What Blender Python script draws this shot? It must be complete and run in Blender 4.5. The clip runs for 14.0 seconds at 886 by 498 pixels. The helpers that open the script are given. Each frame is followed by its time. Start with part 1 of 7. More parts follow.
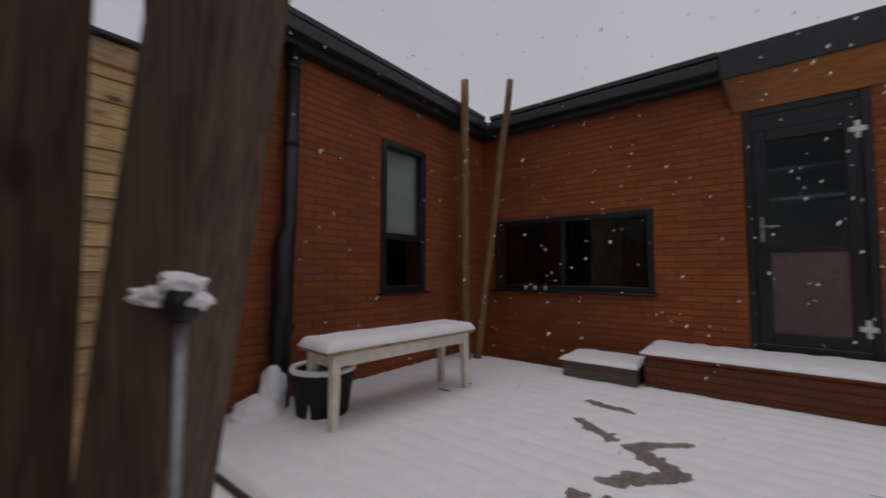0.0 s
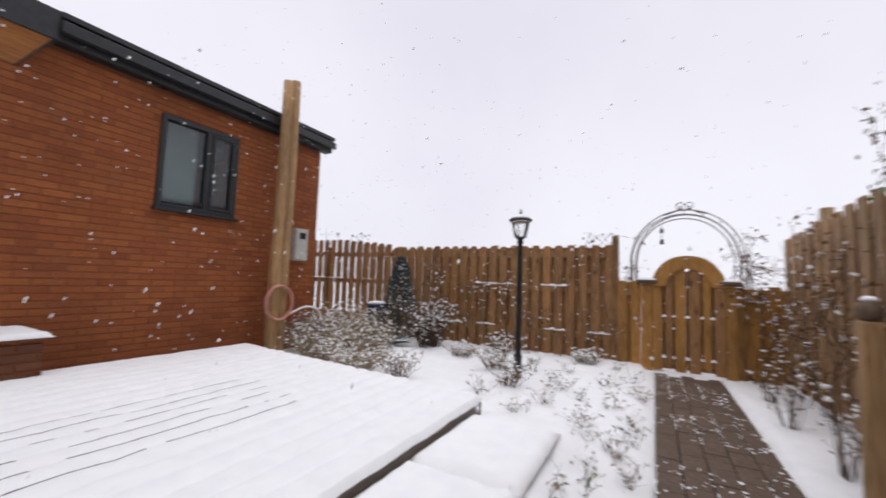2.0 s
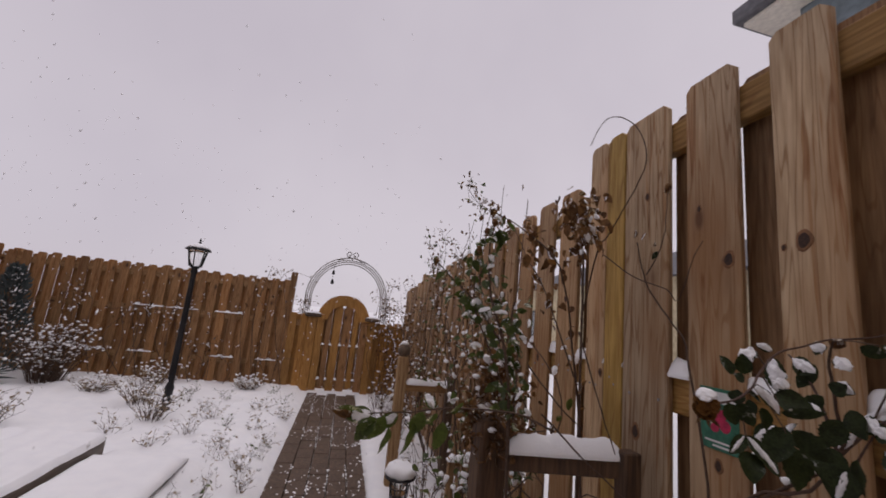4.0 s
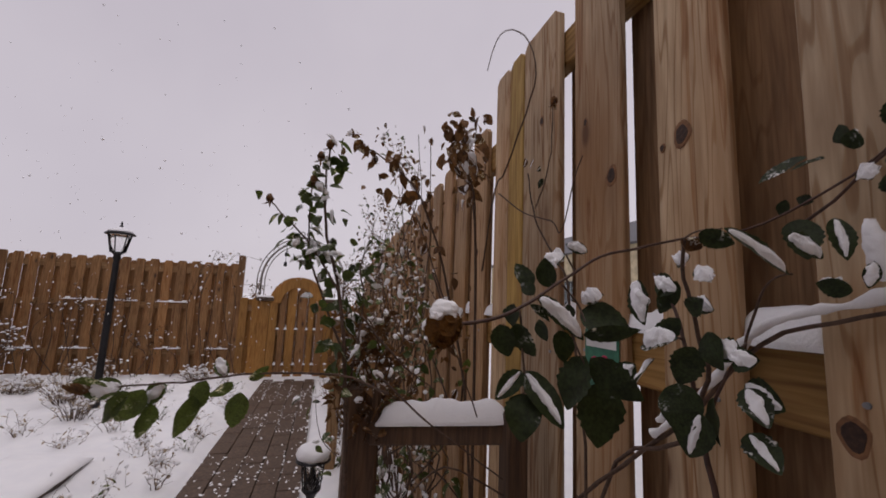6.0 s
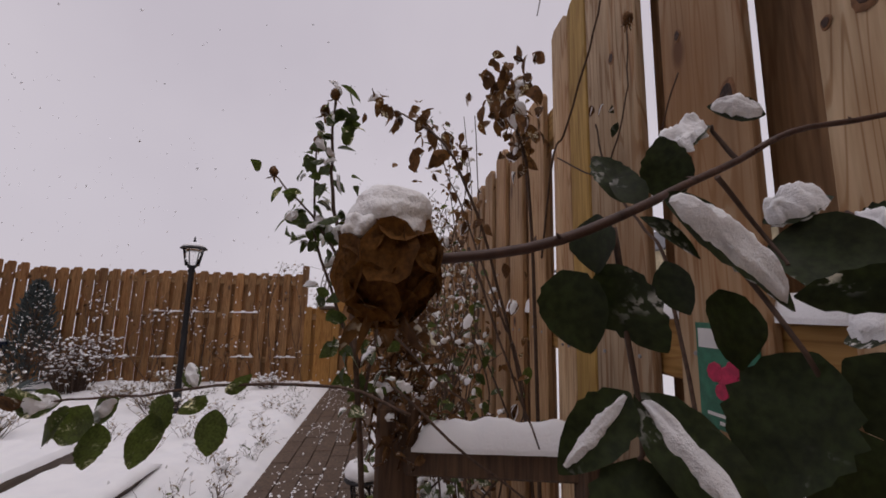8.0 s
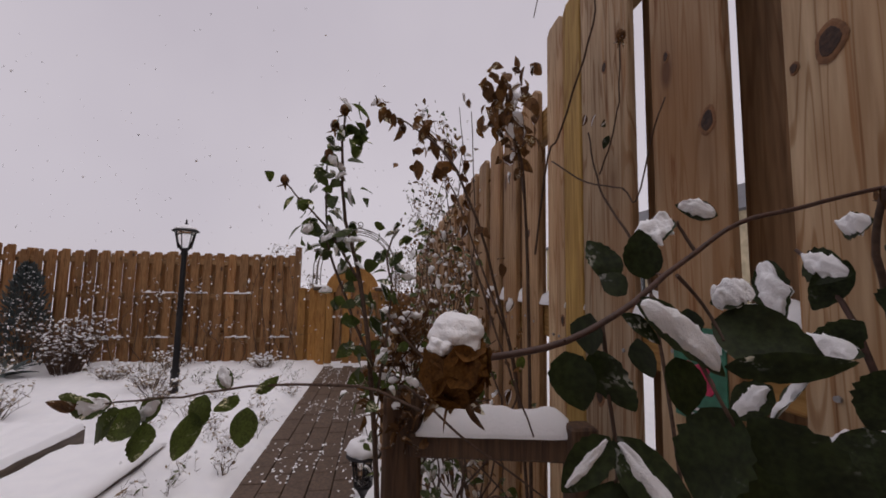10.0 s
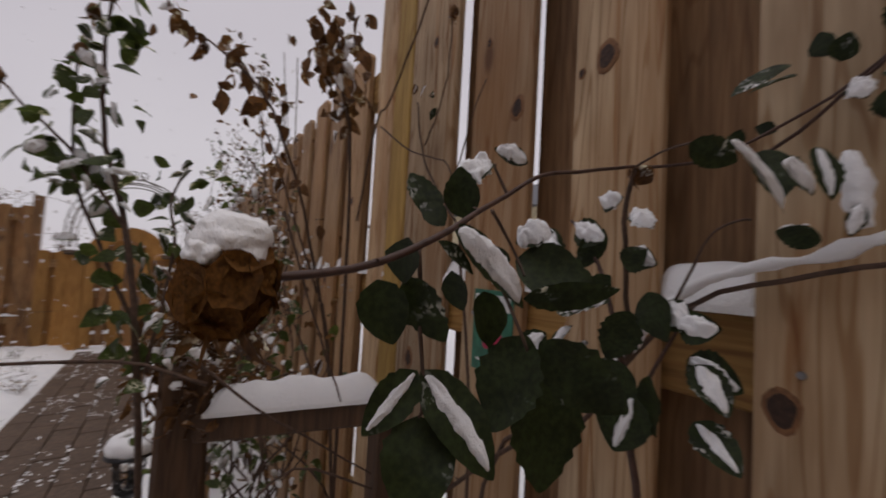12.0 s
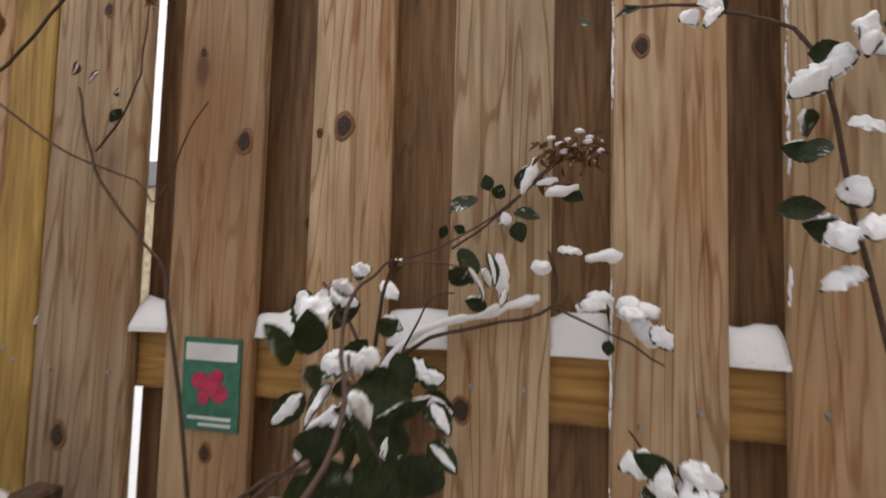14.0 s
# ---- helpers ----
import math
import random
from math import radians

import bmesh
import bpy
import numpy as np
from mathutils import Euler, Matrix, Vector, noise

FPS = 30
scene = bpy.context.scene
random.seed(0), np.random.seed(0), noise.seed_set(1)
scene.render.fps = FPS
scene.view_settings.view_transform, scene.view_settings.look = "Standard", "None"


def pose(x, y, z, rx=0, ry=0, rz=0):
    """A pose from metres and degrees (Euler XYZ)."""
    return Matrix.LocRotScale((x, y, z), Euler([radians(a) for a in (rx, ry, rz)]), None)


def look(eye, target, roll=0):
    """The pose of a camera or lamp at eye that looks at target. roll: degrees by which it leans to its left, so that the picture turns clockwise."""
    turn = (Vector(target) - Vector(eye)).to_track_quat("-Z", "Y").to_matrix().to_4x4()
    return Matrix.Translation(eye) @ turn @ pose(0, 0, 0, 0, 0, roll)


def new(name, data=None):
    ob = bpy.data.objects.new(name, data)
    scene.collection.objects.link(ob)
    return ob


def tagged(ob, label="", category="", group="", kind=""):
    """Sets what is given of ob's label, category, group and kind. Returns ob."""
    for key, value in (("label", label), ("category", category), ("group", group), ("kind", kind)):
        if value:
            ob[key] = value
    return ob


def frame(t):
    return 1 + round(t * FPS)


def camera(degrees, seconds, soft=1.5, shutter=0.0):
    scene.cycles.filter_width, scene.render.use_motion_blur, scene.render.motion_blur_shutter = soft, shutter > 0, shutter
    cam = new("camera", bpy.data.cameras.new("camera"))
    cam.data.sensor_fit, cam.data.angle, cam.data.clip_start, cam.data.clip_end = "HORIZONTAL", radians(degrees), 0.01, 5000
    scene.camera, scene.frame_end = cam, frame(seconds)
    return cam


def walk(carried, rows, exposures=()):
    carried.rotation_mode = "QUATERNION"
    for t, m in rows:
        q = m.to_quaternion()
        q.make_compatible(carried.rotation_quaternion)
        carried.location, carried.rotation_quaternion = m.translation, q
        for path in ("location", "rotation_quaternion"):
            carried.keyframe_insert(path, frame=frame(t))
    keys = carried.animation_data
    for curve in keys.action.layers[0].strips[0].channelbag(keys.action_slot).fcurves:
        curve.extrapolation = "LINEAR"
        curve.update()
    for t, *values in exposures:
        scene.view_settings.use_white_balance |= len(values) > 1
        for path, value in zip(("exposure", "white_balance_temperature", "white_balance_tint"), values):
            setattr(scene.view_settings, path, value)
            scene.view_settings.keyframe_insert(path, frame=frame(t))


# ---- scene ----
cam = camera(96.7, 14.0, 1.7, 0.3)
PATH = [
    (0, (0.183, 0.464, 1.31), (-1.068, 2.02, 1.427), 0.2),
    (0.5, (0.094, 0.62, 1.256), (-0.537, 2.517, 1.316), 0.5),
    (1, (0.053, 0.607, 1.263), (0.484, 2.559, 1.322), 2.8),
    (1.5, (0.076, 0.452, 1.125), (1.39, 1.953, 1.268), 1.9),
    (2, (-0.054, 0.279, 1.137), (1.703, 1.221, 1.294), 2.0),
    (2.5, (-0.267, 0.15, 1.169), (1.687, 0.535, 1.347), 2.1),
    (3, (-0.485, 0.116, 1.2), (1.494, 0.329, 1.41), 2.4),
    (3.5, (-0.617, 0.001, 1.252), (1.359, 0.163, 1.508), 1.4),
    (4, (-0.761, -0.118, 1.345), (1.158, -0.556, 1.695), 5.8),
    (6.5, (-0.538, -0.603, 1.246), (1.372, -1.144, 1.492), 2.0),
    (7, (-0.446, -0.647, 1.214), (1.512, -0.965, 1.47), 1.0),
    (7.5, (-0.413, -0.619, 1.237), (1.551, -0.904, 1.489), 0.6),
    (8, (-0.404, -0.629, 1.25), (1.559, -0.874, 1.545), 1.2),
    (10.5, (-0.475, -0.589, 1.304), (1.49, -0.942, 1.427), 1.3),
    (11, (-0.461, -0.639, 1.259), (1.459, -1.185, 1.386), 2.3),
    (11.5, (-0.45, -0.662, 1.256), (1.418, -1.37, 1.345), 1.4),
    (12, (-0.434, -0.612, 1.272), (1.219, -1.733, 1.371), 3.3),
    (12.5, (-0.456, -0.581, 1.313), (0.765, -2.164, 1.366), 0.1),
    (13, (-0.489, -0.702, 1.374), (0.591, -2.369, 1.614), 2.8),
    (13.5, (-0.4, -0.661, 1.422), (-0.017, -2.603, 1.706), 2.8),
    (14, (-0.366, -0.504, 1.37), (-0.032, -2.473, 1.468), 1.6),
]
EXPOSURES = [
    (0.0, -1.1, 6500, 12), (0.3, -0.72, 6500, 12), (0.6, -0.25, 6500, 10), (1.0, 0.1, 6450, 11), (2.0, -0.06, 6400, 11), (2.4, -0.45, 6500, 15),
    (3.0, -0.66, 6600, 20), (4.0, -0.70, 6650, 20), (6.5, -0.70, 6660, 19), (11.0, -0.76, 6660, 19), (12.0, -0.74, 6700, 15), (13.0, -0.2, 6750, 10), (14.0, 0.27, 6850, 8),
]
walk(cam, [(t, look(eye, target, roll)) for t, eye, target, roll in PATH], EXPOSURES)

# ---- sky and light: a closed overcast sky over falling snow ----
world = bpy.data.worlds.new("overcast_sky")
scene.world = world
world.use_nodes = True
wn, wl = world.node_tree.nodes, world.node_tree.links
wn.clear()
w_out, w_bg, w_mix = wn.new("ShaderNodeOutputWorld"), wn.new("ShaderNodeBackground"), wn.new("ShaderNodeMixRGB")
w_sky, w_noise, w_ramp, w_co = wn.new("ShaderNodeTexSky"), wn.new("ShaderNodeTexNoise"), wn.new("ShaderNodeValToRGB"), wn.new("ShaderNodeTexCoord")
w_sky.sky_type, w_sky.sun_disc, w_sky.sun_elevation, w_sky.sun_rotation = "NISHITA", False, radians(35), radians(200)
w_scale = wn.new("ShaderNodeMixRGB")
w_scale.blend_type, w_scale.inputs[0].default_value, w_scale.inputs[2].default_value = "MULTIPLY", 1.0, (0.1, 0.1, 0.1, 1)
w_noise.inputs["Scale"].default_value, w_noise.inputs["Detail"].default_value = 1.6, 4
w_ramp.color_ramp.elements[0].color, w_ramp.color_ramp.elements[1].color = (0.87, 0.85, 0.93, 1), (1.0, 0.985, 1.05, 1)
w_ramp.color_ramp.elements[0].position, w_ramp.color_ramp.elements[1].position = 0.3, 0.7
wl.new(w_co.outputs["Generated"], w_noise.inputs["Vector"])
wl.new(w_noise.outputs["Fac"], w_ramp.inputs["Fac"])
wl.new(w_sky.outputs["Color"], w_scale.inputs[1])
w_mix.inputs[0].default_value = 0.94
wl.new(w_scale.outputs["Color"], w_mix.inputs[1])
wl.new(w_ramp.outputs["Color"], w_mix.inputs[2])
wl.new(w_mix.outputs["Color"], w_bg.inputs["Color"])
w_bg.inputs["Strength"].default_value = 1.0
wl.new(w_bg.outputs["Background"], w_out.inputs["Surface"])
sun = new("sun", bpy.data.lights.new("sun", "SUN"))
sun.data.energy, sun.data.angle, sun.data.color = 1.1, radians(50), (1.0, 0.98, 0.95)
sun.matrix_world = look((0, 0, 20), (2.0, 1.5, 0))


# ---- materials ----
def material(name, rough=0.7, metal=0.0):
    m = bpy.data.materials.new(name)
    m.use_nodes = True
    b = m.node_tree.nodes["Principled BSDF"]
    b.inputs["Roughness"].default_value, b.inputs["Metallic"].default_value = rough, metal
    return m, m.node_tree.nodes, m.node_tree.links, b


def ramp(nodes, links, source, stops):
    r = nodes.new("ShaderNodeValToRGB")
    while len(r.color_ramp.elements) < len(stops):
        r.color_ramp.elements.new(0.5)
    for e, (p, c) in zip(r.color_ramp.elements, stops):
        e.position, e.color = p, (*c, 1)
    links.new(source, r.inputs["Fac"])
    return r.outputs["Color"]


def noise_of(nodes, links, co, scale, detail=4, squash=(1, 1, 1), warp=0.0):
    mp, n = nodes.new("ShaderNodeMapping"), nodes.new("ShaderNodeTexNoise")
    mp.inputs["Scale"].default_value = squash
    n.inputs["Scale"].default_value, n.inputs["Detail"].default_value, n.inputs["Distortion"].default_value = scale, detail, warp
    links.new(co, mp.inputs["Vector"])
    links.new(mp.outputs["Vector"], n.inputs["Vector"])
    return n.outputs["Fac"]


def blend(nodes, links, kind, fac, a, b):
    x = nodes.new("ShaderNodeMixRGB")
    x.blend_type = kind
    for i, v in enumerate((fac, a, b)):
        if isinstance(v, (int, float)):
            x.inputs[i].default_value = v
        elif isinstance(v, tuple):
            x.inputs[i].default_value = (*v, 1)
        else:
            links.new(v, x.inputs[i])
    return x.outputs["Color"]


def bump(nodes, links, bsdf, height, strength, distance):
    b = nodes.new("ShaderNodeBump")
    b.inputs["Strength"].default_value, b.inputs["Distance"].default_value = strength, distance
    links.new(height, b.inputs["Height"])
    links.new(b.outputs["Normal"], bsdf.inputs["Normal"])


def shifted(nodes, links, amount=7.0):
    """Object coordinates moved by a different amount for each object."""
    co, info = nodes.new("ShaderNodeTexCoord"), nodes.new("ShaderNodeObjectInfo")
    mul, add = nodes.new("ShaderNodeMath"), nodes.new("ShaderNodeVectorMath")
    mul.operation, add.operation = "MULTIPLY", "ADD"
    mul.inputs[1].default_value = amount
    links.new(info.outputs["Random"], mul.inputs[0])
    links.new(co.outputs["Object"], add.inputs[0])
    links.new(mul.outputs[0], add.inputs[1])
    return add.outputs[0], info.outputs["Random"]


def plain(name, color, rough=0.6, metal=0.0, scale=30.0, vary=0.25, relief=0.1):
    """Paint, metal or stone with two scales of mottling and a fine relief."""
    m, n, l, b = material(name, rough, metal)
    co, rnd = shifted(n, l)
    fine, coarse = noise_of(n, l, co, scale, 5), noise_of(n, l, co, scale / 9, 3)
    lo, hi = tuple(c * (1 - vary) for c in color), tuple(min(1, c * (1 + vary)) for c in color)
    c = ramp(n, l, fine, [(0.3, lo), (0.7, hi)])
    c2 = ramp(n, l, coarse, [(0.3, (0.8, 0.8, 0.8)), (0.7, (1.1, 1.1, 1.1))])
    l.new(blend(n, l, "MULTIPLY", 0.7, c, c2), b.inputs["Base Color"])
    bump(n, l, b, fine, relief, 0.004)
    return m


def timber(name, dark, light, knot, axis="z", rough=0.75, wet=0.0, grain=1.0, strong=0.55, stain=0.0):
    """Sawn softwood: long grain, growth rings, knots, weathering; the tone differs from board to board."""
    m, n, l, b = material(name, rough)
    co, rnd = shifted(n, l, 11.0)
    long = {"x": (0.07, 1, 1), "y": (1, 0.07, 1), "z": (1, 1, 0.07)}[axis]
    kn = {"x": (0.45, 1, 1), "y": (1, 0.45, 1), "z": (1, 1, 0.45)}[axis]
    # knots pull the rings round them
    vm, v = n.new("ShaderNodeMapping"), n.new("ShaderNodeTexVoronoi")
    vm.inputs["Scale"].default_value = kn
    v.inputs["Scale"].default_value, v.inputs["Randomness"].default_value = 5.0, 1.0
    l.new(co, vm.inputs["Vector"])
    l.new(vm.outputs["Vector"], v.inputs["Vector"])
    fibre = noise_of(n, l, co, 90 * grain, 6, long)
    rings = noise_of(n, l, co, 15 * grain, 2, long, 0.25)
    w = n.new("ShaderNodeMath")
    w.operation = "MULTIPLY_ADD"
    l.new(rings, w.inputs[0])
    w.inputs[1].default_value = 60.0
    w.inputs[2].default_value = 0.0
    s = n.new("ShaderNodeMath")
    s.operation = "SINE"
    l.new(w.outputs[0], s.inputs[0])
    ringc = ramp(n, l, s.outputs[0], [(0.0, (1.08, 1.06, 1.04)), (0.72, (1, 1, 1)), (0.9, (0.74, 0.62, 0.5)), (1.0, (0.62, 0.48, 0.36))])
    base = ramp(n, l, fibre, [(0.32, dark), (0.68, light)])
    c = blend(n, l, "MULTIPLY", strong, base, ringc)
    tone = ramp(n, l, rnd, [(0.0, (0.84, 0.82, 0.81)), (0.5, (1, 1, 1)), (1.0, (1.10, 1.05, 0.98))])
    c = blend(n, l, "MULTIPLY", 1.0, c, tone)
    if stain:
        patch = noise_of(n, l, co, 4.5, 4, (1, 1, 0.28))
        c = blend(n, l, "MIX", ramp(n, l, patch, [(0.5, (0, 0, 0)), (0.72, (stain, stain, stain))]), c, (0.36, 0.17, 0.055))
        streak = noise_of(n, l, co, 34, 3, (1, 1, 0.06), 0.6)
        c = blend(n, l, "MULTIPLY", 1.0, c, ramp(n, l, streak, [(0.58, (1, 1, 1)), (0.66, (0.70, 0.52, 0.36)), (0.72, (1, 1, 1))]))
    grey = noise_of(n, l, co, 2.2, 4, (1, 1, 0.5))
    c = blend(n, l, "MULTIPLY", 1.0, c, ramp(n, l, grey, [(0.25, (0.66, 0.66, 0.68)), (0.6, (1.05, 1.03, 1.0))]))
    c = blend(n, l, "MIX", ramp(n, l, v.outputs["Distance"], [(0.055, (0.95, 0.95, 0.95)), (0.1, (0.25, 0.25, 0.25)), (0.2, (0, 0, 0))]), c, knot)
    l.new(c, b.inputs["Base Color"])
    if wet:
        l.new(ramp(n, l, grey, [(0.35, (rough - wet,) * 3), (0.65, (rough,) * 3)]), b.inputs["Roughness"])
    bump(n, l, b, fibre, 0.25, 0.003)
    return m


# a factor below 1 paints shade into every brick tone
def brickwork(name, shade=1.0):
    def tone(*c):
        return tuple(v * shade for v in c)

    m, n, l, b = material(name, 0.85 if shade == 1.0 else 0.6)
    co, rnd = shifted(n, l, 5.0)
    geo = n.new("ShaderNodeNewGeometry")
    both = n.new("ShaderNodeMath")
    both.operation = "ADD"
    l.new(geo.outputs["Random Per Island"], both.inputs[0])
    l.new(rnd, both.inputs[1])
    wrap = n.new("ShaderNodeMath")
    wrap.operation = "FRACT"
    l.new(both.outputs[0], wrap.inputs[0])
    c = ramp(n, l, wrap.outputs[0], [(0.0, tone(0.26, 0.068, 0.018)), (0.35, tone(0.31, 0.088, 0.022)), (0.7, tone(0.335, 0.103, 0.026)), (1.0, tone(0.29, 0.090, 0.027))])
    fine = noise_of(n, l, co, 70, 5)
    c = blend(n, l, "MULTIPLY", 0.8, c, ramp(n, l, fine, [(0.3, (0.68, 0.64, 0.62)), (0.65, (1.1, 1.08, 1.05))]))
    stain = noise_of(n, l, co, 1.3, 4, (1, 1, 0.4))
    c = blend(n, l, "MULTIPLY", 0.8, c, ramp(n, l, stain, [(0.3, (0.72, 0.70, 0.70)), (0.6, (1.05, 1.05, 1.05))]))
    l.new(c, b.inputs["Base Color"])
    bump(n, l, b, fine, 0.5, 0.004)
    return m


def snow_material(name):
    m, n, l, b = material(name, 0.85)
    co = n.new("ShaderNodeTexCoord").outputs["Object"]
    fine, soft = noise_of(n, l, co, 160, 4), noise_of(n, l, co, 9, 5)
    l.new(ramp(n, l, soft, [(0.3, (0.86, 0.87, 0.89)), (0.7, (0.92, 0.925, 0.93))]), b.inputs["Base Color"])
    both = blend(n, l, "MIX", 0.35, soft, fine)
    bump(n, l, b, both, 0.45, 0.010)
    grain = n.new("ShaderNodeBump")
    grain.inputs["Strength"].default_value, grain.inputs["Distance"].default_value = 0.5, 0.0012
    l.new(noise_of(n, l, co, 900, 2), grain.inputs["Height"])
    l.new(b.inputs["Normal"].links[0].from_socket, grain.inputs["Normal"])
    l.new(grain.outputs["Normal"], b.inputs["Normal"])
    return m


def leafy(name, dark, light, vein, rough=0.35, scale=60, gloss=0.4, glow=0.0, dust=0.0):
    """Leaf tissue: tone by leaf, mottling, light that shines through, and a dusting of snow on what faces up."""
    m, n, l, b = material(name, rough)
    b.inputs["Specular IOR Level"].default_value = gloss
    co, rnd = shifted(n, l, 3.0)
    geo = n.new("ShaderNodeNewGeometry")
    c = ramp(n, l, geo.outputs["Random Per Island"], [(0.0, dark), (1.0, light)])
    mott = noise_of(n, l, co, scale, 4)
    c = blend(n, l, "MIX", ramp(n, l, mott, [(0.46, (0, 0, 0)), (0.68, (0.75, 0.75, 0.75))]), c, vein)
    c = blend(n, l, "MULTIPLY", 0.8, c, ramp(n, l, noise_of(n, l, co, scale * 5, 3), [(0.35, (0.6, 0.6, 0.6)), (0.65, (1.25, 1.25, 1.2))]))
    if dust:
        up = n.new("ShaderNodeSeparateXYZ")
        l.new(geo.outputs["Normal"], up.inputs[0])
        high = n.new("ShaderNodeMath")
        high.operation = "ABSOLUTE"
        l.new(up.outputs["Z"], high.inputs[0])
        speck = noise_of(n, l, co, 260, 4)
        patch = noise_of(n, l, co, 45, 3)
        k = blend(n, l, "MULTIPLY", 1.0, ramp(n, l, speck, [(0.50, (0, 0, 0)), (0.56, (1, 1, 1))]), ramp(n, l, patch, [(0.62 - 0.2 * dust, (0, 0, 0)), (0.72 - 0.2 * dust, (1, 1, 1))]))
        k = blend(n, l, "MULTIPLY", 1.0, k, ramp(n, l, high.outputs[0], [(0.3, (0, 0, 0)), (0.7, (0.9, 0.9, 0.9))]))
        c = blend(n, l, "MIX", k, c, (0.85, 0.86, 0.88))
    l.new(c, b.inputs["Base Color"])
    bump(n, l, b, mott, 0.4, 0.002)
    if glow:
        tr, mix = n.new("ShaderNodeBsdfTranslucent"), n.new("ShaderNodeMixShader")
        l.new(blend(n, l, "MULTIPLY", 1.0, c, (2.6, 2.4, 1.3)), tr.inputs["Color"])
        mix.inputs[0].default_value = glow
        out = n["Material Output"]
        l.new(b.outputs[0], mix.inputs[1])
        l.new(tr.outputs[0], mix.inputs[2])
        l.new(mix.outputs[0], out.inputs["Surface"])
    return m


def glass_material(name, tint, rough=0.0):
    m, n, l, b = material(name, rough)
    b.inputs["Base Color"].default_value = (*tint, 1)
    b.inputs["Transmission Weight"].default_value, b.inputs["IOR"].default_value = 1.0, 1.45
    co = n.new("ShaderNodeTexCoord").outputs["Object"]
    l.new(ramp(n, l, noise_of(n, l, co, 14, 4), [(0.4, (0.0, 0.0, 0.0)), (0.8, (0.12, 0.12, 0.12))]), b.inputs["Roughness"])
    return m


SNOW = snow_material("fresh_snow")
SLUSH = plain("grey_trodden_slush", (0.21, 0.195, 0.18), 0.45, scale=50, vary=0.4, relief=0.4)
DAMP_POST = timber("damp_dark_brown_wood", (0.055, 0.030, 0.018), (0.13, 0.075, 0.04), (0.02, 0.01, 0.007))
BRICK = brickwork("red_brick")
# red brick multiplied down, standing in for shade on the door step front
SHADED_BRICK = brickwork("shaded_dark_red_brick", 0.42)
MORTAR = plain("dark_mortar", (0.20, 0.066, 0.026), 0.95, scale=60, relief=0.3)
FENCE_NEAR = timber("weathered_fence_wood", (0.38, 0.265, 0.155), (0.56, 0.43, 0.28), (0.13, 0.055, 0.02), strong=0.85, stain=0.7)
FENCE_AGED = timber("aged_brown_fence_wood", (0.26, 0.155, 0.075), (0.45, 0.30, 0.165), (0.1, 0.045, 0.02), strong=0.5, stain=0.5)
POLE_WOOD = timber("brown_rough_pole_wood", (0.14, 0.075, 0.03), (0.27, 0.16, 0.07), (0.05, 0.025, 0.01))
# redder, less bleached wood, its tone also darkened for shade behind the front boards
FENCE_BACK = timber("shaded_red_brown_fence_wood", (0.165, 0.092, 0.044), (0.32, 0.195, 0.10), (0.1, 0.045, 0.02), strong=0.5)
FENCE_FAR = timber("stained_fence_wood", (0.22, 0.115, 0.045), (0.40, 0.225, 0.095), (0.06, 0.03, 0.015), stain=0.55)
FENCE_WARM = timber("orange_brown_stained_wood", (0.30, 0.145, 0.03), (0.46, 0.25, 0.07), (0.06, 0.03, 0.01))
YELLOW_WOOD = timber("yellow_stained_wood", (0.34, 0.20, 0.04), (0.55, 0.36, 0.10), (0.10, 0.05, 0.02))
RAIL_WOOD = timber("treated_rail_wood", (0.24, 0.13, 0.03), (0.42, 0.25, 0.08), (0.07, 0.03, 0.015), "x")
RAIL_WOOD_Y = timber("treated_rail_wood_across", (0.24, 0.13, 0.05), (0.42, 0.26, 0.12), (0.07, 0.03, 0.015), "y")
DECK_WOOD = timber("wet_deck_wood", (0.07, 0.055, 0.045), (0.15, 0.12, 0.095), (0.03, 0.02, 0.015), "x", 0.6, 0.2)
POST_WOOD = timber("round_pole_wood", (0.25, 0.145, 0.06), (0.44, 0.29, 0.15), (0.07, 0.035, 0.015))
DARK_POST = timber("dark_weathered_post_wood", (0.065, 0.042, 0.027), (0.15, 0.105, 0.068), (0.02, 0.012, 0.007))
SIDING = timber("pale_cedar_siding", (0.42, 0.29, 0.13), (0.60, 0.45, 0.25), (0.12, 0.06, 0.03), "y")
SOFFIT = timber("orange_varnished_soffit", (0.25, 0.09, 0.014), (0.38, 0.155, 0.03), (0.1, 0.04, 0.01), "x", 0.45)
FRAME = plain("anthracite_frame", (0.012, 0.014, 0.016), 0.4, scale=40, relief=0.03)
FASCIA = plain("dark_grey_fascia", (0.020, 0.022, 0.025), 0.5, scale=20, relief=0.05)
METAL_BLACK = plain("black_painted_metal", (0.018, 0.018, 0.02), 0.42, 0.3, scale=50, relief=0.05)
METAL_GREY = plain("galvanised_metal", (0.33, 0.33, 0.34), 0.45, 0.8, scale=40)
ARCH_METAL = plain("grey_painted_wire", (0.20, 0.18, 0.16), 0.6, 0.2, scale=60)
WHITE_PAINT = plain("cream_white_paint", (0.72, 0.67, 0.58), 0.55, scale=18, vary=0.12)
BENCH_EDGE = timber("bench_top_wood", (0.33, 0.24, 0.10), (0.52, 0.40, 0.20), (0.1, 0.05, 0.02), "y")
PAVER = plain("brown_clay_paver", (0.10, 0.064, 0.042), 0.7, scale=45, vary=0.35, relief=0.4)
ROOM = plain("darkened_room_plaster", (0.10, 0.10, 0.105), 0.9, scale=8)
BLIND_GREY = plain("blue_grey_blind", (0.20, 0.24, 0.25), 0.9, scale=12, vary=0.1)
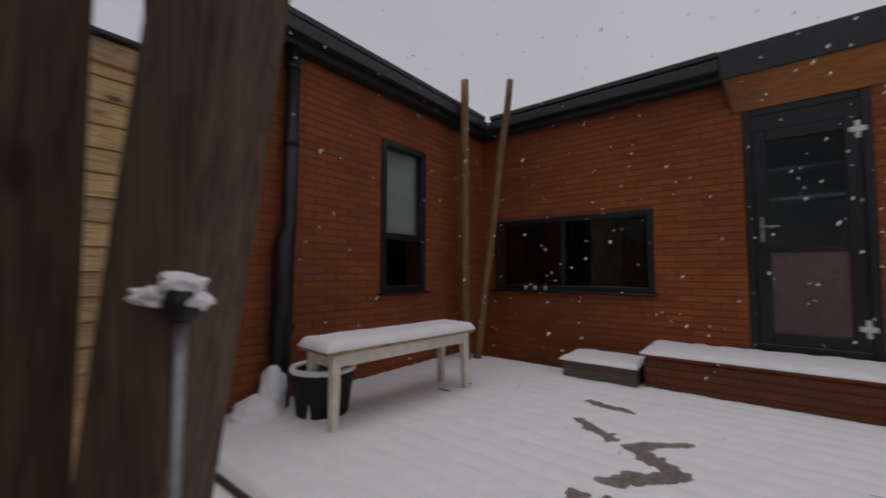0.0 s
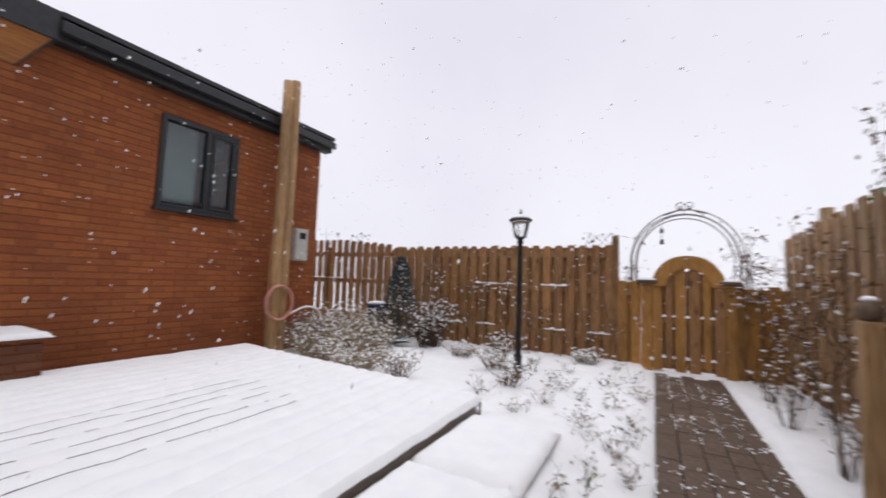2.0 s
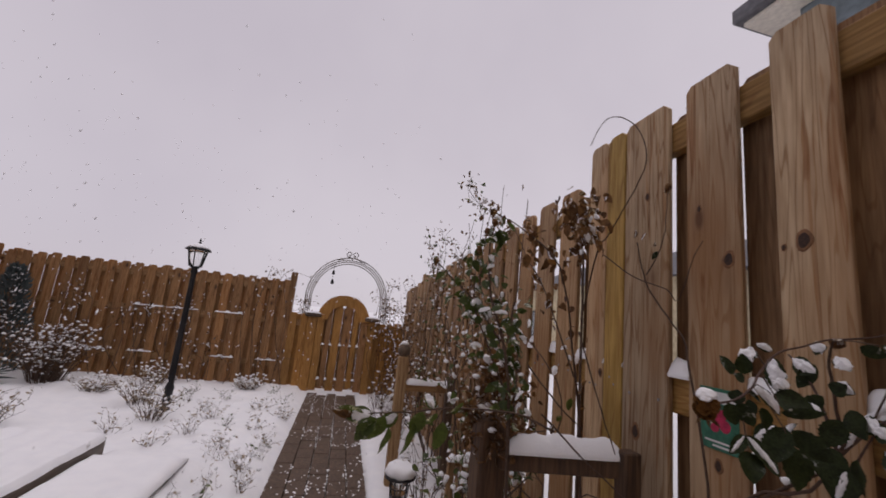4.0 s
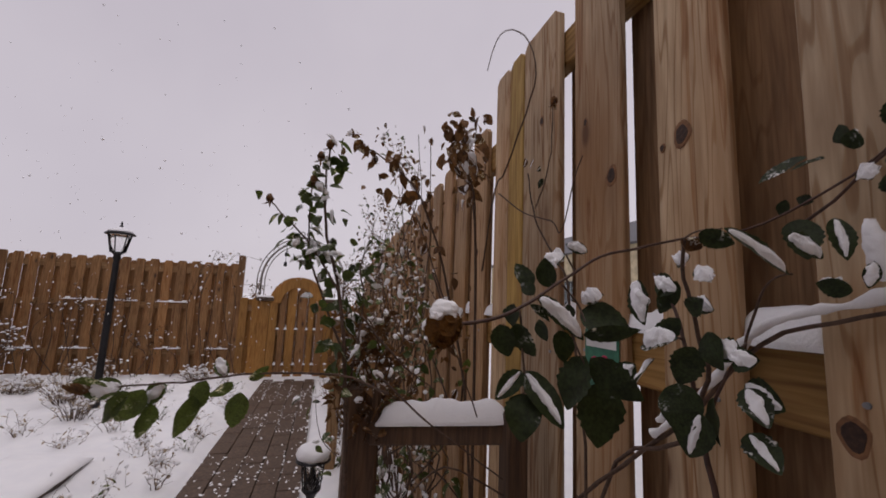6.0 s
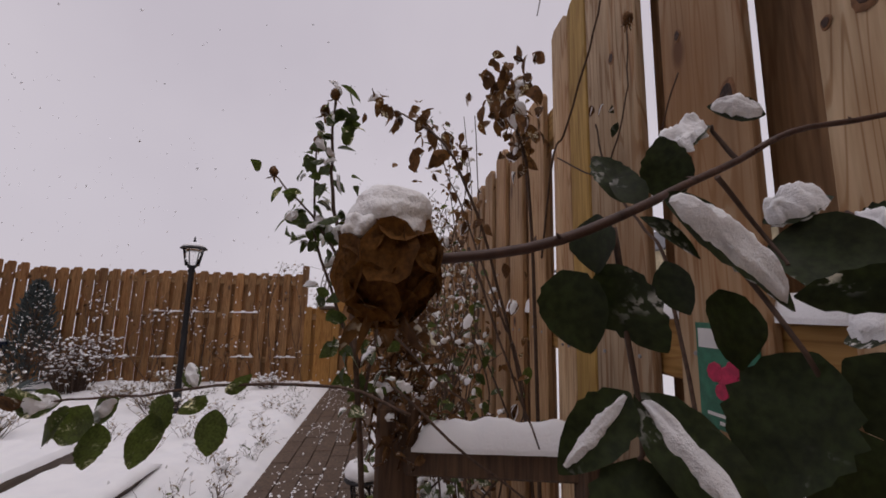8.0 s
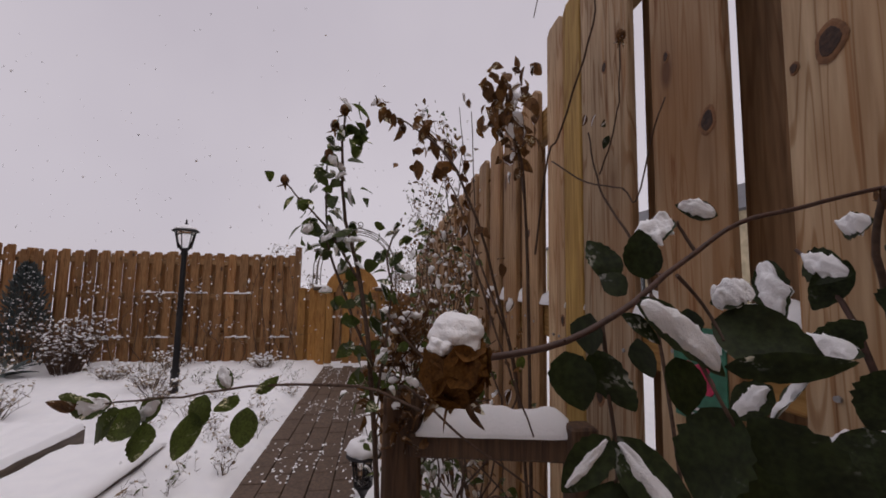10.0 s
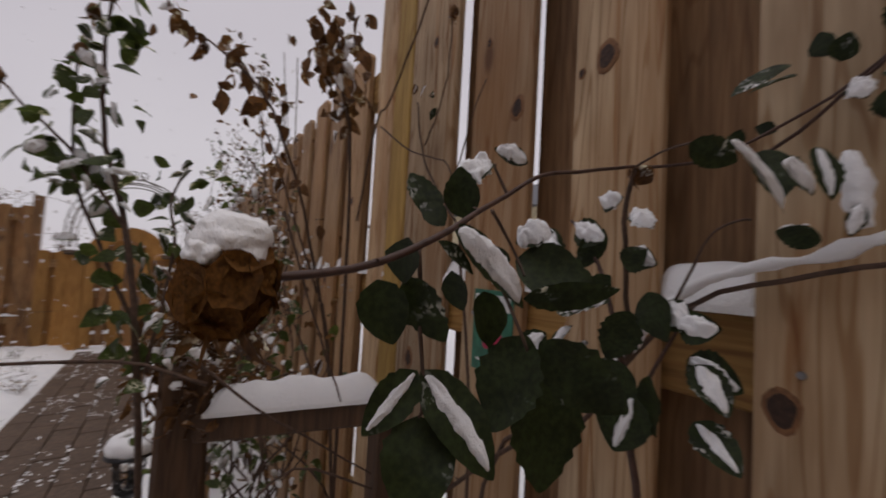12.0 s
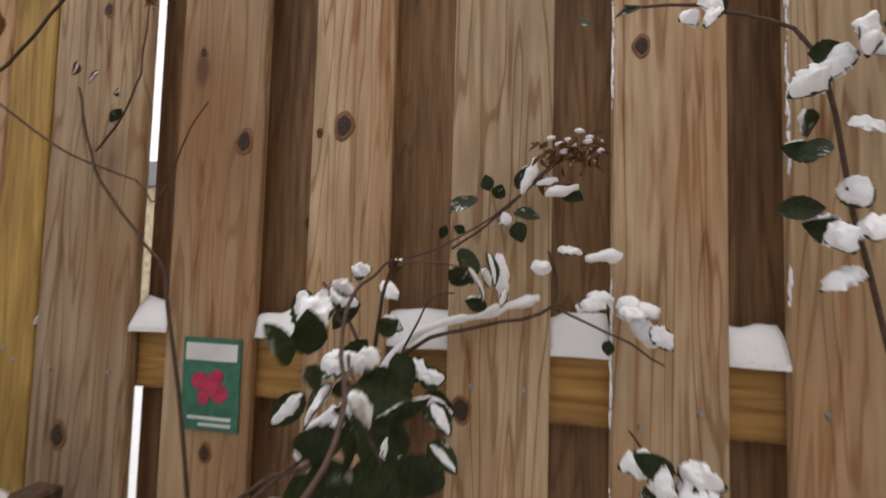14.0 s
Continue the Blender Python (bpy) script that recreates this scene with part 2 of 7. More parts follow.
CURTAIN = plain("pale_green_grey_blind", (0.50, 0.56, 0.50), 0.9, scale=12, vary=0.1)
PINK_PANEL = plain("dusky_pink_panel", (0.11, 0.066, 0.066), 0.6, scale=14, vary=0.15)
WHITE_PLASTIC = plain("white_plastic", (0.75, 0.75, 0.74), 0.4, scale=20, vary=0.08)
METER = plain("grey_meter_box", (0.52, 0.51, 0.47), 0.5, scale=14, vary=0.12)
GLASS = glass_material("window_glass", (0.86, 0.92, 0.92))
LAMP_GLASS = glass_material("frosted_lamp_glass", (0.95, 0.95, 0.93), 0.15)
BLUE_POT = plain("dark_blue_glazed_pot", (0.025, 0.035, 0.07), 0.25, scale=20)
BLACK_POT = plain("black_plastic_pot", (0.010, 0.010, 0.011), 0.85, scale=20)
PINK_HOSE = plain("faded_pink_hose", (0.55, 0.25, 0.20), 0.5, scale=30)
TWIG = plain("brown_twig_bark", (0.085, 0.05, 0.033), 0.8, scale=120, vary=0.4, relief=0.4)
RED_STEM = plain("reddish_rose_stem", (0.065, 0.030, 0.020), 0.6, scale=120, vary=0.35, relief=0.3)
# rose leaf, its green darkened because it stands against the light
LEAF = leafy("rose_leaf_green", (0.010, 0.016, 0.006), (0.036, 0.052, 0.016), (0.012, 0.016, 0.006), 0.55, 60, 0.22, 0.12, 0.35)
# lighter copy of the same leaf, for bush and climbers in brighter light
LEAF_BUSH = leafy("lit_rose_leaf_green", (0.030, 0.050, 0.016), (0.085, 0.115, 0.038), (0.035, 0.045, 0.016), 0.5, 60, 0.3, 0.35, 0.5)
LEAF_DRY = leafy("withered_leaf_brown", (0.07, 0.034, 0.016), (0.21, 0.11, 0.05), (0.05, 0.026, 0.016), 0.8, 60, 0.2, 0.18, 0.5)
PETAL = leafy("withered_rose_petal", (0.030, 0.011, 0.005), (0.42, 0.19, 0.04), (0.03, 0.012, 0.006), 0.8, 140, 0.15, 0.1)
STRAW = leafy("dry_straw_stalk", (0.30, 0.23, 0.15), (0.55, 0.45, 0.32), (0.20, 0.14, 0.09), 0.85)
NEEDLE = leafy("blue_juniper_needles", (0.035, 0.05, 0.05), (0.09, 0.12, 0.12), (0.15, 0.17, 0.18), 0.75)


# ---- helpers for building ----
def box(bm, x0, x1, y0, y1, z0, z1, bevel=0.0, turn=None):
    vs = [bm.verts.new((x, y, z)) for x in (x0, x1) for y in (y0, y1) for z in (z0, z1)]
    fs = [bm.faces.new([vs[i] for i in q]) for q in ((0, 1, 3, 2), (4, 6, 7, 5), (0, 4, 5, 1), (2, 3, 7, 6), (0, 2, 6, 4), (1, 5, 7, 3))]
    if bevel:
        es = list({e for f in fs for e in f.edges})
        r = bmesh.ops.bevel(bm, geom=es, offset=bevel, segments=1, affect="EDGES")
        vs = list({v for f in r["faces"] for v in f.verts} | {v for v in vs if v.is_valid})
    if turn is not None:
        bmesh.ops.transform(bm, matrix=turn, verts=vs)
    return vs


def tube(bm, pts, radii, n=6, cap=True):
    """A round bar along pts; radii one for all or one a point."""
    pts = [Vector(p) for p in pts]
    if isinstance(radii, (int, float)):
        radii = [radii] * len(pts)
    rings, side = [], None
    for i, p in enumerate(pts):
        d = (pts[min(i + 1, len(pts) - 1)] - pts[max(i - 1, 0)]).normalized()
        if side is None:
            side = d.orthogonal().normalized()
        side = (side - d * side.dot(d)).normalized()
        up = d.cross(side)
        rings.append([bm.verts.new(p + (side * math.cos(a) + up * math.sin(a)) * radii[i]) for a in (2 * math.pi * k / n for k in range(n))])
    for a, b in zip(rings, rings[1:]):
        for k in range(n):
            bm.faces.new((a[k], a[(k + 1) % n], b[(k + 1) % n], b[k])).smooth = True
    if cap:
        bm.faces.new(list(reversed(rings[0])))
        bm.faces.new(rings[-1])


def lathe(bm, x, y, profile, n=16):
    """A turned body about an upright axis; profile: radius, height from the bottom up."""
    rings = [[bm.verts.new((x + r * math.cos(2 * math.pi * k / n), y + r * math.sin(2 * math.pi * k / n), z)) for k in range(n)] for r, z in profile]
    for a, b in zip(rings, rings[1:]):
        for k in range(n):
            bm.faces.new((a[k], a[(k + 1) % n], b[(k + 1) % n], b[k])).smooth = True
    bm.faces.new(list(reversed(rings[0])))
    bm.faces.new(rings[-1])


def blob(bm, centre, size, seed=0.0, subdivisions=2, rough=0.25):
    """A lumpy rounded clump."""
    r = bmesh.ops.create_icosphere(bm, subdivisions=subdivisions, radius=1.0)
    c = Vector(centre)
    for v in r["verts"]:
        k = 1 + rough * (noise.noise(v.co * 1.7 + Vector((seed, seed * 1.7, 3.1))) + 0.22 * noise.noise(v.co * 4.6 + Vector((seed, 2.0, seed))))
        v.co = c + Vector((v.co.x * size[0], v.co.y * size[1], v.co.z * size[2])) * k
    for f in {f for v in r["verts"] for f in v.link_faces}:
        f.smooth = True


def finish(name, bm, mat):
    me = bpy.data.meshes.new(name)
    bmesh.ops.recalc_face_normals(bm, faces=bm.faces[:]) if len(bm.faces) < 20000 else None
    bm.to_mesh(me)
    bm.free()
    me.materials.append(mat)
    return new(name, me)


def under(ob, parent):
    ob.parent = parent
    if parent.type == "EMPTY":
        ob.matrix_parent_inverse = Matrix.Translation(-parent.location)
    return ob


def part(name, bm, mat, parent, label=""):
    ob = under(finish(name, bm, mat), parent)
    return tagged(ob, label) if label else ob


def bar(name, mat, parent, *dims, bevel=0.0, label="", turn=None):
    bm = bmesh.new()
    box(bm, *dims, bevel=bevel, turn=turn)
    return part(name, bm, mat, parent, label)


def thing(name, at, label, category, group="", kind=""):
    ob = new(name)
    ob.empty_display_size = 0.1
    ob.location = at
    return tagged(ob, label, category, group, kind)


def snow_strip(x0, x1, y0, y1, z, h, name="snow", parent=None, seed=0, step=0.03, ragged=0.3, round_x=True):
    """A cap of snow with a soft, uneven top and rounded rim over a flat support."""
    nx, ny = max(3, min(60, round((x1 - x0) / step))), max(3, min(60, round((y1 - y0) / step)))
    bm = bmesh.new()
    grid = []
    for i in range(nx + 1):
        row = []
        for j in range(ny + 1):
            u, v = i / nx, j / ny
            x, y = x0 + (x1 - x0) * u, y0 + (y1 - y0) * v
            edge = min(1.0, min(u * (x1 - x0), (1 - u) * (x1 - x0)) / (h * 0.9)), min(1.0, min(v * (y1 - y0), (1 - v) * (y1 - y0)) / (h * 0.9))
            edge = edge if round_x else (1.0, edge[1])
            k = math.sqrt(max(0.0, 1 - (1 - edge[0]) ** 2)) * math.sqrt(max(0.0, 1 - (1 - edge[1]) ** 2))
            lump = 1 + ragged * noise.noise(Vector((x * 9 + seed, y * 9, seed))) + ragged * 0.6 * noise.noise(Vector((x * 28, y * 28 + seed, seed)))
            wob = 0.25 * h * noise.noise(Vector((x * 14, y * 14, seed + 5)))
            row.append(bm.verts.new((x + (wob * (u > 0.99) - wob * (u < 0.01)) * round_x, y + wob * (v > 0.99) - wob * (v < 0.01), z + h * (0.12 + 0.88 * k) * lump)))
        grid.append(row)
    for i in range(nx):
        for j in range(ny):
            bm.faces.new((grid[i][j], grid[i + 1][j], grid[i + 1][j + 1], grid[i][j + 1])).smooth = True
    rim = [grid[i][0] for i in range(nx)] + [grid[nx][j] for j in range(ny)] + [grid[i][ny] for i in range(nx, 0, -1)] + [grid[0][j] for j in range(ny, 0, -1)]
    foot = [bm.verts.new((v.co.x, v.co.y, z - 0.002)) for v in rim]
    for k in range(len(rim)):
        a, b = k, (k + 1) % len(rim)
        bm.faces.new((rim[a], foot[a], foot[b], rim[b]))
    if parent is not None:
        return part(name, bm, SNOW, parent, "fresh white snow")
    return finish(name, bm, SNOW)


# ---- ground, sheet of snow to the horizon ----
PATH_Y0, PATH_Y1, DECK_Z, WALL_Y, WING_X, FENCE_Y, FAR_X = -0.47, 0.28, 0.34, 4.9, -2.7, -1.135, 6.12


def axis_steps(a, b, step, far):
    mid = list(np.arange(a, b + 1e-6, step))
    return [a - d for d in reversed(far)] + mid + [b + d for d in far]


def ground_height(x, y):
    v = Vector((x, y, 0))
    z = 0.02 + 0.03 * noise.noise(v * 0.8) + 0.014 * noise.noise(v * 4.1) + 0.006 * noise.noise(v * 13)
    if 2.8 < x < 6.3 and y > 0.4:
        z += 0.05 * max(0.0, noise.noise(v * 3.0 + Vector((4, 2, 0)))) + 0.05 * min(1, (x - 2.8))
    if x < 3.2 and 0.3 < y < 1.45:
        z += (0.19 + 0.03 * noise.noise(v * 2.5)) * max(0.0, min(1.0, (y - 0.32) / 0.46)) ** 1.4 * min(1.0, max(0.0, (3.2 - x) / 0.7))
    d = max(PATH_Y0 - y, y - PATH_Y1)
    if -2.6 < x < 6.0:
        k = min(1.0, max(0.0, (d + 0.005 + 0.012 * noise.noise(v * 5)) / 0.05))
        z = -0.05 * (1 - k) + z * k
    return z


FAR_STEPS = (0.5, 1.5, 4, 10, 25, 60, 150, 400, 1000, 3000)
gx, gy = axis_steps(-3.4, 7.0, 0.055, FAR_STEPS), axis_steps(-1.6, 8.0, 0.055, FAR_STEPS)
verts = [(x, y, ground_height(x, y) if -3.5 < x < 7.1 and -1.7 < y < 8.1 else 0.0) for x in gx for y in gy]
ny = len(gy)
faces = [(i * ny + j, (i + 1) * ny + j, (i + 1) * ny + j + 1, i * ny + j + 1) for i in range(len(gx) - 1) for j in range(ny - 1)]
me = bpy.data.meshes.new("ground")
me.from_pydata(verts, [], faces)
me.polygons.foreach_set("use_smooth", [True] * len(faces))
me.materials.append(SNOW)
ground = tagged(new("ground", me), "garden ground under a thin cover of fresh snow", "ground", kind="structure")

# ---- house: two brick wings round the deck ----
COURSE, BRICK_L, JOINT = 0.0645, 0.215, 0.011
BRICKS = []      # wall parent and boxes, laid at the end of the file


def wall_with_openings(name, label, along, fixed, a0, a1, z0, z1, openings, thick, outward):
    """A wall along x or y; openings (a, b, low, high) go right through it. The core is mortar, the bricks stand 8 mm proud."""
    bm = bmesh.new()
    cuts = sorted({a0, a1, *[o[0] for o in openings], *[o[1] for o in openings]})
    for s, e in zip(cuts, cuts[1:]):
        m = (s + e) / 2
        zs = [z0]
        for o in sorted([o for o in openings if o[0] < m < o[1]], key=lambda q: q[2]):
            zs += [o[2], o[3]]
        zs.append(z1)
        for lo, hi in zip(zs[::2], zs[1::2]):
            if hi - lo > 0.001:
                f0, f1 = sorted((fixed, fixed - outward * thick))
                box(bm, s, e, f0, f1, lo, hi) if along == "x" else box(bm, f0, f1, s, e, lo, hi)
    wall = tagged(finish(name, bm, MORTAR), label, "wall", kind="structure")
    row, z = 0, z0
    while z + COURSE <= z1 + 0.001:
        a = a0 - (BRICK_L + JOINT) * (0.5 if row % 2 else 0.0)
        while a < a1:
            s, e = max(a, a0), min(a + BRICK_L, a1)
            spans = [(s, e)]
            for o in openings:
                if z + COURSE - 0.01 > o[2] and z + 0.01 < o[3]:
                    spans = [q for p in spans for q in ((p[0], min(p[1], o[0])), (max(p[0], o[1]), p[1])) if q[1] - q[0] > 0.012]
            for p in spans:
                if p[1] - p[0] > 0.012:
                    BRICKS.append((wall, along, fixed, outward, p[0], p[1], z + JOINT / 2, z + COURSE - JOINT / 2))
            a += BRICK_L + JOINT
        z += COURSE
        row += 1
    return wall


DOOR = (0.10, 0.90, 0.645, 2.77)
WIN = (2.11, 3.0, 1.80, 2.82)
BIG = (-2.5, -0.645, 1.10, 1.96)
WINGWIN = (3.07, 3.71, 1.11, 2.63)
EAVE_LO, EAVE_HI = 3.07, 3.285
wall_main = wall_with_openings("wall_north", "red brick house wall with dark mortar joints", "x", WALL_Y, WING_X, 4.37, 0.0, EAVE_LO, [DOOR, WIN, BIG], 0.28, -1)
wall_wing = wall_with_openings("wall_west", "red brick wing wall beside the deck", "y", WING_X, 1.55, WALL_Y - 0.001, 0.0, EAVE_LO, [WINGWIN], 0.28, 1)
wall_end = wall_with_openings("wall_east", "red brick end wall of the house", "y", 4.37 - 0.001, WALL_Y + 0.28, 9.0, 0.0, EAVE_LO, [], 0.28, 1)
# closed rooms behind the windows, their dimness put into a dark plaster colour
bm = bmesh.new()
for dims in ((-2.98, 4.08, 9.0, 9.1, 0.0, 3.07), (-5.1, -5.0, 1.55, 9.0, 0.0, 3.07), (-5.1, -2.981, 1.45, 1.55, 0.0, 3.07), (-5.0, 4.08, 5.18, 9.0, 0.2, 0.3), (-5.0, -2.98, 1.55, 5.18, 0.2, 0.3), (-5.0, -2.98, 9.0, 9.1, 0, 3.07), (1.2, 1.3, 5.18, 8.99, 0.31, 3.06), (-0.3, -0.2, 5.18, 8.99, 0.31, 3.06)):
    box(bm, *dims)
tagged(finish("wall_inner", bm, ROOM), "plain inner walls of the house, coloured dark to look dim", "wall", kind="structure")
bm = bmesh.new()
box(bm, WING_X - 2.3, 4.44, WALL_Y - 0.12, 9.2, EAVE_LO + 0.03, EAVE_HI - 0.05)
box(bm, WING_X - 2.3, WING_X + 0.12, 1.42, WALL_Y - 0.12, EAVE_LO + 0.03, EAVE_HI - 0.05)
tagged(finish("roof", bm, FASCIA), "flat dark roof of the brick house", "roof", kind="structure")


def eave(name, label, *runs):
    bm = bmesh.new()
    for along, fixed, out, a, b in runs:
        for lo, hi, d0, d1 in ((EAVE_LO, EAVE_HI, 0.121, 0.145), (EAVE_HI - 0.03, EAVE_HI + 0.025, 0.0, 0.20), (EAVE_LO + 0.05, EAVE_LO + 0.15, 0.146, 0.235), (EAVE_LO, EAVE_LO + 0.02, 0.0, 0.12)):
            f0, f1 = sorted((fixed + out * d0, fixed + out * d1))
            box(bm, a, b, f0, f1, lo, hi, 0.006) if along == "x" else box(bm, f0, f1, a, b, lo, hi, 0.006)
    return tagged(finish(name, bm, FASCIA), label, "roof edge", kind="structure")


eave("trim", "dark grey fascia and gutter along the roof edge", ("x", WALL_Y, -1, WING_X + 0.236, -0.05), ("x", WALL_Y, -1, 1.2, 4.47))
eave("trim", "dark grey fascia and gutter of the wing roof", ("y", WING_X, 1, 1.42, WALL_Y - 0.236))
# thin snow on the roof, back from its edge
for dims in ((-4.9, 4.3, WALL_Y + 0.35, 9.0), (-4.9, WING_X - 0.35, 1.6, WALL_Y + 0.3)):
    tagged(snow_strip(*dims, EAVE_HI - 0.049, 0.04, "roof_snow", None, 3, 0.1), "thin white snow on the flat roof", "snow", kind="structure")

# slanted canopy over the door
canopy = thing("door_canopy", (0.55, WALL_Y, 2.78), "slanted orange wooden soffit over the garden door", "canopy")
bm = bmesh.new()
y_out = WALL_Y - 0.16
quad = [(-0.02, y_out, 3.055), (1.17, y_out, 3.055), (1.0, WALL_Y - 0.012, 2.775), (0.03, WALL_Y - 0.012, 2.775)]
lowv = [bm.verts.new(p) for p in quad]
hiv = [bm.verts.new((p[0], p[1], p[2] + 0.022)) for p in quad]
bm.faces.new(lowv), bm.faces.new(hiv)
for k in range(4):
    bm.faces.new((lowv[k], lowv[(k + 1) % 4], hiv[(k + 1) % 4], hiv[k]))
part("soffit_panel", bm, SOFFIT, canopy)
for xa, xb, xc in ((-0.04, -0.02, 0.03), (1.17, 1.19, 1.0)):
    bm = bmesh.new()
    a = [bm.verts.new(p) for p in ((xa, y_out, 3.05), (xa, WALL_Y - 0.01, 3.07), (xc, WALL_Y - 0.01, 2.77), (xb, y_out, 3.05), (xb, WALL_Y - 0.01, 3.07), (xc + 0.012, WALL_Y - 0.01, 2.77))]
    for q in ((0, 1, 2), (3, 5, 4), (0, 3, 4, 1), (1, 4, 5, 2), (0, 2, 5, 3)):
        bm.faces.new([a[k] for k in q])
    part("cheek", bm, FASCIA, canopy, "dark grey side cheek")
bar("fascia_board", FASCIA, canopy, -0.05, 1.2, y_out - 0.03, y_out, 3.045, EAVE_HI + 0.02, bevel=0.006, label="dark grey fascia board")
bar("cover", FASCIA, canopy, -0.05, 1.2, y_out, WALL_Y - 0.121, EAVE_HI - 0.03, EAVE_HI - 0.006, label="dark grey roof cover")


def frame_bars(ob, along, fixed, a, b, lo, hi, w, d0, d1, name="window_frame"):
    for dims in ((a, a + w, lo, hi), (b - w, b, lo, hi), (a + w, b - w, lo, lo + w), (a + w, b - w, hi - w, hi)):
        s, e, l0, h0 = dims
        f0, f1 = sorted((fixed + d0, fixed + d1))
        if along == "x":
            bar(name, FRAME, ob, s, e, f0, f1, l0, h0, bevel=0.006)
        else:
            bar(name, FRAME, ob, f0, f1, s, e, l0, h0, bevel=0.006)


def pane(ob, along, fixed, a, b, lo, hi, name="pane"):
    bm = bmesh.new()
    box(bm, a, b, fixed - 0.004, fixed + 0.004, lo, hi) if along == "x" else box(bm, fixed - 0.004, fixed + 0.004, a, b, lo, hi)
    g = part(name, bm, GLASS, ob)
    g.visible_shadow = False
    return g


win = thing("window_1", (2.55, WALL_Y, WIN[2]), "dark framed window with one narrow side sash", "window", kind="structure")
frame_bars(win, "x", WALL_Y, *WIN, 0.055, -0.03, 0.06)
bar("mullion", FRAME, win, 2.60, 2.66, WALL_Y - 0.025, WALL_Y + 0.055, WIN[2] + 0.055, WIN[3] - 0.055, bevel=0.005)
frame_bars(win, "x", WALL_Y, 2.66, 2.945, WIN[2] + 0.055, WIN[3] - 0.055, 0.04, -0.04, 0.03, "sash")
pane(win, "x", WALL_Y + 0.02, WIN[0] + 0.055, 2.60, WIN[2] + 0.055, WIN[3] - 0.055)
pane(win, "x", WALL_Y + 0.0, 2.70, 2.905, WIN[2] + 0.095, WIN[3] - 0.095)
bar("window_sill", FRAME, win, WIN[0] - 0.03, WIN[1] + 0.03, WALL_Y - 0.07, WALL_Y - 0.01, WIN[2] - 0.03, WIN[2] - 0.001, bevel=0.005)
bar("blind", BLIND_GREY, win, WIN[0] + 0.06, 2.58, WALL_Y + 0.14, WALL_Y + 0.15, WIN[2] + 0.1, WIN[3], label="blue grey blind behind the glass")
win = thing("window_2", (-1.4, WALL_Y, BIG[2]), "wide low dark window beside the deck", "window", kind="structure")
frame_bars(win, "x", WALL_Y, *BIG, 0.06, -0.02, 0.06)
bar("mullion", FRAME, win, -1.62, -1.57, WALL_Y - 0.015, WALL_Y + 0.055, BIG[2] + 0.06, BIG[3] - 0.06, bevel=0.005)
for a, b in ((BIG[0] + 0.06, -1.62), (-1.57, BIG[1] - 0.06)):
    pane(win, "x", WALL_Y + 0.02, a, b, BIG[2] + 0.06, BIG[3] - 0.06)
bar("window_sill", FRAME, win, BIG[0] - 0.03, BIG[1] + 0.03, WALL_Y - 0.06, WALL_Y - 0.01, BIG[2] - 0.03, BIG[2] - 0.001, bevel=0.005)
win = thing("window_3", (WING_X, 3.39, WINGWIN[2]), "tall dark window with a pale blind drawn half down", "window", kind="structure")
frame_bars(win, "y", WING_X, *WINGWIN, 0.06, -0.06, 0.03)
bar("transom", FRAME, win, WING_X - 0.055, WING_X + 0.02, WINGWIN[0] + 0.06, WINGWIN[1] - 0.06, 1.64, 1.70, bevel=0.005)
for lo, hi in ((WINGWIN[2] + 0.06, 1.64), (1.70, WINGWIN[3] - 0.06)):
    pane(win, "y", WING_X - 0.02, WINGWIN[0] + 0.06, WINGWIN[1] - 0.06, lo, hi)
bar("blind", CURTAIN, win, WING_X - 0.10, WING_X - 0.09, WINGWIN[0] + 0.02, WINGWIN[1] - 0.02, 1.68, 2.62, label="pale green grey blind behind the glass")
bar("window_sill", FRAME, win, WING_X + 0.01, WING_X + 0.07, WINGWIN[0] - 0.03, WINGWIN[1] + 0.03, WINGWIN[2] - 0.03, WINGWIN[2] - 0.001, bevel=0.005)

door = thing("door_1", (0.5, WALL_Y, DOOR[2]), "closed dark grey garden door with tall glass panes", "door", kind="structure")
frame_bars(door, "x", WALL_Y, *DOOR, 0.06, -0.015, 0.08, "door_frame")
leaf = (DOOR[0] + 0.06, DOOR[1] - 0.06, DOOR[2] + 0.06, DOOR[3] - 0.2)
bar("head_panel", FRAME, door, DOOR[0] + 0.06, DOOR[1] - 0.06, WALL_Y, WALL_Y + 0.07, DOOR[3] - 0.2, DOOR[3] - 0.06)
frame_bars(door, "x", WALL_Y, *leaf, 0.10, -0.005, 0.05, "leaf_frame")
bar("leaf_rail", FRAME, door, leaf[0] + 0.1, leaf[1] - 0.1, WALL_Y, WALL_Y + 0.045, 1.49, 1.53, bevel=0.004)
pane(door, "x", WALL_Y + 0.02, leaf[0] + 0.1, leaf[1] - 0.1, 1.53, leaf[3] - 0.1)
bar("lower_panel", PINK_PANEL, door, leaf[0] + 0.1, leaf[1] - 0.1, WALL_Y + 0.012, WALL_Y + 0.035, leaf[2] + 0.1, 1.49, label="dusky pink lower panel")
bm = bmesh.new()
box(bm, leaf[0] + 0.035, leaf[0] + 0.065, WALL_Y - 0.014, WALL_Y - 0.005, 1.58, 1.80, 0.003)
tube(bm, [(leaf[0] + 0.05, WALL_Y - 0.01, 1.71), (leaf[0] + 0.05, WALL_Y - 0.06, 1.71), (leaf[0] + 0.17, WALL_Y - 0.06, 1.71)], 0.01, 8)
part("door_handle", bm, METAL_GREY, door, "bright metal lever handle")
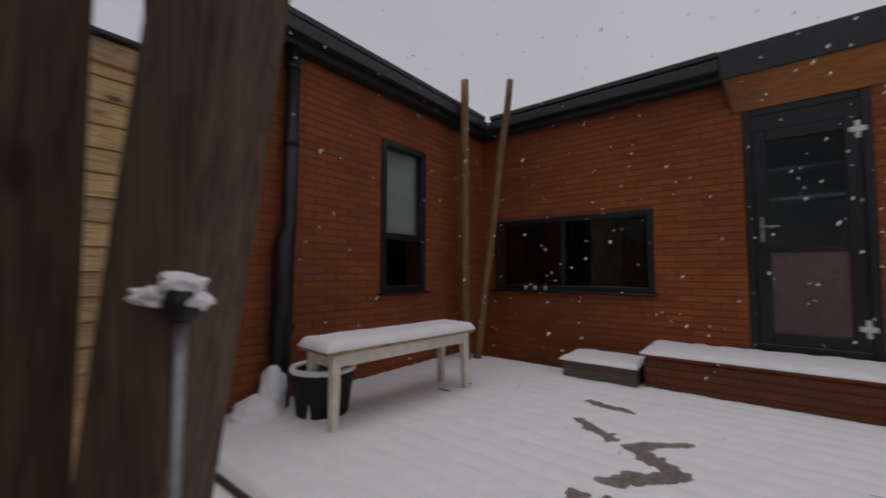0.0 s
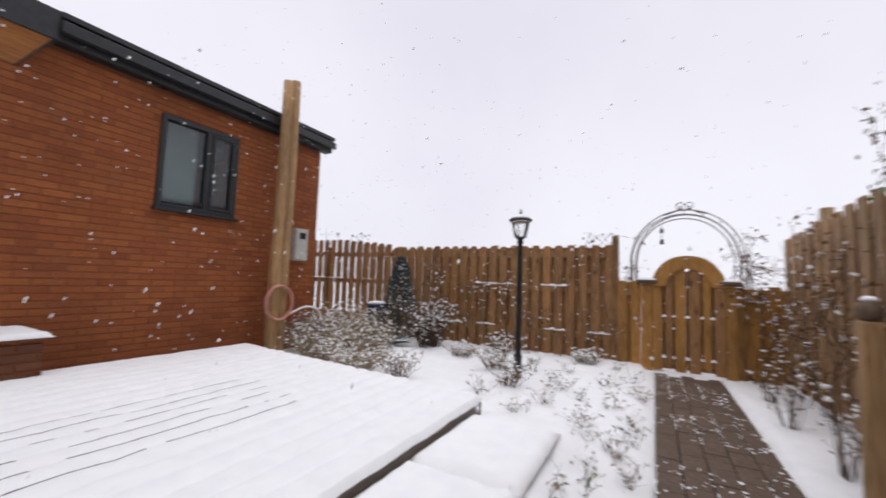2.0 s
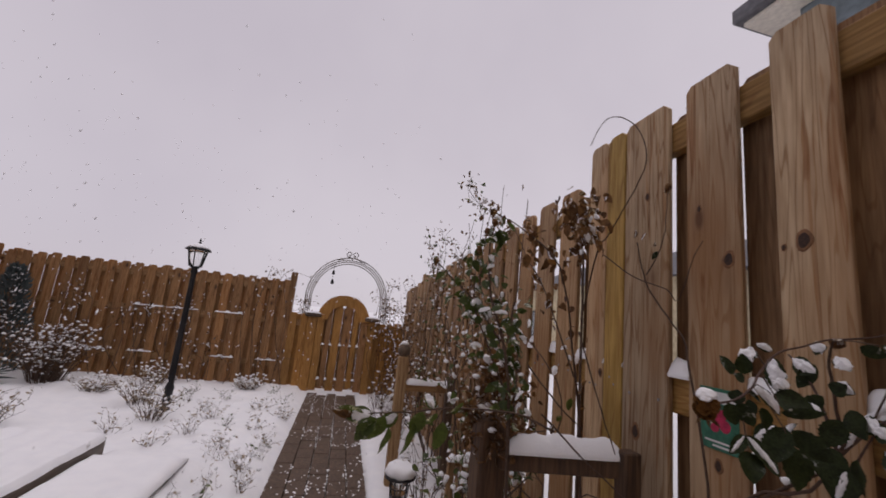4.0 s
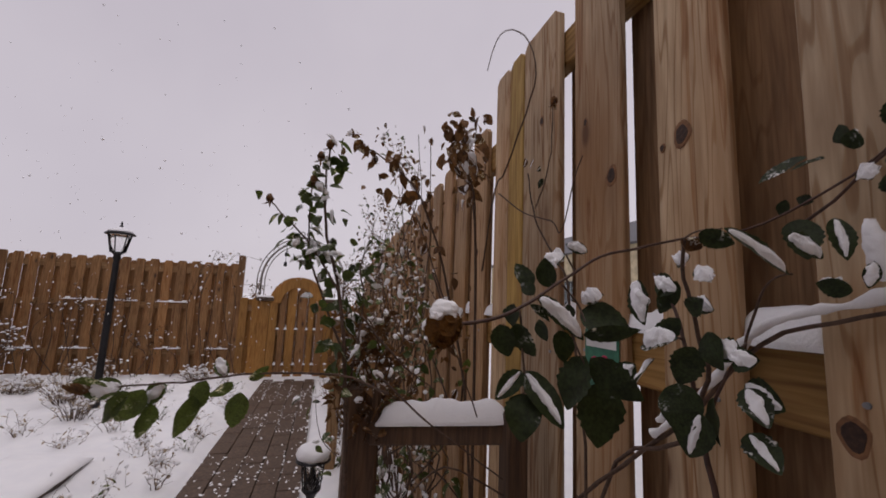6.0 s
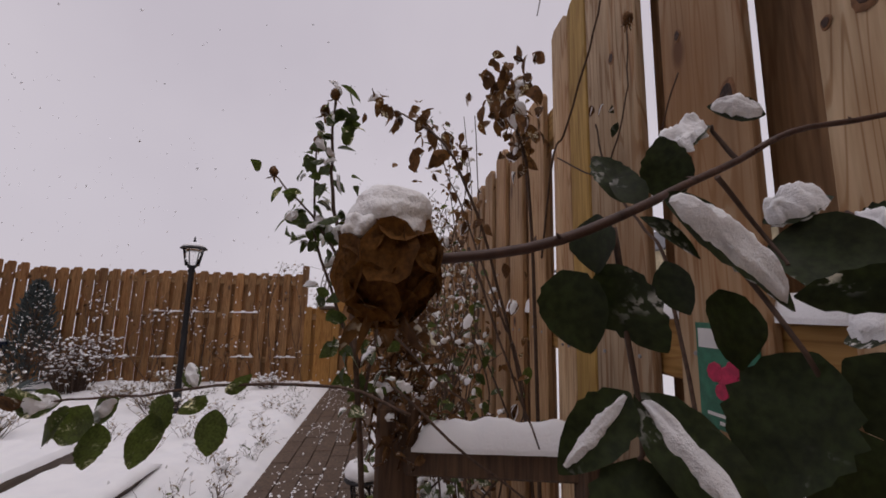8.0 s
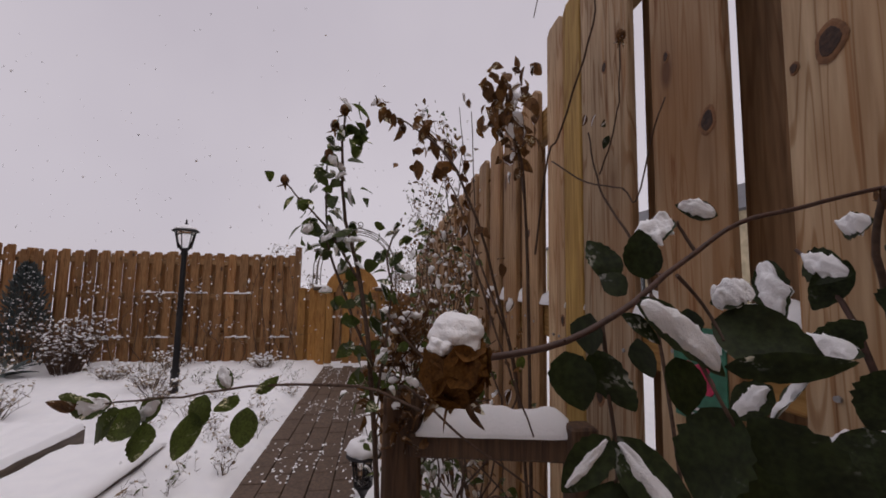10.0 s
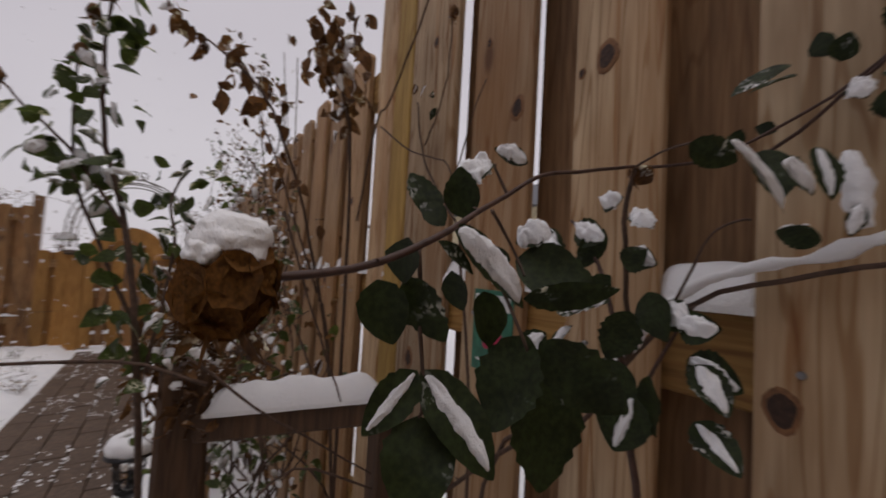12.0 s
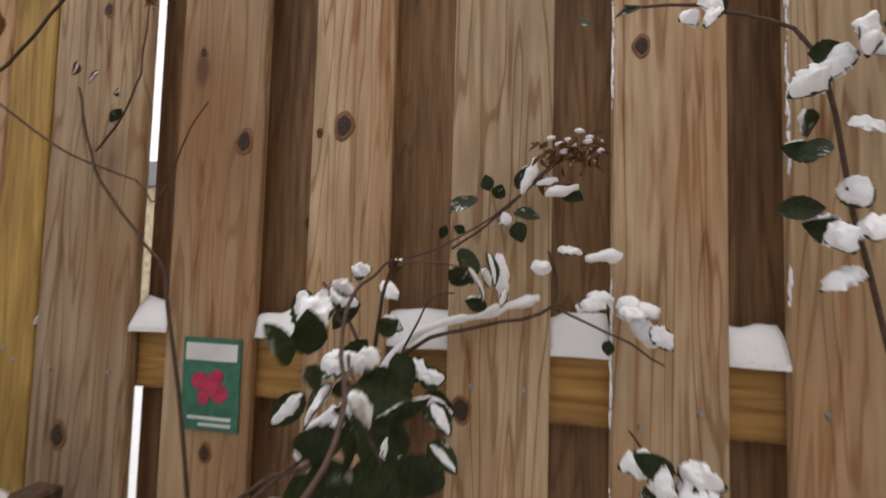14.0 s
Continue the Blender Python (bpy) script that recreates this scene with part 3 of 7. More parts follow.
for z in (2.45, 0.88):
    bm = bmesh.new()
    box(bm, leaf[1] - 0.035, leaf[1] - 0.005, WALL_Y - 0.025, WALL_Y - 0.006, z - 0.07, z + 0.07, 0.004)
    box(bm, leaf[1] - 0.07, leaf[1] + 0.03, WALL_Y - 0.03, WALL_Y - 0.007, z - 0.02, z + 0.02, 0.004)
    part("hinge", bm, WHITE_PLASTIC, door, "pale door hinge")
# shelf seen dimly through the door glass, before a panel added to lighten it
# the panel's pale green grey stands in for the reflection in the pane
bm = bmesh.new()
box(bm, -0.19, 1.19, 6.05, 6.1, 0.31, 3.08)
tagged(finish("wall_partition", bm, CURTAIN), "pale green grey panel added behind the door glass to lighten it", "wall", kind="structure")
shelf = thing("wall_shelf", (0.45, 5.5, 1.5), "white shelf boards in the room behind the door", "shelf")
for z, y in ((2.02, 5.5), (2.36, 5.7)):
    bar("board", WHITE_PLASTIC, shelf, 0.0, 1.1, y, y + 0.25, z, z + 0.03)
for x in (0.0, 1.07):
    bar("bracket", WHITE_PLASTIC, shelf, x, x + 0.03, 5.55, 5.9, 0.31, 2.36)

meter = thing("meter_box", (4.02, WALL_Y, 1.345), "grey meter box with a small window on the brick wall", "meter box")
bar("body", METER, meter, 3.90, 4.136, WALL_Y - 0.10, WALL_Y - 0.009, 1.345, 1.81, bevel=0.008)
bar("lid", METER, meter, 3.915, 4.121, WALL_Y - 0.112, WALL_Y - 0.101, 1.36, 1.795, bevel=0.005)
bar("glass", BLACK_POT, meter, 3.965, 4.07, WALL_Y - 0.118, WALL_Y - 0.113, 1.66, 1.75, label="dark reading window")
pipe = thing("downpipe", (WING_X + 0.09, 2.06, 0.3), "black rain downpipe fixed to the brick wing wall", "downpipe")
bm = bmesh.new()
tube(bm, [(WING_X + 0.09, 2.06, 3.15), (WING_X + 0.09, 2.06, 1.65), (WING_X + 0.13, 2.0, 1.5), (WING_X + 0.13, 1.99, 0.3)], [0.055, 0.055, 0.08, 0.08], 12)
part("pipe", bm, METAL_BLACK, pipe)
for z in (0.9, 2.3, 2.9):
    bm = bmesh.new()
    tube(bm, [(WING_X + 0.01, 2.06, z), (WING_X + 0.1, 2.06, z)], 0.02, 6)
    tube(bm, [(WING_X + 0.09, 2.06, z - 0.02), (WING_X + 0.09, 2.06, z + 0.02)], 0.062, 12)
    part("bracket", bm, METAL_BLACK, pipe)

# siding of a shed beside the wing
shed = thing("garden_shed", (-2.55, 0.5, 0.0), "garden shed clad in pale cedar boards", "shed")
bar("body", DARK_POST, shed, -4.2, -2.46, -1.0, 1.38, 0.0, 2.40)
z = 0.3
while z < 2.36:
    bm = bmesh.new()
    vs = box(bm, -2.459, -2.437, -1.0, 1.395, z, z + 0.123, 0.003)
    for v in vs:
        if v.co.x > -2.45 and v.co.z < z + 0.05:
            v.co.x += 0.014
    part("siding_board", bm, SIDING, shed)
    z += 0.126
bar("fascia", SIDING, shed, -2.43, -2.40, -1.1, 1.43, 2.38, 2.50, bevel=0.004)
bar("roof_sheet", FASCIA, shed, -4.3, -2.36, -1.15, 1.46, 2.505, 2.53, bevel=0.004, label="dark felt roof edge")

# steps at the door; the big step's front bricks have shade painted in
step = thing("door_step", (0.28, 4.55, DECK_Z), "brick door step coloured dark for shade, with snow on its broad tread", "step")
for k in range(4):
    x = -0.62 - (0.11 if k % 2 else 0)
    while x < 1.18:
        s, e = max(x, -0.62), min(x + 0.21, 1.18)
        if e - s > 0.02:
            bar("brick", SHADED_BRICK, step, s, e - 0.008, 4.225, 4.32, DECK_Z - 0.02 + k * 0.066 + 0.005, DECK_Z - 0.02 + k * 0.066 + 0.058, bevel=0.003)
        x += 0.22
bar("core", MORTAR, step, -0.615, 1.175, 4.235, WALL_Y - 0.01, DECK_Z - 0.03, 0.60)
bar("tread", MORTAR, step, -0.64, 1.20, 4.19, WALL_Y - 0.012, 0.601, 0.62, bevel=0.004, label="dark slab tread")
tagged(snow_strip(-0.65, 1.21, 4.18, WALL_Y - 0.06, 0.621, 0.035, "tread_snow", None, 7), "white snow on the door step", "snow")
low_step = thing("low_step", (-1.0, 4.35, DECK_Z), "low wooden side step with snow on top", "step")
bar("front_board", DECK_WOOD, low_step, -1.30, -0.66, 4.12, 4.15, DECK_Z - 0.02, 0.47, bevel=0.004)
bar("tread", DECK_WOOD, low_step, -1.32, -0.645, 4.10, 4.62, 0.471, 0.495, bevel=0.004)
for x in (-1.29, -0.69):
    bar("side_board", DECK_WOOD, low_step, x, x + 0.025, 4.151, 4.6, DECK_Z - 0.02, 0.47)
tagged(snow_strip(-1.33, -0.65, 4.09, 4.62, 0.496, 0.03, "tread_snow", None, 9), "white snow on the low side step", "snow")

# ---- deck ----
deck = thing("deck", (0.2, 2.8, 0.0), "low wooden deck of long boards under snow", "deck", kind="structure")
DECK_Y0, DECK_Y1, PITCH = 1.39, 4.40, 0.15


def deck_edge(y):
    return 2.63 + (y - 1.38) * 0.11


y = DECK_Y0
while y < DECK_Y1 - 0.05:
    bar("deck_board", DECK_WOOD, deck, WING_X + 0.01, deck_edge(y + 0.07), y + 0.005, y + PITCH - 0.005, DECK_Z - 0.06, DECK_Z - 0.03, bevel=0.003)
    y += PITCH
for x in np.arange(WING_X + 0.2, 2.6, 0.6):
    bar("joist", DARK_POST, deck, x, x + 0.045, DECK_Y0 + 0.03, DECK_Y1 - 0.03, 0.0, DECK_Z - 0.062)
bar("edge_board", DECK_WOOD, deck, WING_X + 0.01, 2.63, DECK_Y0 - 0.025, DECK_Y0 + 0.002, 0.05, DECK_Z - 0.031, bevel=0.004)
TRACK = [(-0.79, 3.13, -0.52, 2.94, 0.05), (-0.44, 2.92, -0.18, 3.12, 0.045), (-0.39, 2.9, -0.17, 2.72, 0.06), (-0.17, 2.72, -0.4, 2.45, 0.055), (-0.46, 2.21, -0.41, 2.08, 0.075), (-0.32, 2.26, -0.27, 2.13, 0.07), (-0.86, 3.57, -0.59, 3.49, 0.05)]


def deck_snow():
    """Snow over the deck: a groove at each board joint, bare gaps where it fell through, and a trodden track."""
    xs = np.concatenate((np.arange(WING_X + 0.02, -1.0, 0.03), np.arange(-1.0, 0.25, 0.014), np.arange(0.25, 2.98, 0.028)))
    ys = [DECK_Y0 - 0.035, DECK_Y0 - 0.02]
    yy = DECK_Y0
    while yy < DECK_Y1 - 0.05:
        ys += [yy + d for d in (0.0, 0.0045, 0.014, 0.036, 0.062, 0.09, 0.116, 0.136, 0.1455)]
        yy += PITCH
    ys += [DECK_Y1, DECK_Y1 + 0.02]
    verts, index, faces = [], {}, []
    hole = {}
    for i, x in enumerate(xs):
        for j, y in enumerate(ys):
            xe = min(x, deck_edge(y))
            v = Vector((xe, y, 0))
            g = abs((y - DECK_Y0 + PITCH / 2) % PITCH - PITCH / 2)
            bare = noise.noise(Vector((xe * 0.55 + 1.2, y * 0.9 + 0.4, 2.2))) + 0.35 * noise.noise(Vector((xe * 3.1, y * 2.3, 7.7))) - 0.26 * abs(xe - 1.2) + 0.30 - 0.12 * abs(y - 2.75)
            soft = math.exp(-(g / 0.03) ** 2)
            z = DECK_Z - 0.028 + 0.034 + 0.007 * noise.noise(v * 5) + 0.004 * noise.noise(v * 21) - 0.012 * soft * min(1.2, max(0.35, 0.75 + bare))
            edge = min(1.0, max(0.0, (deck_edge(y) - xe) / 0.04), max(0.0, (y - ys[0]) / 0.03), max(0.0, (ys[-1] - y) / 0.03))
            z -= 0.05 * (1 - math.sqrt(1 - (1 - edge) ** 2))
            t = 9.0
            for ax, ay, bx, by, r in TRACK:
                u = min(1.0, max(0.0, ((xe - ax) * (bx - ax) + (y - ay) * (by - ay)) / max(1e-6, (bx - ax) ** 2 + (by - ay) ** 2)))
                t = min(t, math.hypot(xe - ax - u * (bx - ax), y - ay - u * (by - ay)) / (r * max(0.35, 1 + 0.6 * noise.noise(v * 8) + 0.55 * noise.noise(v * 23))))
            if t < 1.5:
                z = max(DECK_Z - 0.0275, z - 0.026 * (1.5 - t) / 0.7)
            hole[i, j] = (g < 0.005 and bare > -0.12 + 0.35 * noise.noise(v * 9) and abs(y - 2.72) < 0.46 and 0.5 < x < 2.0) or (g < 0.02 and -1.96 < x < -1.80 and 2.85 < y < 3.4 and noise.noise(v * 6) > -0.2)
            index[i, j] = len(verts)
            verts.append((xe, y, z))
    for i in range(len(xs) - 1):
        for j in range(len(ys) - 1):
            q = ((i, j), (i + 1, j), (i + 1, j + 1), (i, j + 1))
            if sum(hole[k] for k in q) < 4 and verts[index[q[0]]][0] < verts[index[q[1]]][0] + 1:
                a, b = verts[index[q[0]]], verts[index[q[1]]]
                if b[0] - a[0] > 0.0005:
                    faces.append([index[k] for k in q])
    me = bpy.data.meshes.new("deck_snow")
    me.from_pydata(verts, [], faces)
    me.polygons.foreach_set("use_smooth", [True] * len(faces))
    me.materials.append(SNOW)
    return tagged(new("deck_snow", me), "snow over the deck boards, bare along some joints and a trodden track", "snow", kind="structure")


deck_snow()
# trodden slush that shows where the snow is worn through
xs, ys = np.arange(-1.05, 0.05, 0.025), np.arange(1.85, 3.75, 0.025)
verts = [(x, y, DECK_Z - 0.013 + 0.009 * noise.noise(Vector((x * 22, y * 22, 0))) + 0.004 * noise.noise(Vector((x * 60, y * 60, 3)))) for x in xs for y in ys]
faces = [(i * len(ys) + j, (i + 1) * len(ys) + j, (i + 1) * len(ys) + j + 1, i * len(ys) + j + 1) for i in range(len(xs) - 1) for j in range(len(ys) - 1)]
me = bpy.data.meshes.new("slush")
me.from_pydata(verts, [], faces)
me.polygons.foreach_set("use_smooth", [True] * len(faces))
me.materials.append(SLUSH)
tagged(new("slush", me), "grey trodden slush of a footpath over the deck", "snow", kind="structure")
lower = thing("deck_step", (1.0, 1.2, 0.0), "long low wooden step along the deck under snow", "step", kind="structure")
bar("front_board", DECK_WOOD, lower, WING_X + 0.3, 2.46, 0.80, 0.825, 0.0, 0.205, bevel=0.004)
bar("tread", DECK_WOOD, lower, WING_X + 0.3, 2.46, 0.795, DECK_Y0 - 0.03, 0.206, 0.228, bevel=0.004)
for k in range(6):
    tagged(snow_strip(WING_X + 0.31 + k * 0.81, WING_X + 0.31 + (k + 1) * 0.81 + 0.003, 0.78, DECK_Y0 - 0.02, 0.229, 0.038, "step_snow", None, 11, 0.05), "white snow on the long deck step", "snow", kind="structure")

# ---- fences ----
def fence_board(fence, mat, x0, x1, y0, y1, z0, z1, dog, across, name="board"):
    """One board with clipped top corners; across: the axis along the fence."""
    bm = bmesh.new()
    a0, a1 = (x0, x1) if across == "x" else (y0, y1)
    prof = [(a0, z0), (a1, z0), (a1, z1 - dog), (a1 - dog, z1), (a0 + dog, z1), (a0, z1 - dog)]
    sides = []
    for d in ((y0, y1) if across == "x" else (x0, x1)):
        sides.append([bm.verts.new((a, d, z) if across == "x" else (d, a, z)) for a, z in prof])
    bm.faces.new(sides[0]), bm.faces.new(list(reversed(sides[1])))
    for k in range(6):
        bm.faces.new((sides[0][k], sides[1][k], sides[1][(k + 1) % 6], sides[0][(k + 1) % 6]))
    bmesh.ops.bevel(bm, geom=[e for e in bm.edges if abs(e.verts[0].co.z - e.verts[1].co.z) > 0.5], offset=0.003, segments=1, affect="EDGES")
    return part(name, bm, mat, fence)


near = thing("fence_1", (2.5, FENCE_Y, 0.0), "tall weathered board fence with boards on both sides of its rails", "fence", kind="structure")
front = [(0.325, 0.54), (0.545, 0.65), (0.076, 0.25), (-0.165, -0.02), (-0.43, -0.27), (-0.68, -0.52), (-0.92, -0.76)]
rng = random.Random(4)
x = -1.01
while x > -3.4:
    front.append((x - 0.16, x))
    x -= 0.25
x = 0.545
front.append((0.655, 0.775))
x = 0.86
while x < 6.0:
    front.append((x, x + 0.165))
    x += 0.245 + rng.uniform(-0.01, 0.01)


def fence_top(x):
    return (2.19 if x < 0.78 else 2.03 - 0.05 * (x - 1.0)) + rng.uniform(-0.012, 0.012)


YF, YR, YB = FENCE_Y, FENCE_Y - 0.022, FENCE_Y - 0.067
for a, b in sorted(front):
    fence_board(near, YELLOW_WOOD if 0.54 < a < 0.56 else FENCE_AGED if a > 0.8 else FENCE_NEAR, a, b, YF - 0.02, YF + rng.uniform(-0.001, 0.001), 0.06, fence_top(a), 0.022, "x")
ordered = sorted(front)
for (a0, b0), (a1, b1) in zip(ordered, ordered[1:]):
    c, w = (b0 + a1) / 2 + rng.uniform(-0.006, 0.006), 0.158
    if 0.2 < c < 0.32:
        c, w = 0.279, 0.167
    elif 0.0 < c < 0.06:
        c, w = 0.034, 0.158
    elif -0.3 < c < -0.1:
        w = 0.20
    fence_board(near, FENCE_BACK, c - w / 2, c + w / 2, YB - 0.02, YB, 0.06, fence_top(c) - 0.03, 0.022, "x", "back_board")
for z in (0.40, 1.13, 1.93):
    runs = [(-3.4, 0.78, z + (0.07 if z > 1.5 else 0))] + [(0.78 + 0.87 * k, 0.78 + 0.87 * (k + 1), (z - 0.07 - 0.05 * 0.87 * (k + 0.5)) if z > 1.5 else z) for k in range(6)]
    for a, b, zz in runs:
        bar("rail", RAIL_WOOD, near, a, b, YB + 0.001, YR - 0.0, zz, zz + 0.11, bevel=0.004)
for x in (0.775, -1.7, 3.2, 5.2):
    bar("post", FENCE_NEAR, near, x, x + 0.09, YB - 0.12, YB - 0.021, 0.0, 2.0, bevel=0.004)
# snow on the middle rail, filling the gaps between the front boards
for (a0, b0), (a1, b1) in zip(ordered, ordered[1:]):
    if -1.3 < b0 < 3.0:
        tagged(snow_strip(b0 + 0.0005, a1 - 0.0005, YB + 0.002, YF - 0.003, 1.241, 0.05 + rng.uniform(-0.008, 0.012), "rail_snow", None, b0 * 10, 0.010, 0.42, False), "snow lying on the fence rail", "snow", "snow on the fence rail")
for a, b in ordered:
    if -1.2 < a < 1.5:
        for x in (a + 0.04, b - 0.04):
            bm = bmesh.new()
            for z in (1.165 + rng.uniform(-0.02, 0.03),):
                tube(bm, [(x, YF - 0.002, z), (x, YF + 0.0035, z)], [0.0045, 0.004], 8)
            part("screw", bm, METAL_GREY, near, "small bright screw head")

for edge in (-0.52, -0.76):
    bm = bmesh.new()
    z = 0.7
    while z < 2.1:
        z += rng.uniform(0.003, 0.014)
        if noise.noise(Vector((edge * 9, z * 6, 1.0))) > -0.05:
            r = rng.uniform(0.0014, 0.004)
            blob(bm, (edge + 0.001, YF - 0.003 + rng.uniform(-0.004, 0.003), z), (r * 0.7, r * 0.8, r * rng.uniform(1.5, 4.5)), z * 7, 1, 0.5)
    tagged(part("snow_crumbs", bm, SNOW, near, "crumbs of snow along a board edge"), kind="stuff")

far = thing("fence_2", (FAR_X, 3.8, 0.0), "orange brown stained board fence at the end of the garden", "fence", kind="structure")
y, k = 0.44, 0
while y < 9.0:
    top = 1.73 if y < 4.6 else 1.73 + 0.10 * min(1.0, (y - 4.6) / 1.2) + 0.06
    z_top = top + rng.uniform(-0.012, 0.012)
    if y > 0.76:
        fence_board(far, FENCE_FAR, FAR_X, FAR_X + 0.02, y, y + 0.115, 0.08, z_top, 0.02, "y")
        fence_board(far, FENCE_FAR, FAR_X + 0.065, FAR_X + 0.085, y + 0.09, y + (0.205 if y < 5.3 else 0.192), 0.08, z_top - 0.03, 0.02, "y", "back_board")
    else:
        fence_board(far, FENCE_WARM, FAR_X, FAR_X + 0.02, y, y + 0.115, 0.02, 1.22, 0.012, "y")
        fence_board(far, FENCE_WARM, FAR_X + 0.065, FAR_X + 0.085, y + 0.09, y + 0.205, 0.02, 1.20, 0.012, "y", "back_board")
    y += 0.178
for z in (0.35, 1.02, 1.55):
    bar("rail", RAIL_WOOD_Y, far, FAR_X + 0.021, FAR_X + 0.064, 0.78, 9.0, z, z + 0.09, bevel=0.004)
    if z < 1.5:
        for k in range(11):
            ya = 0.80 + k * 0.55 + 0.2 * rng.random()
            if rng.random() < 0.45:
                continue
            tagged(snow_strip(FAR_X - 0.012, FAR_X + 0.064, ya, ya + 0.3 + 0.2 * rng.random(), z + 0.091, 0.03, "rail_snow", None, k, 0.03), "snow lying on the far fence rail", "snow", "snow on the far fence rail")
for y in (0.72, 2.6, 4.55, 6.3, 8.2):
    bar("post", FENCE_FAR, far, FAR_X + (0.0 if y < 1 else 0.086), FAR_X + (0.09 if y < 1 else 0.17), y, y + 0.09, 0.0, 1.86 if y < 1 else 1.75, bevel=0.006)
y = -0.62
while y > -1.15:
    fence_board(far, FENCE_WARM, FAR_X, FAR_X + 0.02, y - 0.115, y, 0.02, 1.18 + rng.uniform(-0.02, 0.02), 0.012, "y")
    fence_board(far, FENCE_WARM, FAR_X + 0.065, FAR_X + 0.085, y - 0.205, y - 0.09, 0.02, 1.15, 0.012, "y", "back_board")
    y -= 0.178
bar("rail", RAIL_WOOD_Y, far, FAR_X + 0.021, FAR_X + 0.064, -1.12, -0.6, 1.02, 1.11)
bar("rail", RAIL_WOOD_Y, far, FAR_X + 0.021, FAR_X + 0.064, 0.42, 0.72, 1.02, 1.11)

gate = thing("garden_gate", (FAR_X - 0.03, -0.11, 0.0), "closed wooden garden gate with a rounded top and snowy rails", "gate")
GX = FAR_X - 0.045
GC, GHALF = -0.115, 0.405


def arch_z(y, base, rise):
    return base + rise * math.sqrt(max(0.0, 1 - ((y - GC) / GHALF) ** 2))


for k, (a, b, lo) in enumerate(((-0.52, -0.41, 0.04), (-0.365, -0.285, 0.10), (-0.255, -0.13, 0.04), (-0.09, 0.03, 0.04), (0.06, 0.14, 0.10), (0.18, 0.29, 0.04))):
    bm = bmesh.new()
    za, zb = arch_z(a, 1.16, 0.30), arch_z(b, 1.16, 0.30)
    low = [bm.verts.new(p) for p in ((GX, a, lo), (GX, b, lo), (GX, b, zb), (GX, (a + b) / 2, arch_z((a + b) / 2, 1.16, 0.30)), (GX, a, za))]
    hi = [bm.verts.new((p.co.x + 0.022, p.co.y, p.co.z)) for p in low]
    bm.faces.new(low), bm.faces.new(hi)
    for q in range(5):
        bm.faces.new((low[q], low[(q + 1) % 5], hi[(q + 1) % 5], hi[q]))
    part("plank", bm, FENCE_FAR if k % 2 == 0 else FENCE_WARM, gate)
for a, b in ((-0.535, -0.402), (-0.40, -0.262), (-0.26, -0.102), (-0.10, 0.058), (0.06, 0.198), (0.20, 0.305)):
    bar("back_plank", FENCE_FAR, gate, GX + 0.062, GX + 0.08, a, b, 0.06, arch_z((a + b) / 2, 1.12, 0.25))
for z in (0.12, 0.66):
    bar("rail", RAIL_WOOD_Y, gate, GX + 0.023, GX + 0.06, -0.52, 0.29, z, z + 0.09, bevel=0.004)
    for a, b in ((-0.41, -0.365), (-0.285, -0.255), (-0.13, -0.09), (0.03, 0.06), (0.14, 0.18)):
        snow_strip(GX - 0.004, GX + 0.06, a - 0.012, b + 0.012, z + 0.091, 0.03, "snow", gate, z * 9 + a, 0.012)
bm = bmesh.new()
n = 16
for k in range(n):
    ring = []
    for t in (math.pi * k / n, math.pi * (k + 1) / n):
        for r0, r1 in ((0.62, 0.0), (1.04, 0.0)):
            ring.append((GC + GHALF * r0 * math.cos(t), 1.16 + (0.395 * (r0 if r0 > 1 else 0.60)) * math.sin(t)))
    (y0, z0), (y1, z1), (y2, z2), (y3, z3) = ring
    vs = [bm.verts.new((xx, yy, zz)) for xx in (GX - 0.026, GX - 0.002) for yy, zz in ((y0, z0), (y1, z1), (y3, z3), (y2, z2))]
    for q in ((0, 1, 2, 3), (7, 6, 5, 4), (0, 4, 5, 1), (1, 5, 6, 2), (2, 6, 7, 3), (3, 7, 4, 0)):
        bm.faces.new([vs[i] for i in q])
bmesh.ops.remove_doubles(bm, verts=bm.verts[:], dist=0.0005)
part("arched_header", bm, FENCE_WARM, gate, "orange stained curved header board")
for s in (-1, 1):
    bm = bmesh.new()
    pts = [(GX + 0.0, GC + GHALF * 1.02 * math.cos(t), 1.165 + 0.41 * math.sin(t)) for t in (math.pi / 2 - s * (0.25 + 0.12 * q) for q in range(6))]
    tube(bm, pts, [0.006, 0.016, 0.02, 0.018, 0.014, 0.005], 6)
    part("snow", bm, SNOW, gate, "snow along the rounded top")
for y0, y1 in ((0.2955, 0.436), (-0.64, -0.5255)):
    post = thing("gate_post", (GX, y0, 0), "square brown gate post with a dark cap", "post", "gate posts")
    bar("shaft", FENCE_WARM, post, GX - 0.0015, GX + 0.061, y0, y1, 0.0, 1.18, bevel=0.006)
    bar("cap", DARK_POST, post, GX - 0.05, GX + 0.10, y0 - 0.06, y1 + 0.06, 1.181, 1.24, bevel=0.015, label="dark cap")
    snow_strip(GX - 0.04, GX + 0.09, y0 - 0.05, y1 + 0.05, 1.241, 0.03, "snow", post, y0)

# ---- wire arch behind the gate ----
arch = thing("rose_arch", (6.65, -0.12, 0.0), "grey wire rose arch with a scrolled crown", "garden arch")
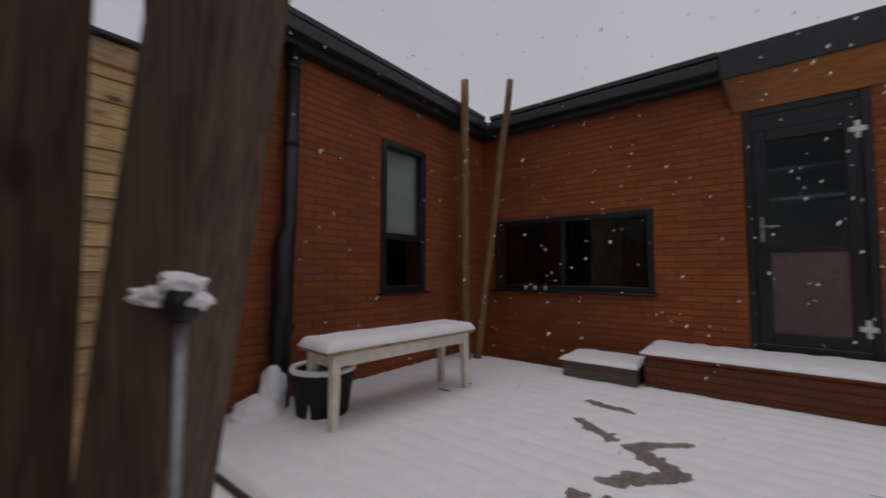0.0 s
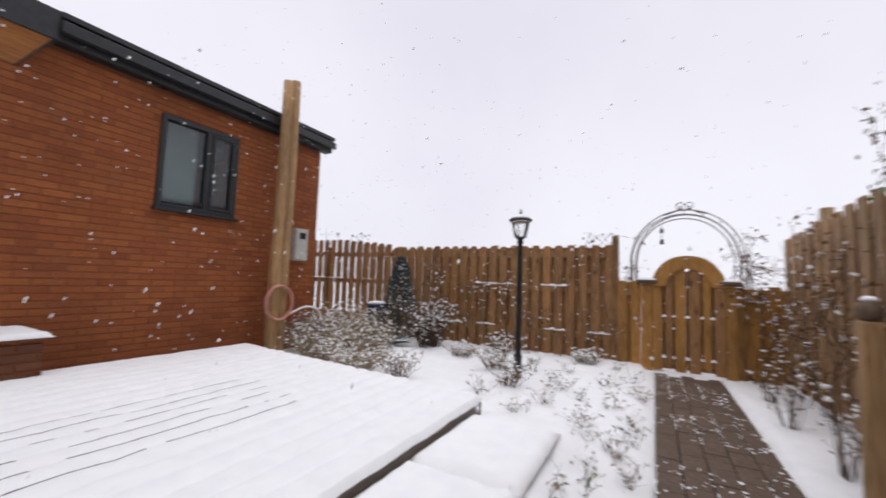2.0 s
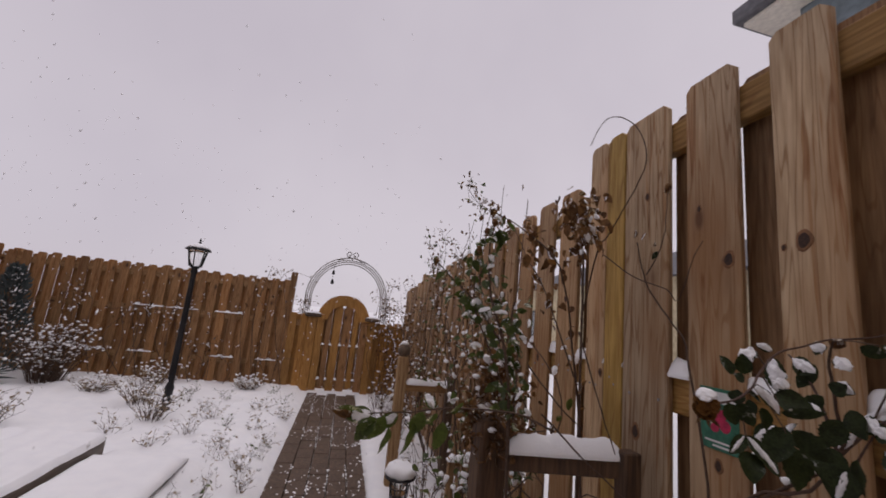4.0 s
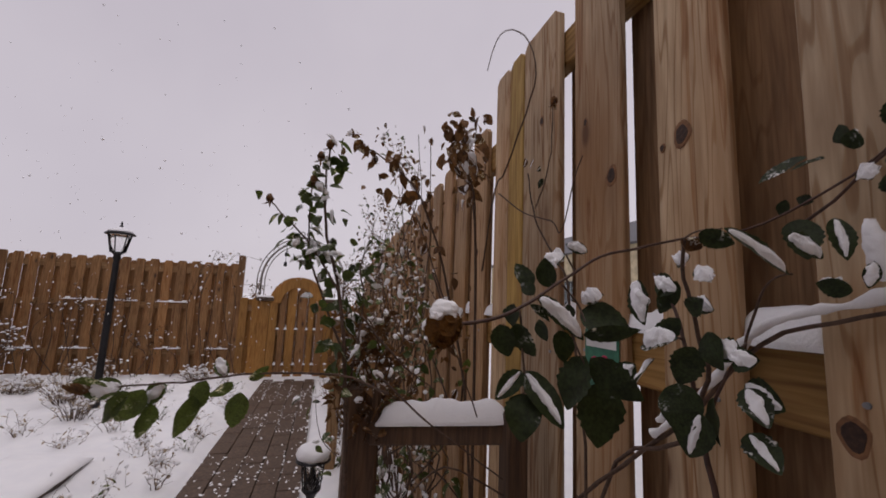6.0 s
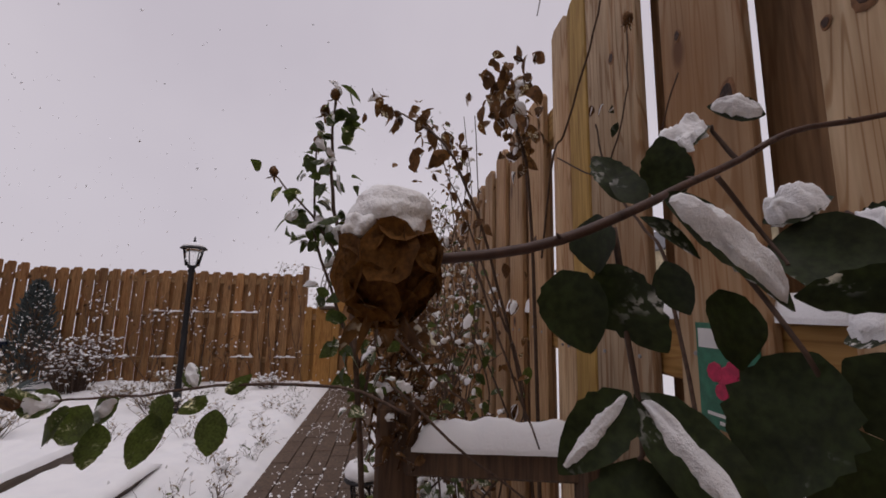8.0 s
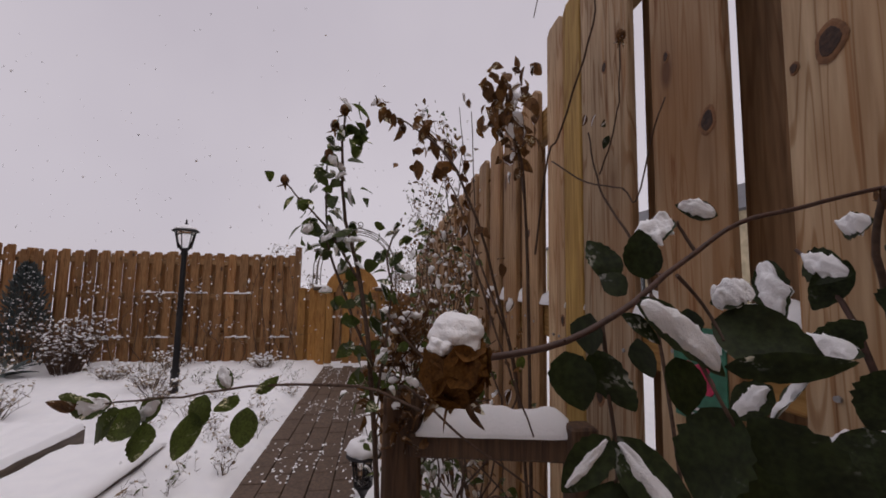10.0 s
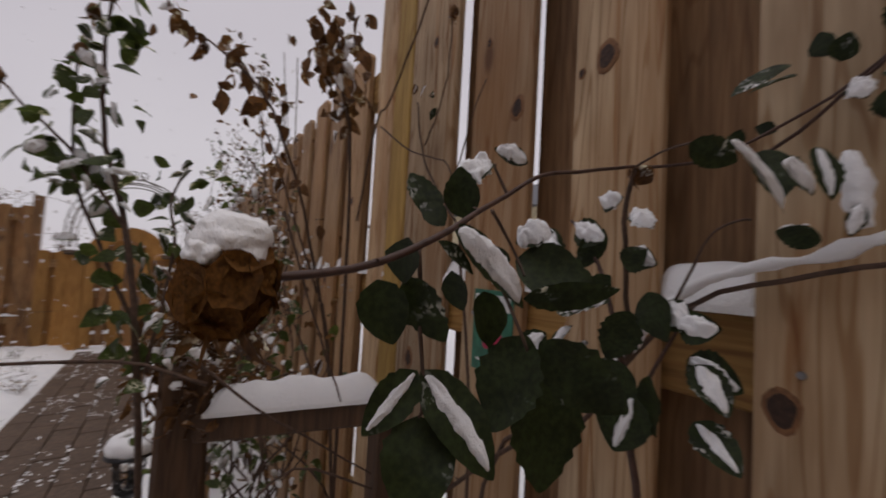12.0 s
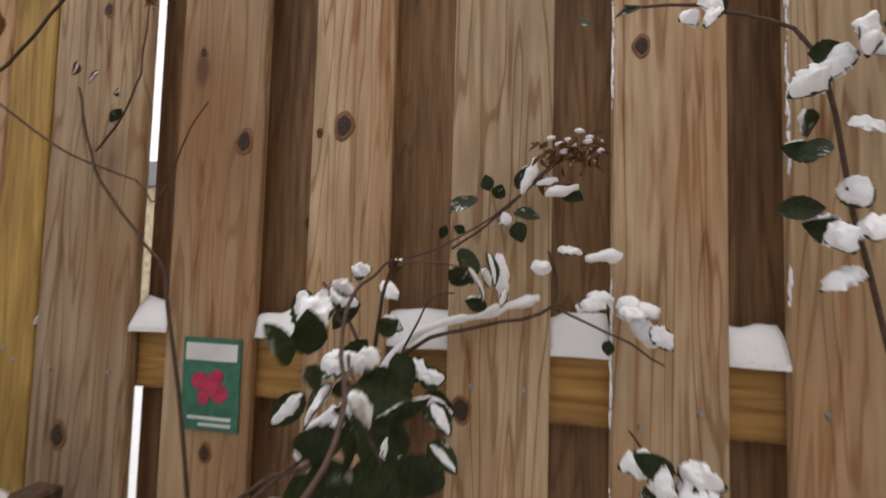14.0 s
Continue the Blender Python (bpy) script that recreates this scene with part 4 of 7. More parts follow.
for ax in (6.5, 6.85):
    for half, top in ((0.70, 2.26), (0.63, 2.19)):
        bm = bmesh.new()
        pts = [(ax, -0.12 - half, 0.02), (ax, -0.12 - half, 1.52)] + [(ax, -0.12 - half * math.cos(t), 1.52 + (top - 1.52) * math.sin(t)) for t in np.linspace(0.12, math.pi - 0.12, 20)] + [(ax, -0.12 + half, 1.52), (ax, -0.12 + half, 0.02)]
        tube(bm, pts, 0.009, 6)
        part("hoop", bm, ARCH_METAL, arch)
    for s in (-1, 1):
        for z in np.arange(0.3, 1.6, 0.22):
            bm = bmesh.new()
            tube(bm, [(ax, -0.12 + s * 0.63, z), (ax, -0.12 + s * 0.70, z + 0.05)], 0.006, 5)
            part("rung", bm, ARCH_METAL, arch)
for t in np.linspace(0.2, math.pi - 0.2, 9):
    bm = bmesh.new()
    p = (-0.12 - 0.70 * math.cos(t), 1.52 + 0.74 * math.sin(t))
    tube(bm, [(6.5, *p), (6.85, *p)], 0.006, 5)
    part("cross_bar", bm, ARCH_METAL, arch)
for s in (-1, 1):
    bm = bmesh.new()
    tube(bm, [(6.5, -0.12 + s * (0.05 + 0.05 * math.cos(a) * (1 - a / 9)), 2.33 + 0.05 * math.sin(a) * (1 - a / 9)) for a in np.linspace(-2.2, 5.5, 20)], 0.008, 5)
    tube(bm, [(6.5, -0.12 + s * (0.28 - 0.25 * u), 2.20 + 0.10 * u * u) for u in np.linspace(0, 1, 6)], 0.008, 5)
    part("scroll", bm, ARCH_METAL, arch)
chime = thing("wind_chime", (6.5, 0.13, 1.9), "small dark wind chime hanging from the arch", "wind chime")
bm = bmesh.new()
tube(bm, [(6.5, 0.17, 2.12), (6.5, 0.17, 1.78)], 0.004, 5)
part("cord", bm, METAL_BLACK, chime)
bm = bmesh.new()
lathe(bm, 6.5, 0.17, [(0.004, 1.93), (0.028, 1.94), (0.02, 1.99), (0.003, 2.02)], 8)
part("bell", bm, METAL_BLACK, chime)
bm = bmesh.new()
lathe(bm, 6.5, 0.17, [(0.004, 1.76), (0.03, 1.775), (0.022, 1.83), (0.004, 1.85)], 8)
part("bell", bm, METAL_BLACK, chime)

# ---- paved path ----
path = thing("path", (2.0, -0.1, 0.0), "garden path of dark brown clay pavers dusted with snow", "path", kind="structure")

# ---- lamp post ----
LX, LY = 4.38, 1.643
lamp = thing("garden_lamp_post", (LX, LY, 0.0), "black garden lamp post with a small glazed lantern", "lamp post")
bm = bmesh.new()
lathe(bm, LX, LY, [(0.06, 0.0), (0.06, 0.03), (0.045, 0.06), (0.042, 0.28), (0.05, 0.30), (0.034, 0.34), (0.031, 0.9), (0.038, 0.92), (0.031, 0.95), (0.028, 1.58), (0.04, 1.60), (0.03, 1.63), (0.055, 1.655)], 14)
part("post", bm, METAL_BLACK, lamp)
bm = bmesh.new()
lathe(bm, LX, LY, [(0.05, 1.657), (0.062, 1.67), (0.098, 1.845), (0.098, 1.85)], 6)
g = part("lantern_glass", bm, LAMP_GLASS, lamp, "frosted lantern glass")
g.visible_shadow = False
for k in range(6):
    a = 2 * math.pi * k / 6
    bm = bmesh.new()
    tube(bm, [(LX + 0.064 * math.cos(a), LY + 0.064 * math.sin(a), 1.66), (LX + 0.102 * math.cos(a), LY + 0.102 * math.sin(a), 1.852)], 0.0065, 5)
    part("glazing_bar", bm, METAL_BLACK, lamp)
bm = bmesh.new()
lathe(bm, LX, LY, [(0.135, 1.851), (0.14, 1.862), (0.10, 1.89), (0.045, 1.915), (0.03, 1.93)], 12)
part("roof", bm, METAL_BLACK, lamp)
bm = bmesh.new()
lathe(bm, LX, LY, [(0.012, 1.93), (0.02, 1.945), (0.008, 1.96), (0.012, 1.975), (0.003, 2.0)], 8)
part("finial", bm, METAL_BLACK, lamp)
bm = bmesh.new()
lathe(bm, LX, LY, [(0.12, 1.878), (0.105, 1.897), (0.06, 1.918), (0.03, 1.934)], 12)
part("snow", bm, SNOW, lamp, "thin snow on the lantern roof")

# ---- bench ----
bench = thing("garden_bench", (-1.97, 2.6, DECK_Z), "cream white wooden bench under a thick pad of snow", "bench")
turn = Matrix.Translation((-1.97, 2.6, 0)) @ Matrix.Rotation(radians(-4), 4, "Z")
for sx in (-1, 1):
    for sy in (-1, 1):
        bm = bmesh.new()
        x, y = sx * 0.13, sy * 0.62
        vs = box(bm, x - 0.03, x + 0.03, y - 0.03, y + 0.03, DECK_Z - 0.03, 0.795, 0.004)
        for v in vs:
            k = (0.795 - v.co.z) / 0.45
            v.co.x += (v.co.x - x) * -0.18 * k + sx * 0.01 * k
            v.co.y += (v.co.y - y) * -0.18 * k + sy * 0.01 * k
        bmesh.ops.transform(bm, matrix=turn, verts=bm.verts[:])
        part("leg", bm, WHITE_PAINT, bench)
for sx in (-1, 1):
    bar("apron", WHITE_PAINT, bench, sx * 0.145 - 0.011, sx * 0.145 + 0.011, -0.60, 0.60, 0.72, 0.80, bevel=0.003, turn=turn)
for sy in (-1, 1):
    bar("apron", WHITE_PAINT, bench, -0.13, 0.13, sy * 0.635 - 0.011, sy * 0.635 + 0.011, 0.72, 0.80, bevel=0.003, turn=turn)
bar("seat", BENCH_EDGE, bench, -0.18, 0.18, -0.70, 0.70, 0.801, 0.825, bevel=0.005, turn=turn, label="yellowish wooden seat board")
s = snow_strip(-0.19, 0.19, -0.71, 0.71, 0.826, 0.06, "snow", bench, 5, 0.03, 0.12)
s.data.transform(turn)

# ---- poles ----
for top, base, r, label in (((-2.42, 4.09, 3.53), (-2.42, 4.12, 0.3), 0.05, "tall upright rough wooden pole in the corner of the house"), ((-1.943, 4.307, 3.474), (-2.36, 4.24, 0.3), 0.042, "tall leaning rough wooden pole in the corner of the house")):
    pole = thing("wooden_pole", base, label, "pole", "poles in the corner")
    bm = bmesh.new()
    pts = [Vector(base).lerp(Vector(top), u) + Vector((0.012 * noise.noise(Vector((u * 6, r * 90, 0))), 0.012 * noise.noise(Vector((u * 6, r * 90, 5))), 0)) for u in np.linspace(0, 1, 14)]
    tube(bm, pts, [r * (1.15 - 0.25 * u) for u in np.linspace(0, 1, 14)], 12)
    part("shaft", bm, POLE_WOOD, pole)
for dx, h, label in ((-0.06, 3.70, "tall round wooden pole beside its twin at the house end"), (0.06, 3.75, "tall round wooden pole at the house end")):
    pole = thing("wooden_pole", (3.47 + dx, 4.55, 0), label, "pole", "poles at the house end")
    bm = bmesh.new()
    pts = [(3.45 + dx + 0.02 * u, 4.55 + 0.01 * math.sin(7 * u), h * u) for u in np.linspace(0, 1, 10)]
    tube(bm, pts, [0.075 - 0.012 * u for u in np.linspace(0, 1, 10)], 14)
    part("shaft", bm, POST_WOOD, pole)


# dark knots in the near boards
KNOT = plain("dark_wood_knot", (0.045, 0.02, 0.010), 0.7, scale=160, vary=0.5, relief=0.4)
KNOT_RING = plain("reddish_knot_ring", (0.22, 0.105, 0.045), 0.75, scale=120, vary=0.3)
for x, z, r, y in ((0.11, 1.589, 0.0165, YF), (-0.079, 1.611, 0.017, YF), (0.203, 1.759, 0.008, YF), (0.009, 1.45, 0.015, YB), (0.469, 1.036, 0.018, YF), (-0.295, 1.147, 0.016, YF), (0.155, 1.035, 0.012, YF), (0.232, 1.75, 0.011, YB), (-0.035, 1.60, 0.006, YF), (0.42, 1.86, 0.011, YF), (-0.60, 1.02, 0.016, YF), (0.95, 1.5, 0.013, YF), (1.2, 1.2, 0.015, YF), (-0.56, 1.72, 0.012, YF), (-0.85, 1.0, 0.014, YF), (0.67, 1.2, 0.012, YF)):
    for k, (mat, s, h) in enumerate(((KNOT_RING, 1.35, 0.0012), (KNOT, 1.0, 0.0018))):
        bm = bmesh.new()
        n = 14
        lowr = [bm.verts.new((x + s * r * 0.85 * math.cos(a) * (1 + 0.12 * math.sin(3 * a + x * 20)), y, z + s * r * 1.15 * math.sin(a) * (1 + 0.1 * math.cos(2 * a + z * 9)))) for a in (2 * math.pi * i / n for i in range(n))]
        top = [bm.verts.new((x + (v.co.x - x) * 0.85, y + h, z + (v.co.z - z) * 0.85)) for v in lowr]
        bm.faces.new(top)
        for i in range(n):
            bm.faces.new((lowr[i], lowr[(i + 1) % n], top[(i + 1) % n], top[i]))
        part("knot", bm, mat, near, "dark knot" if k else "")

# ---- plants ----
LEAF_COARSE = ((0.0, 0.06), (0.16, 0.62), (0.36, 0.98), (0.58, 0.95), (0.8, 0.58), (0.93, 0.25))
LEAF_FINE = tuple((u, max(0.05, (math.sin(math.pi * u ** 0.82) ** 0.75) * (1.0 + 0.035 * (-1) ** k))) for k, u in enumerate(np.linspace(0.0, 0.97, 15)))


def leaf_frame(way, seed, face):
    way = Vector(way).normalized()
    side = way.cross(Vector((0, 0, 1)))
    side = side.normalized() if side.length > 0.05 else Vector((1, 0, 0))
    if face is not None and way.cross(Vector(face)).length > 0.1:
        side = way.cross(Vector(face)).normalized()
        side = Matrix.Rotation(0.7 * math.sin(seed * 5.3), 3, way) @ side
    elif seed:
        side = Matrix.Rotation(seed * 2.1, 3, way) @ side
    return way, side


def leaf(bm, base, way, length, width, droop=0.25, fold=0.25, seed=0.0, face=None):
    """A pointed oval leaf with a folded midrib that curves over; way: the direction in which it grows."""
    way, side = leaf_frame(way, seed, face)
    up = side.cross(way)
    rows = []
    fine = length > 0.03 and face is not None
    across = (-1.0, -0.55, 0.0, 0.55, 1.0) if fine else (-1.0, 0.0, 1.0)
    for u, w in (LEAF_FINE if fine else LEAF_COARSE):
        c = Vector(base) + way * (u * length) - up * (droop * length * u * u)
        h = 0.5 * width * w * (1 + 0.05 * math.sin(u * 40 + seed * 9))
        row = []
        for v in across:
            wave = 0.10 * math.sin(u * 8.0 + seed * 4 + (1.7 if v > 0 else 0.0)) * abs(v) if fine else 0.0
            rib = 0.035 * math.sin(u * 34) * (abs(v) < 0.9) * (v != 0) if fine else 0.0
            row.append(bm.verts.new(c + side * (h * v) + up * h * (fold * abs(v) ** (1.5 if fine else 1.0) + wave + rib)))
        rows.append(row)
    tip = bm.verts.new(Vector(base) + way * length - up * (droop * length))
    for a, b in zip(rows, rows[1:]):
        for k in range(len(across) - 1):
            bm.faces.new((a[k], a[k + 1], b[k + 1], b[k])).smooth = True
    for k in range(len(across) - 1):
        bm.faces.new((rows[-1][k], rows[-1][k + 1], tip)).smooth = True


def leaf_snow(bm, base, way, length, width, seed, thick=0.2, fine=1, droop=0.25, leaf_seed=0.0, face=None):
    """A lumpy pad of snow that lies along a leaf and follows its curve."""
    way, side = leaf_frame(way, leaf_seed, face)
    up = side.cross(way)
    if up.z < 0:
        lift = -up
    else:
        lift = up
    lift = (lift + Vector((0, 0, 0.8))).normalized()
    nu, nv = (24, 12) if fine > 1 else (5, 4)
    grid = []
    for a in range(nu + 1):
        u = 0.06 + 0.86 * a / nu
        row = []
        for b in range(nv + 1):
            v = -1 + 2 * b / nv
            q = Vector((u * 3.1 + seed * 5.3, v * 1.1 + seed, seed * 2.7))
            spread = width * 0.40 * (math.sin(math.pi * min(1.0, u * 1.02)) ** 0.8) * (1 + 0.5 * noise.noise(q * 1.7) + 0.4 * noise.noise(q * 4.3 + Vector((v * 2, 0, 0))) + 0.22 * noise.noise(q * 11 + Vector((v, 0, 0))))
            dome = math.sqrt(max(0.0, 1 - v * v)) * math.sqrt(max(0.0, 1 - (2 * a / nu - 1) ** 4))
            high = width * thick * 1.5 * dome * (1 + 0.7 * noise.noise(q * 1.3 + Vector((3, 1, 0))) + 0.25 * noise.noise(q * 4.1 + Vector((0, v * 2, 0))) + 0.08 * noise.noise(Vector((u * 23, v * 9, seed))))
            row.append(bm.verts.new(Vector(base) + way * (u * length) - up * (droop * length * u * u) + side * (v * spread) + lift * (high + 0.0005)))
        grid.append(row)
    for a in range(nu):
        for b in range(nv):
            bm.faces.new((grid[a][b], grid[a + 1][b], grid[a + 1][b + 1], grid[a][b + 1])).smooth = True


def bent(pts, jitter=0.0, seed=0, steps=4):
    """A smooth line through the points, slightly uneven."""
    pts = [Vector(p) for p in pts]
    out = []
    for i in range(len(pts) - 1):
        a, b = pts[i], pts[i + 1]
        p0, p3 = pts[max(0, i - 1)], pts[min(len(pts) - 1, i + 2)]
        for k in range(steps):
            u = k / steps
            c = 0.5 * ((2 * a) + (b - p0) * u + (2 * p0 - 5 * a + 4 * b - p3) * u * u + (3 * a - p0 - 3 * b + p3) * u ** 3)
            out.append(c + Vector([jitter * noise.noise(c * 25 + Vector((seed + q, q * 7, 0))) for q in range(3)]))
    out.append(pts[-1])
    return out


def cane(plant, pts, r0, r1, mat=TWIG, jitter=0.004, n=6, thorns=0, name="cane"):
    line = bent(pts, jitter, len(plant.children))
    bm = bmesh.new()
    tube(bm, line, [r0 + (r1 - r0) * i / (len(line) - 1) for i in range(len(line))], n)
    for k in range(thorns):
        p = line[(k * 3 + 1) % len(line)]
        d = Vector((math.cos(k * 2.4), math.sin(k * 2.4), 0.3)).normalized()
        tube(bm, [p, p + d * r0 * 2.8], [r0 * 0.7, r0 * 0.1], 4)
    part(name, bm, mat, plant)
    return line


def single_leaf(plant, base, way, length, width, mat=LEAF, droop=0.25, snow=0.0, seed=0.0, fold=0.25, face=None):
    bm = bmesh.new()
    leaf(bm, base, way, length, width, droop, fold, seed, face)
    ob = part("leaf", bm, mat, plant)
    if snow:
        bm = bmesh.new()
        leaf_snow(bm, base, way, length, width * min(1.15, snow), seed + 2.0, 0.22, 2, droop, seed, face)
        part("snow", bm, SNOW, ob, "snow lying on the leaf")
    return ob


def spray(rng, leaves, snow, line, count, size, spread, share=0.3, down=0.3):
    """Leaves scattered along a line into joined meshes."""
    for k in range(count):
        p = line[rng.randrange(len(line))] + Vector([rng.gauss(0, spread) for _ in range(3)])
        d = Vector((rng.gauss(0, 1), rng.gauss(0, 1), rng.gauss(-down, 0.6))).normalized()
        s = size * rng.uniform(0.6, 1.3)
        droop, twist = rng.uniform(0.1, 0.5), rng.uniform(-0.6, 0.6)
        leaf(leaves, p, d, s, s * 0.62, droop, rng.uniform(0.1, 0.6), twist)
        if rng.random() < share:
            leaf_snow(snow, p, d, s, s * 0.66, rng.random() * 9, 0.28, 1, droop, twist)


# rose at the near fence: the withered bloom on its arching stem
rose = thing("climbing_rose", (-0.05, -1.05, 0.0), "climbing rose with dark green leaves under snow at the fence", "rose")
BLOOM = Vector((-0.284, -0.628, 1.262))
main = cane(rose, [BLOOM + Vector((0.004, -0.011, 0.002)), (-0.281, -0.684, 1.273), (-0.272, -0.725, 1.292), (-0.241, -0.793, 1.324), (-0.232, -0.835, 1.346), (-0.229, -0.894, 1.361), (-0.228, -0.964, 1.378), (-0.27, -1.05, 1.40), (-0.361, -1.10, 1.467), (-0.444, -1.105, 1.55)], 0.0018, 0.0015, RED_STEM, 0.002, 8, 7)
cane(rose, [(-0.228, -0.964, 1.378), (-0.21, -0.985, 1.33), (-0.184, -1.035, 1.251), (-0.18, -1.05, 1.19), (-0.1, -1.08, 1.08), (0.1, -1.09, 0.9), (0.2, -1.09, 0.05)], 0.0022, 0.0045, TWIG, 0.004, 6, 4)
cane(rose, [(0.204, -1.08, 0.839), (-0.02, -1.085, 1.04), (-0.111, -1.085, 1.115), (-0.222, -1.10, 1.246), (-0.33, -1.10, 1.285), (-0.428, -1.10, 1.319), (-0.422, -1.10, 1.40)], 0.0045, 0.0022, TWIG, 0.004, 6, 4)
cane(rose, [(-0.428, -1.10, 1.319), (-0.47, -1.095, 1.30), (-0.53, -1.08, 1.275), (-0.57, -1.07, 1.25)], 0.0022, 0.0014, TWIG)
cane(rose, [(-0.20, -1.09, 1.22), (-0.235, -1.075, 1.29), (-0.255, -1.07, 1.325), (-0.29, -1.06, 1.335)], 0.002, 0.0012, TWIG)
cane(rose, [(-0.279, -1.10, 1.401), (-0.33, -1.10, 1.435), (-0.40, -1.10, 1.50), (-0.444, -1.10, 1.538)], 0.0022, 0.0014, RED_STEM)
# clumps of snow that hang in the spray
for a, b, size in (((-0.352, -1.085, 1.384), (-0.359, -1.085, 1.332), 0.012), ((-0.406, -1.085, 1.378), (-0.416, -1.085, 1.371), 0.011), ((-0.478, -1.085, 1.39), (-0.512, -1.085, 1.394), 0.010), ((-0.47, -1.085, 1.321), (-0.498, -1.085, 1.334), 0.015),
                   ((-0.528, -1.085, 1.325), (-0.553, -1.085, 1.321), 0.018), ((-0.543, -1.085, 1.304), (-0.554, -1.085, 1.28), 0.014), ((-0.4, -1.085, 1.529), (-0.384, -1.085, 1.488), 0.010), ((-0.421, -1.085, 1.484), (-0.456, -1.085, 1.49), 0.009), ((-0.055, -1.09, 1.105), (-0.12, -1.088, 1.155), 0.013)):
    bm = bmesh.new()
    run = Vector(b) - Vector(a)
    away = run.normalized()
    line = [Vector(a).lerp(Vector(b), u) + away * size * (u - 0.5) * 1.4 + noise.noise_vector(Vector((u * 3, a[0] * 40, a[2] * 40))) * size * 0.3 for u in np.linspace(0, 1, 18)]
    tube(bm, line, [size * (0.1 + 0.9 * math.sin(math.pi * (0.04 + 0.92 * k / 17)) ** 0.5) * (0.85 + 0.45 * noise.noise(p * 75)) for k, p in enumerate(line)], 14)
    for v in bm.verts:
        v.co += noise.noise_vector(v.co * 120) * size * 0.22
    part("snow", bm, SNOW, rose, "clump of snow caught in the twigs")
# snow along the low branch
bm = bmesh.new()
line = [p + Vector((0, 0, 0.006)) for p in bent([(-0.05, -1.08, 1.07), (-0.111, -1.083, 1.122), (-0.222, -1.095, 1.257), (-0.33, -1.098, 1.297), (-0.41, -1.10, 1.325)], 0.004, 3, 12)]
tube(bm, line, [0.003 + 0.010 * abs(noise.noise(p * 19)) + 0.005 * abs(noise.noise(p * 55)) for p in line], 9)
part("snow", bm, SNOW, rose, "snow along a low branch")
prng = random.Random(3)
bm = bmesh.new()
r = bmesh.ops.create_icosphere(bm, subdivisions=5, radius=1.0)
for v in r["verts"]:
    d = v.co.copy()
    fold = 1 - abs(noise.noise(d * 2.1 + Vector((5, 1, 2)))) * 0.9
    ruffle = 0.24 * fold + 0.14 * noise.noise(d * 4.5) + 0.09 * noise.noise(d * 11) + 0.04 * noise.noise(d * 26)
    low = 1.0 + 0.12 * max(0.0, -d.z)
    v.co = BLOOM + Vector((d.x * 0.0150 / low, d.y * 0.0150 / low, d.z * 0.0175)) * (0.70 + ruffle)
for f in bm.faces:
    f.smooth = True
flower = part("bloom", bm, PETAL, rose, "withered brown orange rose bloom")
for k in range(26):
    # a cupped petal that hugs the ball, its rim frayed and curled outwards
    lat, lon = -1.25 + 2.1 * k / 25, k * 2.4
    mid = Vector((math.cos(lat) * math.cos(lon), math.cos(lat) * math.sin(lon), math.sin(lat)))
    e1 = mid.orthogonal().normalized()
    e2 = mid.cross(e1)
    wide, rad = prng.uniform(0.42, 0.68), 0.0128 * prng.uniform(0.96, 1.14)
    bm = bmesh.new()
    rings = [[bm.verts.new((0, 0, 0)) for _ in range(14)] for _ in range(5)]
    hub = bm.verts.new(BLOOM + mid * rad * 0.98)
    for q, ring in enumerate(rings):
        u = (q + 1) / 5
        for w, v in enumerate(ring):
            a = 2 * math.pi * w / 14
            reach = wide * u * (1 + 0.28 * noise.noise(Vector((math.cos(a) * 1.5 + k, math.sin(a) * 1.5, k * 0.7))) + 0.12 * noise.noise(Vector((a * 3, k, 1))) * u)
            d = (mid + (e1 * math.cos(a) + e2 * math.sin(a)) * reach).normalized()
            lift = rad * (1 + 0.20 * u ** 3 + 0.16 * u * noise.noise(d * 6 + Vector((k, 0, 0))) + 0.07 * noise.noise(d * 19))
            v.co = BLOOM + Vector((d.x, d.y, d.z * 1.12)) * lift
    for w in range(14):
        bm.faces.new((hub, rings[0][w], rings[0][(w + 1) % 14])).smooth = True
        for a, b in zip(rings, rings[1:]):
            bm.faces.new((a[w], b[w], b[(w + 1) % 14], a[(w + 1) % 14])).smooth = True
    part("petal", bm, PETAL, flower)
bm = bmesh.new()
blob(bm, BLOOM + Vector((0, 0, 0.0145)), (0.0128, 0.0128, 0.0105), 8.0, 5, 0.18)
blob(bm, BLOOM + Vector((0.008, -0.006, 0.0115)), (0.007, 0.007, 0.006), 2.0, 4, 0.4)
blob(bm, BLOOM + Vector((-0.006, 0.008, 0.0105)), (0.006, 0.006, 0.005), 5.0, 4, 0.4)
part("snow", bm, SNOW, flower, "cap of snow")
for k in range(5):
    d = Vector((math.cos(k * 1.26), math.sin(k * 1.26), -1.1))
    bm = bmesh.new()
    leaf(bm, BLOOM + Vector((0.005 * math.cos(k * 1.26), 0.005 * math.sin(k * 1.26), -0.013)), d, 0.016, 0.006, 0.1, 0.3, k * 0.3)
    part("sepal", bm, LEAF_DRY, flower, "dark dry sepal")
# leaves near the bloom: base, tip, width, snow
def leaflets(items, face, mat=LEAF, grow=1.12):
    for base, tip, wide, sn in items:
        run = Vector(tip) - Vector(base)
        single_leaf(rose, base, run, run.length * grow, wide * grow, mat, 0.12, sn, base[1] * 30, 0.22, face)


